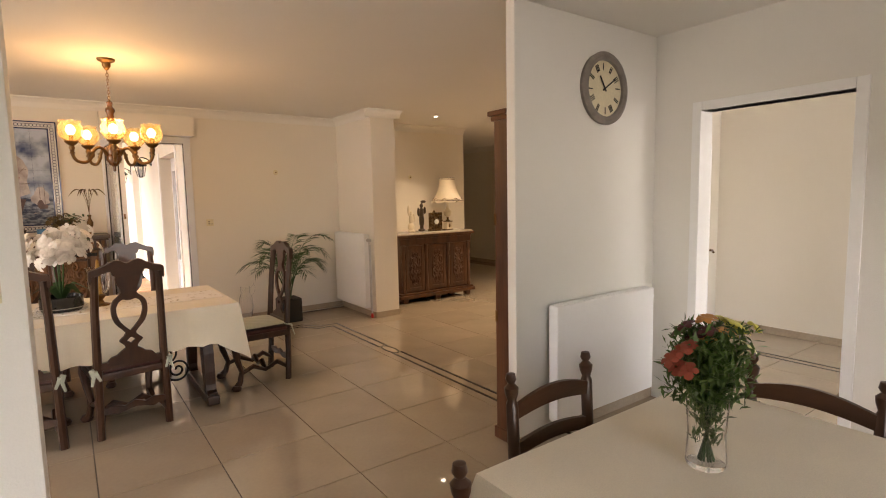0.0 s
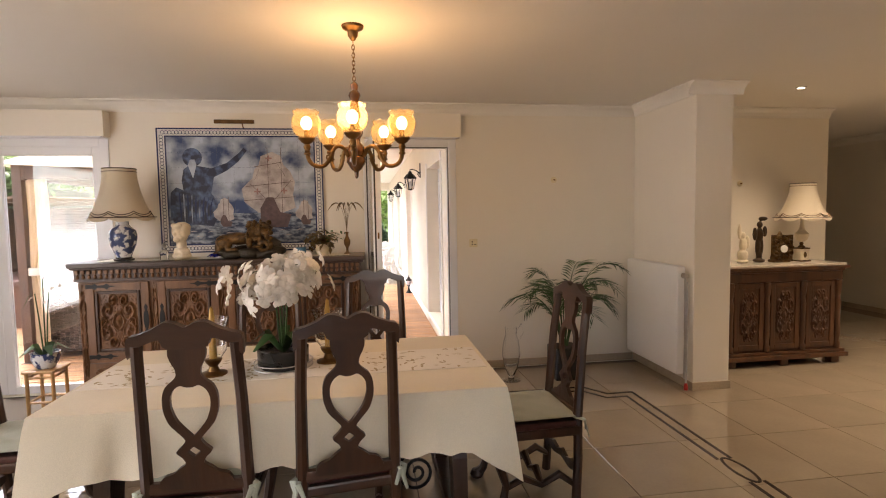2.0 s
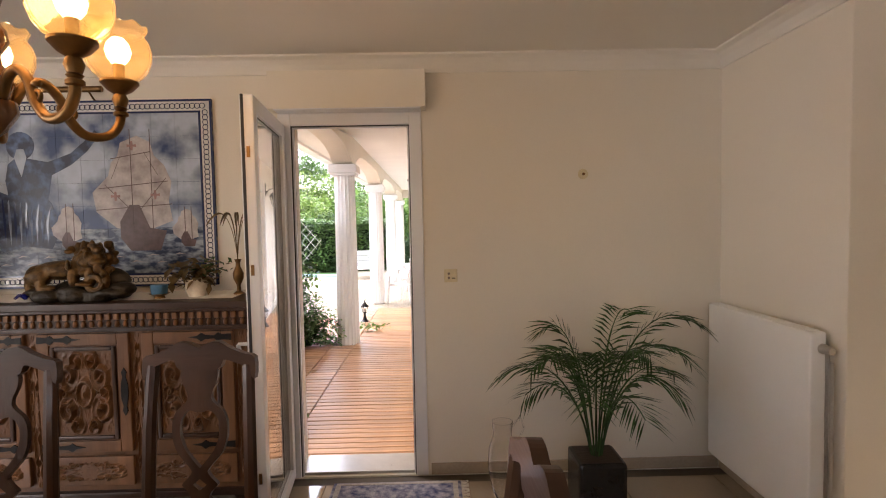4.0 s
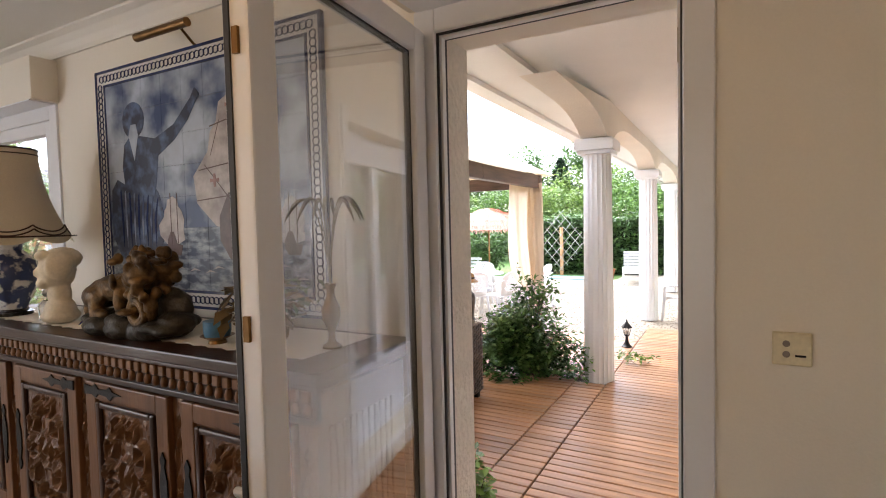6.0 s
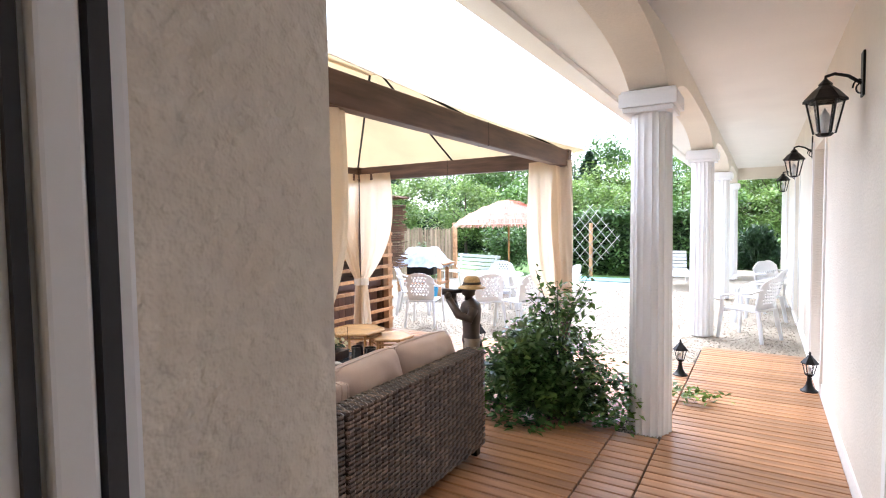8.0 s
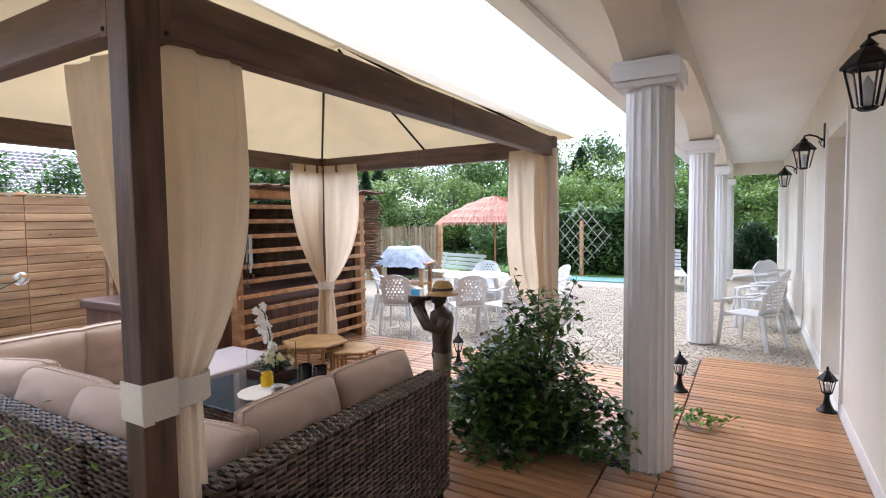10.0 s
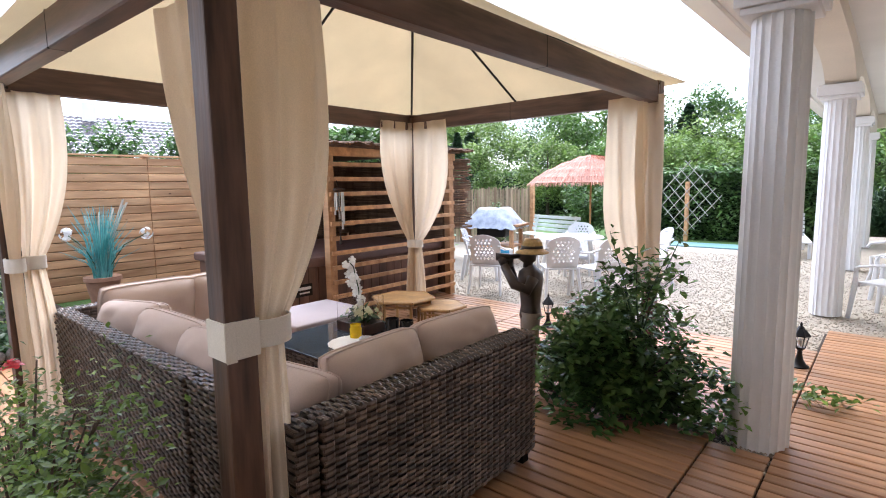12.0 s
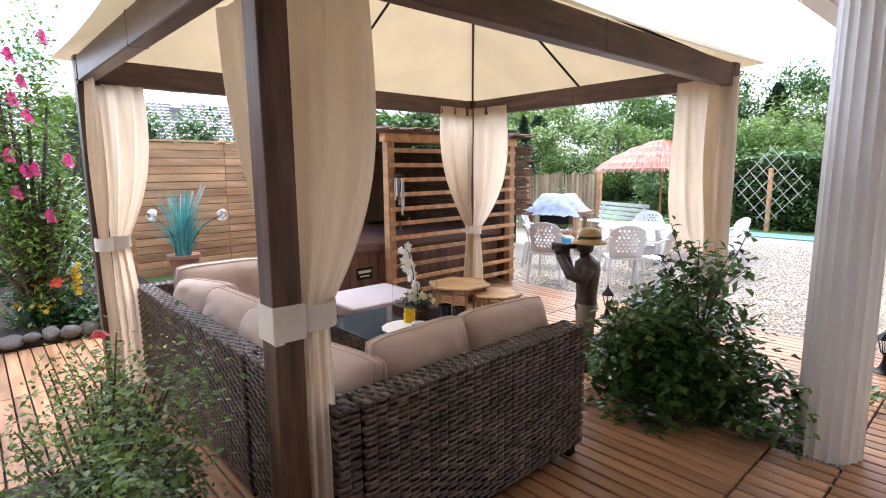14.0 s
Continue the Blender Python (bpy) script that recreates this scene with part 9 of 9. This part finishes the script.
# ---- gravel stones lying on the yard ----
rg = np.random.default_rng(9)
N = 26000
gx, gy = rg.uniform(-5.2, 1.2, N), 12.85 + (rg.random(N) ** 1.6) * 6.5
keep = ~((gx > 0.2) & (gy < 13.68))
near = 900
gx, gy = np.concatenate([gx[keep], rg.uniform(0.16, 0.24, 0), COLX + rg.normal(0, 0.13, near)]), np.concatenate([gy[keep], rg.uniform(0, 1, 0), COLS[0] + rg.normal(0, 0.13, near)])
N = len(gx)
base = np.array([(1, 0, 0), (0, 1, 0), (-1, 0, 0), (0, -1, 0), (0, 0, 1), (0, 0, -1)], float)
tri = np.array([(0, 1, 4), (1, 2, 4), (2, 3, 4), (3, 0, 4), (1, 0, 5), (2, 1, 5), (3, 2, 5), (0, 3, 5)])
sz = rg.uniform(0.006, 0.017, (N, 1, 1)) * rg.uniform(0.6, 1.2, (N, 1, 3)) * np.array([1, 1, 0.7])
th_ = rg.uniform(0, 6.28, N)
rot = np.zeros((N, 3, 3))
rot[:, 0, 0], rot[:, 0, 1], rot[:, 1, 0], rot[:, 1, 1], rot[:, 2, 2] = np.cos(th_), -np.sin(th_), np.sin(th_), np.cos(th_), 1
v = np.einsum("nij,nkj->nki", rot, base[None] * sz + rg.normal(0, 0.0015, (N, 6, 3)))
zz = np.where(gy < 12.0, DECK - 0.012, GR + 0.003)
v += np.stack([gx, gy, zz], 1)[:, None, :]
f = (tri[None] + (np.arange(N) * 6)[:, None, None]).reshape(-1, 3)
me = bpy.data.meshes.new("gravel_stones")
me.vertices.add(N * 6); me.vertices.foreach_set("co", v.ravel())
me.loops.add(len(f) * 3); me.loops.foreach_set("vertex_index", f.ravel().astype(np.int32))
me.polygons.add(len(f)); me.polygons.foreach_set("loop_start", (np.arange(len(f)) * 3).astype(np.int32))
me.update(calc_edges=True)
me.materials.append(M_PEBBLE)
tagged(new("gravel_stones", me), "loose pale pea gravel stones", "gravel", kind="stuff")

# ---- shrubs, hedges, trees ----
def bush(name, label, at, size, n, leaf, material, seed, stems=10, category="shrub", shell=0.55, long=1.8, droop=0.1, lumps=9):
    t = thing(name, label, category, at=at)
    rg = np.random.default_rng(seed)
    sx, sy, sz = size
    lc = rg.normal(0, 0.42, (lumps, 3)) * [sx, sy, sz * 0.55] + [0, 0, sz * 0.5]
    lc[:, 2] = np.clip(lc[:, 2], sz * 0.15, sz * 0.85)
    idx = rg.integers(0, lumps, n)
    d = rg.normal(0, 1, (n, 3))
    d /= np.linalg.norm(d, axis=1)[:, None]
    r = (shell + (1 - shell) * rg.random(n)) ** 1.0
    c = lc[idx] + d * r[:, None] * np.array([sx, sy, sz * 0.8]) * 0.42 * rg.uniform(0.7, 1.25, (n, 1))
    c[:, 2] = np.abs(c[:, 2]) + 0.015
    ob = leaf_cloud("leaves", c, leaf, material, rg, t, droop, long)
    tagged(ob, kind="stuff")
    rnd = random.Random(seed)
    for k in range(stems):
        e = c[rnd.randrange(n)]
        part("branch", tube([(rnd.uniform(-0.1, 0.1) * sx, rnd.uniform(-0.1, 0.1) * sy, 0), (e[0] * 0.45, e[1] * 0.45, e[2] * 0.55), (e[0], e[1], e[2])], [0.012 * sz, 0.009 * sz, 0.004 * sz], 5), M_BARK, t)
    return t


M_GLOSSY = leafy("glossy_dark_leaves", (0.045, 0.12, 0.033), (0.18, 0.32, 0.09), 0.2, 0.3)
M_LIME = leafy("fresh_green_leaves", (0.055, 0.13, 0.02), (0.25, 0.38, 0.07), 0.35, 0.35)
sb_ = bush("evergreen_shrub", "dense glossy dark green shrub on the deck", (-0.54, 10.60, DECK), (0.57, 0.45, 0.80), 8600, 0.036, M_GLOSSY, 5, 12, lumps=16)
rg = np.random.default_rng(15)
tip = rg.normal(0, 1, (260, 3)).clip(-1.6, 1.6) * [0.13, 0.11, 0.13] + [0.05, -0.03, 0.80]
tagged(leaf_cloud("upper_foliage", tip, 0.038, M_GLOSSY, rg, sb_, -0.3, 1.9), kind="stuff")
sprays = []
for k in range(9):
    a = k * 0.7
    pts = [Vector((0.05, -0.03, 0.5)), Vector((0.05 + 0.10 * math.cos(a), -0.05 + 0.1 * math.sin(a), 0.82)), Vector((0.06 + 0.24 * math.cos(a), -0.05 + 0.2 * math.sin(a), 0.96 + 0.2 * math.sin(k * 1.9)))]
    part("shoot", tube(pts, [0.005, 0.004, 0.002], 5), M_LEAF, sb_)
    for u in range(16):
        f = u / 15
        p = pts[1].lerp(pts[2], f)
        sprays.append((p.x + rg.normal(0, 0.018), p.y + rg.normal(0, 0.018), p.z + rg.normal(0, 0.012)))
tagged(leaf_cloud("spray_leaves", np.array(sprays), 0.034, M_GLOSSY, rg, sb_, -0.2, 1.9), kind="stuff")
low = rg.normal(0, 1, (90, 3)).clip(-1.5, 1.5) * [0.16, 0.07, 0.015] + [-0.22, -0.30, 0.04]
tagged(leaf_cloud("trailing_leaves", low, 0.038, M_GLOSSY, rg, sb_, 0.1, 1.8), kind="stuff")
bush("trailing_ivy", "green trailing sprig across the deck boards", (0.36, 11.5, DECK), (0.30, 0.10, 0.10), 90, 0.035, M_LIME, 8, 3, "plant")
structure("planting_bed", solid((-2.35, -0.98, 7.17, 7.95, DECK + 0.002, DECK + 0.03), bevel=0.008), M_SOIL_SHADE, "dark soil planting bed beside the deck", "flower bed")
rb = bush("rose_bush", "airy fresh green rose bush beside the deck", (-1.55, 7.80, DECK), (1.0, 0.34, 0.78), 9000, 0.0172, M_LIME, 13, 70, shell=0.2, lumps=26)
for (x, y, z), k in zip(((-0.85, 0.15, 0.66), (0.2, 0.0, 0.72)), range(2)):
    for i in range(5 if k == 0 else 0):
        o = new("rose_bloom", blossom_mesh(0.048, cloth("red_petals", (0.55, 0.01, 0.02), 0.2, 0.5, 60), None))
        o.parent = rb
        o.matrix_local = Matrix.Translation((x, y, z + 0.006 * i)) @ Matrix.Rotation(i * 0.7, 4, "Z") @ Matrix.Diagonal((1 - 0.12 * i, 1 - 0.12 * i, 1, 1))
bush("ivy_plant", "variegated green ivy plant by the door", (0.12, 7.72, DECK), (0.16, 0.14, 0.42), 800, 0.030, M_LIME, 17, 5, "plant")
bush("lavender_bush", "grey-green lavender bush at the porch's end", (0.55, 25.6, -0.09), (1.1, 0.7, 1.15), 6000, 0.05, M_PINE, 19, 8, long=3.0, droop=-0.7)
bush("round_shrub", "round clipped green shrub by the lawn", (-5.9, 21.5, -0.09), (0.9, 0.8, 1.5), 4000, 0.06, M_HEDGE, 23, 4)
bush("small_shrub", "small green shrub at the reed fence", (-6.9, 18.2, -0.09), (0.45, 0.4, 0.9), 1500, 0.05, M_HEDGE, 24, 4)


def hedge(label, x0, x1, y0, y1, z1, n, leaf, material, seed):
    rg = np.random.default_rng(seed)
    c = np.stack([rg.uniform(x0, x1, n), y0 + (y1 - y0) * rg.random(n) ** 2.0, rg.uniform(-0.08, z1, n)], 1)
    topn = n // 3
    c[:topn, 2] = z1 + rg.normal(0, 0.06, topn)
    c[:topn, 1] = rg.uniform(y0, y1, topn)
    wob = np.array([noise.noise(Vector((p[0] * 0.8, p[2] * 1.2, seed))) for p in c])
    c[:, 1] += wob * 0.3
    c[:, 2] += np.where(np.arange(n) < topn, wob * 0.25, 0)
    ob = leaf_cloud("hedge", c, leaf, material, rg, None, 0.2, 1.9)
    tagged(ob, label, "hedge", kind="stuff")
    # A plain dark block behind the leaves stands in for the hedge's inner shade.
    core = mesh_object("hedge_core", solid((x0, x1, y0 + 0.35, y1, -0.1, z1 - 0.25)), M_HEDGESHADE)
    tagged(core, "dark block inside a hedge standing in for its inner shade", "hedge", kind="stuff")


# Near-black green: the shade between the leaves put into the colour.
M_HEDGESHADE = mat("dark_hedge_inside", (0.012, 0.025, 0.008), 0.95, 0, 0.4, 5, 40, 0.5)
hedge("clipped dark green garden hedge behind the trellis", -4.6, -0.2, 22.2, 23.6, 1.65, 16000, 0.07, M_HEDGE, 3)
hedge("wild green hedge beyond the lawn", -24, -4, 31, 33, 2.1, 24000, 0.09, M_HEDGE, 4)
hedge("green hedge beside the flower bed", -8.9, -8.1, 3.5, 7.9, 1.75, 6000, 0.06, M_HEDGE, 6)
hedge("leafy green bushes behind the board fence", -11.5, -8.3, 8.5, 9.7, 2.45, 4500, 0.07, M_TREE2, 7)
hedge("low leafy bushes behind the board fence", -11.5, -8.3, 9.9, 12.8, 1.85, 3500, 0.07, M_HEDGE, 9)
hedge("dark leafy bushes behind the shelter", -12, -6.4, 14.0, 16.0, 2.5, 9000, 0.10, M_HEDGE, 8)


def tree(at, h, spread, n, leaf, material, seed, label, conifer=False):
    h = h * (0.62 if h > 5.5 else 0.76)
    t = thing("tree", label, "tree", "garden trees", at=at)
    rnd = random.Random(seed)
    rg = np.random.default_rng(seed)
    lean = rnd.uniform(-0.03, 0.03) * h
    part("trunk", tube([(0, 0, -0.1), (lean * 0.4, 0, h * 0.35), (lean, 0, h * 0.8)], [h * 0.024, h * 0.018, h * 0.006], 8), M_BARK, t)
    if conifer:
        u = rg.random(n) ** 0.8
        a = rg.uniform(0, 6.28, n)
        r = spread * (1 - u) ** 0.8 * (0.5 + 0.5 * rg.random(n)) * (1 + 0.25 * np.sin(a * 5 + u * 40))
        c = np.stack([r * np.cos(a), r * np.sin(a), h * (0.04 + 0.96 * u)], 1)
    else:
        clumps = []
        for k in range(44):
            a, u = rnd.uniform(0, 6.28), rnd.random()
            r = spread * math.sqrt(rnd.random()) * (0.55 + 0.45 * math.sin(math.pi * (0.15 + 0.75 * u)))
            clumps.append((r * math.cos(a), r * math.sin(a), h * (0.16 + 0.80 * u), spread * rnd.uniform(0.2, 0.42)))
        for k in range(7):
            e = clumps[k]
            part("limb", tube([(lean * 0.3, 0, h * (0.2 + 0.06 * k)), (e[0] * 0.5, e[1] * 0.5, (e[2] + h * 0.3) / 2), e[:3]], [h * 0.010, h * 0.007, h * 0.003], 5), M_BARK, t)
        cl = np.array(clumps)
        i = rg.integers(0, len(cl), n)
        d = rg.normal(0, 1, (n, 3))
        d /= np.linalg.norm(d, axis=1)[:, None]
        c = cl[i, :3] + d * (cl[i, 3] * rg.uniform(0.45, 1.1, n))[:, None] * [1, 1, 0.75]
    ob = leaf_cloud("crown", c, leaf, material, rg, t, 0.3, 1.7)
    tagged(ob, kind="stuff")
    return t


LB = "leafy green garden tree with uneven crown"
for k, (x, y, h, s, m) in enumerate(((-30, 36, 8.6, 3.6, M_TREE), (-25, 40, 9.5, 3.8, M_HEDGE), (-21, 36, 8.2, 3.4, M_TREE2), (-17, 41, 9.8, 4.0, M_HEDGE), (-13.5, 37, 8.4, 3.2, M_TREE), (-10, 42, 9.8, 3.8, M_HEDGE), (-7, 38, 7.6, 3.2, M_TREE2), (-3.6, 42, 8.8, 3.4, M_TREE), (-0.5, 37, 7.0, 3.0, M_TREE2), (2.6, 41, 8.0, 3.6, M_TREE), (6, 38, 8, 3.6, M_HEDGE), (-34, 30, 8, 3.5, M_HEDGE))):
    tree((x, y, -0.09), h * (1.17 if x < -9 else 1.04), s, 13000, 0.135, m, 50 + k, LB)
for k, (x, y, h, s, m) in enumerate(((-15, 27, 4.4, 2.0, M_TREE2), (-11.5, 29, 4.8, 2.0, M_TREE2), (-7.6, 28, 4.2, 1.7, M_TREE), (-5.4, 30, 4.4, 1.8, M_TREE2), (-1.9, 29, 4.4, 1.9, M_TREE), (1.8, 30, 5, 2.0, M_TREE2), (-12.5, 20.5, 4.6, 1.9, M_HEDGE))):
    tree((x, y, -0.09), h, s, 9000, 0.095, m, 80 + k, "young pale green tree by the lawn")
for k, (x, y, h, s) in enumerate(((-12.6, 23.8, 4.7, 0.75), (-19, 33, 7.5, 1.8), (-8.6, 40, 9.5, 2.0), (-2.2, 44, 10.0, 2.2))):
    tree((x, y, -0.09), h, s, 9000, 0.07 if k == 0 else 0.13, M_PINE, 100 + k, "slim dark green conifer tree", True)
tree((-14.2, 12.6, -0.09), 4.2, 1.9, 8000, 0.09, M_HEDGE, 120, "dark leafy tree behind the fence")
tree((-16.0, 6.6, -0.09), 5.0, 1.8, 7000, 0.09, M_TREE2, 121, "pale green tree behind the fence")

# ---- neighbour's house behind the fence ----
nh = thing("neighbour_house", "neighbour's house with a grey-mauve tiled roof", "house", at=(-24, 13, -0.1), rz=-8)
M_ROOFT = mat("grey_mauve_roof_tiles", (0.10, 0.085, 0.10), 0.7, 0, 0.15, 3, 30, 0.1, per_piece=0.15)
part("wall", solid((-4, 0, -6, 8, 0, 2.7)), M_PLASTER, nh)
roof = part("roof", solid((-4.3, -4.1, -6.3, 8.3, 2.6, 2.7)), M_ROOFT, nh)
verts, faces = [], []
for i in range(14):
    z0, x0 = 2.6 + i * 0.15, 0.5 - i * 0.19
    for k in range(62):
        y0 = -6.3 + k * 0.236
        b = len(verts)
        verts += [(x0, y0, z0), (x0, y0 + 0.118, z0 + 0.045), (x0, y0 + 0.232, z0), (x0 - 0.2, y0, z0 + 0.13), (x0 - 0.2, y0 + 0.118, z0 + 0.175), (x0 - 0.2, y0 + 0.232, z0 + 0.13)]
        faces += [(b, b + 1, b + 4, b + 3), (b + 1, b + 2, b + 5, b + 4)]
tagged(raw_mesh("roof_tiles", verts, faces, M_ROOFT, roof), kind="stuff")
part("chimney", solid((-2.4, -1.9, 1.5, 2.0, 4.0, 5.3), bevel=0.02), M_PLASTER, roof)

# ---- flower bed with lattice and roses ----
lt = thing("lattice_panel", "white diagonal lattice panel behind the roses", "lattice", at=(-6.6, 7.15, 0.35), rz=88)
for x in (0.0, 1.75):
    part("post", solid((x - 0.025, x + 0.025, 0.03, 0.08, -0.37, 1.1), bevel=0.004), M_CHALK, lt)
for k in range(-8, 14):
    for s in (-1, 1):
        x0 = k * 0.16
        pts = [(x0, 0.012 * s, 0), (x0 + s * 1.05, 0.012 * s, 1.05)]
        a, b = Vector(pts[0]), Vector(pts[1])
        d = b - a
        t0 = max(0, min(1, ((0 if d.x > 0 else 1.75) - a.x) / d.x))
        t1 = max(0, min(1, ((1.75 if d.x > 0 else 0) - a.x) / d.x))
        if t1 - t0 > 0.05:
            part("lath", tube([a + d * t0, a + d * t1], 0.014, 4, flat=0.4), M_CHALK, lt)
bush("rose_climber", "tall climbing rose bush with pink blooms", (-5.6, 7.95, -0.05), (0.7, 0.55, 2.75), 9000, 0.032, M_LIME, 33, 30, shell=0.2, lumps=40)
M_PINK = cloth("pink_petals", (0.72, 0.03, 0.20), 0.25, 0.5, 60)
cl = bpy.data.objects["rose_climber"]
rnd = random.Random(8)
me = blossom_mesh(0.06, M_PINK, None)
for (x, y, z) in ((0.35, 0.43, 2.28), (0.35, 0.35, 2.13), (0.35, 0.44, 1.99), (0.35, 0.28, 1.65), (0.35, 0.38, 1.52), (0.35, 0.45, 1.53), (0.35, 0.70, 1.61), (0.35, 0.52, 1.11), (0.35, 0.30, 1.33), (0.35, 0.61, 2.68), (0.35, 0.36, 2.50)):
    for i in range(4):
        o = new("rose_bloom", me)
        o.parent = cl
        o.matrix_local = Matrix.Translation((x, y - 0.4, z + 0.02 * i)) @ Vector((0.6, 0.5, 0.5)).to_track_quat("Z", "Y").to_matrix().to_4x4() @ Matrix.Rotation(i * 0.9, 4, "Z") @ Matrix.Diagonal((1 - 0.18 * i, 1 - 0.18 * i, 1 + 0.3 * i, 1))
structure("flower_bed", solid((-8.0, -4.95, 7.16, 9.2, -0.3, 0.02), (-7.4, -4.95, 9.2, 12.0, -0.3, -0.06)), M_SOIL_SHADE, "dark soil flower bed with stones", "flower bed")
bush("low_plants", "low mixed green plants in the flower bed", (-5.7, 8.1, 0.02), (0.75, 0.55, 0.35), 2600, 0.035, M_LEAF, 41, 6, "plants", shell=0.2, lumps=18)
M_STONE = mat("grey_field_stone", (0.17, 0.15, 0.13), 0.9, 0, 0.25, 6, 40, 0.3)
rnd = random.Random(6)
for k in range(26):
    bm = bmesh.new()
    bmesh.ops.create_icosphere(bm, subdivisions=2, radius=1)
    for v in bm.verts:
        v.co *= 1 + 0.22 * noise.noise(v.co * 1.3 + Vector((k * 3.1, 0, 0)))
    ob = mesh_object("stone", bm, M_STONE, True, 50)
    x = -4.95 - 0.03 * (k % 3) if k < 14 else -5.0 - rnd.random() * 0.9
    y = 7.25 + k * 0.14 if k < 14 else 7.3 + rnd.random() * 1.5
    ob.matrix_world = pose(x, y, 0.05, rnd.uniform(-15, 15), rnd.uniform(-15, 15), rnd.uniform(0, 180)) @ Matrix.Diagonal((rnd.uniform(0.07, 0.13), rnd.uniform(0.06, 0.1), rnd.uniform(0.04, 0.07), 1))
    tagged(ob, "grey field stone edging the flower bed", "stone", "flower bed stones")
for nm, lab, loc, col, n, hgt, r in (("yellow_bromeliad", "yellow bromeliad spike in the flower bed", (-5.35, 8.22, 0.05), (0.75, 0.5, 0.02), 22, 0.55, 0.034), ("red_flowers", "red-orange flowers in the flower bed", (-5.6, 7.95, 0.03), (0.60, 0.06, 0.02), 9, 0.42, 0.06), ("yellow_flowers", "small yellow flowers in the flower bed", (-5.35, 7.9, 0.02), (0.65, 0.4, 0.02), 26, 0.24, 0.025)):
    t = thing(nm, lab, "flowers", at=loc)
    me = blossom_mesh(r, cloth("petals", col, 0.2, 0.5, 60), None)
    for i in range(n):
        o = new("flower_head", me)
        o.parent = t
        if nm == "yellow_bromeliad":
            p = Vector((0.02 * math.cos(i), 0.02 * math.sin(i), hgt * (0.5 + 0.5 * i / n)))
        else:
            p = Vector((rnd.gauss(0, 0.12), rnd.gauss(0, 0.10), hgt * rnd.uniform(0.8, 1.1)))
            part("stem", tube([(p.x * 0.7, p.y * 0.7, 0), p], 0.004, 4), M_LEAF, t)
        o.matrix_local = Matrix.Translation(p) @ Vector((math.cos(i * 2.4), math.sin(i * 2.4), 0.8)).to_track_quat("Z", "Y").to_matrix().to_4x4()
    for i in range(7):
        a = i * 0.9
        part("leaf", tube([(0, 0, 0), (0.10 * math.cos(a), 0.10 * math.sin(a), 0.16), (0.22 * math.cos(a), 0.22 * math.sin(a), 0.14)], [0.012, 0.02, 0.004], 5, flat=0.25), M_LEAF, t)

# ---- planter with teal grass at the fence ----
M_TEAL = mat("teal_artificial_grass", (0.05, 0.36, 0.34), 0.5, 0, 0.2, 6, 40, 0.0, (0.22, 0.55, 0.52), per_piece=0.25)
M_PALEREED = mat("pale_driftwood", (0.55, 0.48, 0.38), 0.8, 0, 0.15, 12, 60, 0.1)
t = thing("grass_planter", "terracotta planter of teal artificial grass by the fence", "planter", at=(-6.9, 9.62, -0.06))
part("pot", lathe([(0, 0), (0.13, 0), (0.19, 0.36), (0.21, 0.37), (0.21, 0.42), (0.18, 0.42), (0, 0.38)], 24), mat("pale_terracotta", (0.42, 0.22, 0.13), 0.8, 0, 0.15, 10, 60, 0.1), t, smooth=True)
rnd = random.Random(14)
for k in range(150):
    a, L = rnd.uniform(0, 6.28), rnd.uniform(0.35, 0.95)
    o = rnd.uniform(0.05, 0.45) * (1.3 - L * 0.8)
    r0 = rnd.uniform(0, 0.1)
    p = [(r0 * math.cos(a), r0 * math.sin(a), 0.38), ((r0 + o * 0.35) * math.cos(a), (r0 + o * 0.35) * math.sin(a), 0.38 + L * 0.65), ((r0 + o) * math.cos(a), (r0 + o) * math.sin(a), 0.38 + L)]
    part("blade", tube(p, [0.006, 0.005, 0.0015], 4), M_TEAL, t)
for k in range(6):
    a = 0.9 + k * 0.5
    part("dry_stalk", tube([(0, 0, 0.4), (0.10 * math.cos(a), 0.16 * math.sin(a), 0.95), (0.2 * math.cos(a), 0.34 * math.sin(a), 1.38 - 0.04 * k)], [0.006, 0.014, 0.012], 6), M_PALEREED, t, "pale dried stalk")
me = blossom_mesh(0.030, M_PETAL, None)
for cy, cz in ((-0.36, 0.98), (0.52, 0.93)):
    part("flower_stem", tube([(0, 0, 0.4), (0.05, cy * 0.5, 0.8), (0.08, cy, cz)], 0.006, 5), M_LEAF, t)
    for i in range(16):
        d = Vector((rnd.gauss(0, 1), rnd.gauss(0, 1), rnd.gauss(0, 1))).normalized()
        o = new("white_bloom", me); o.parent = t
        o.matrix_local = Matrix.Translation(Vector((0.08, cy, cz)) + d * 0.075) @ d.to_track_quat("Z", "Y").to_matrix().to_4x4()
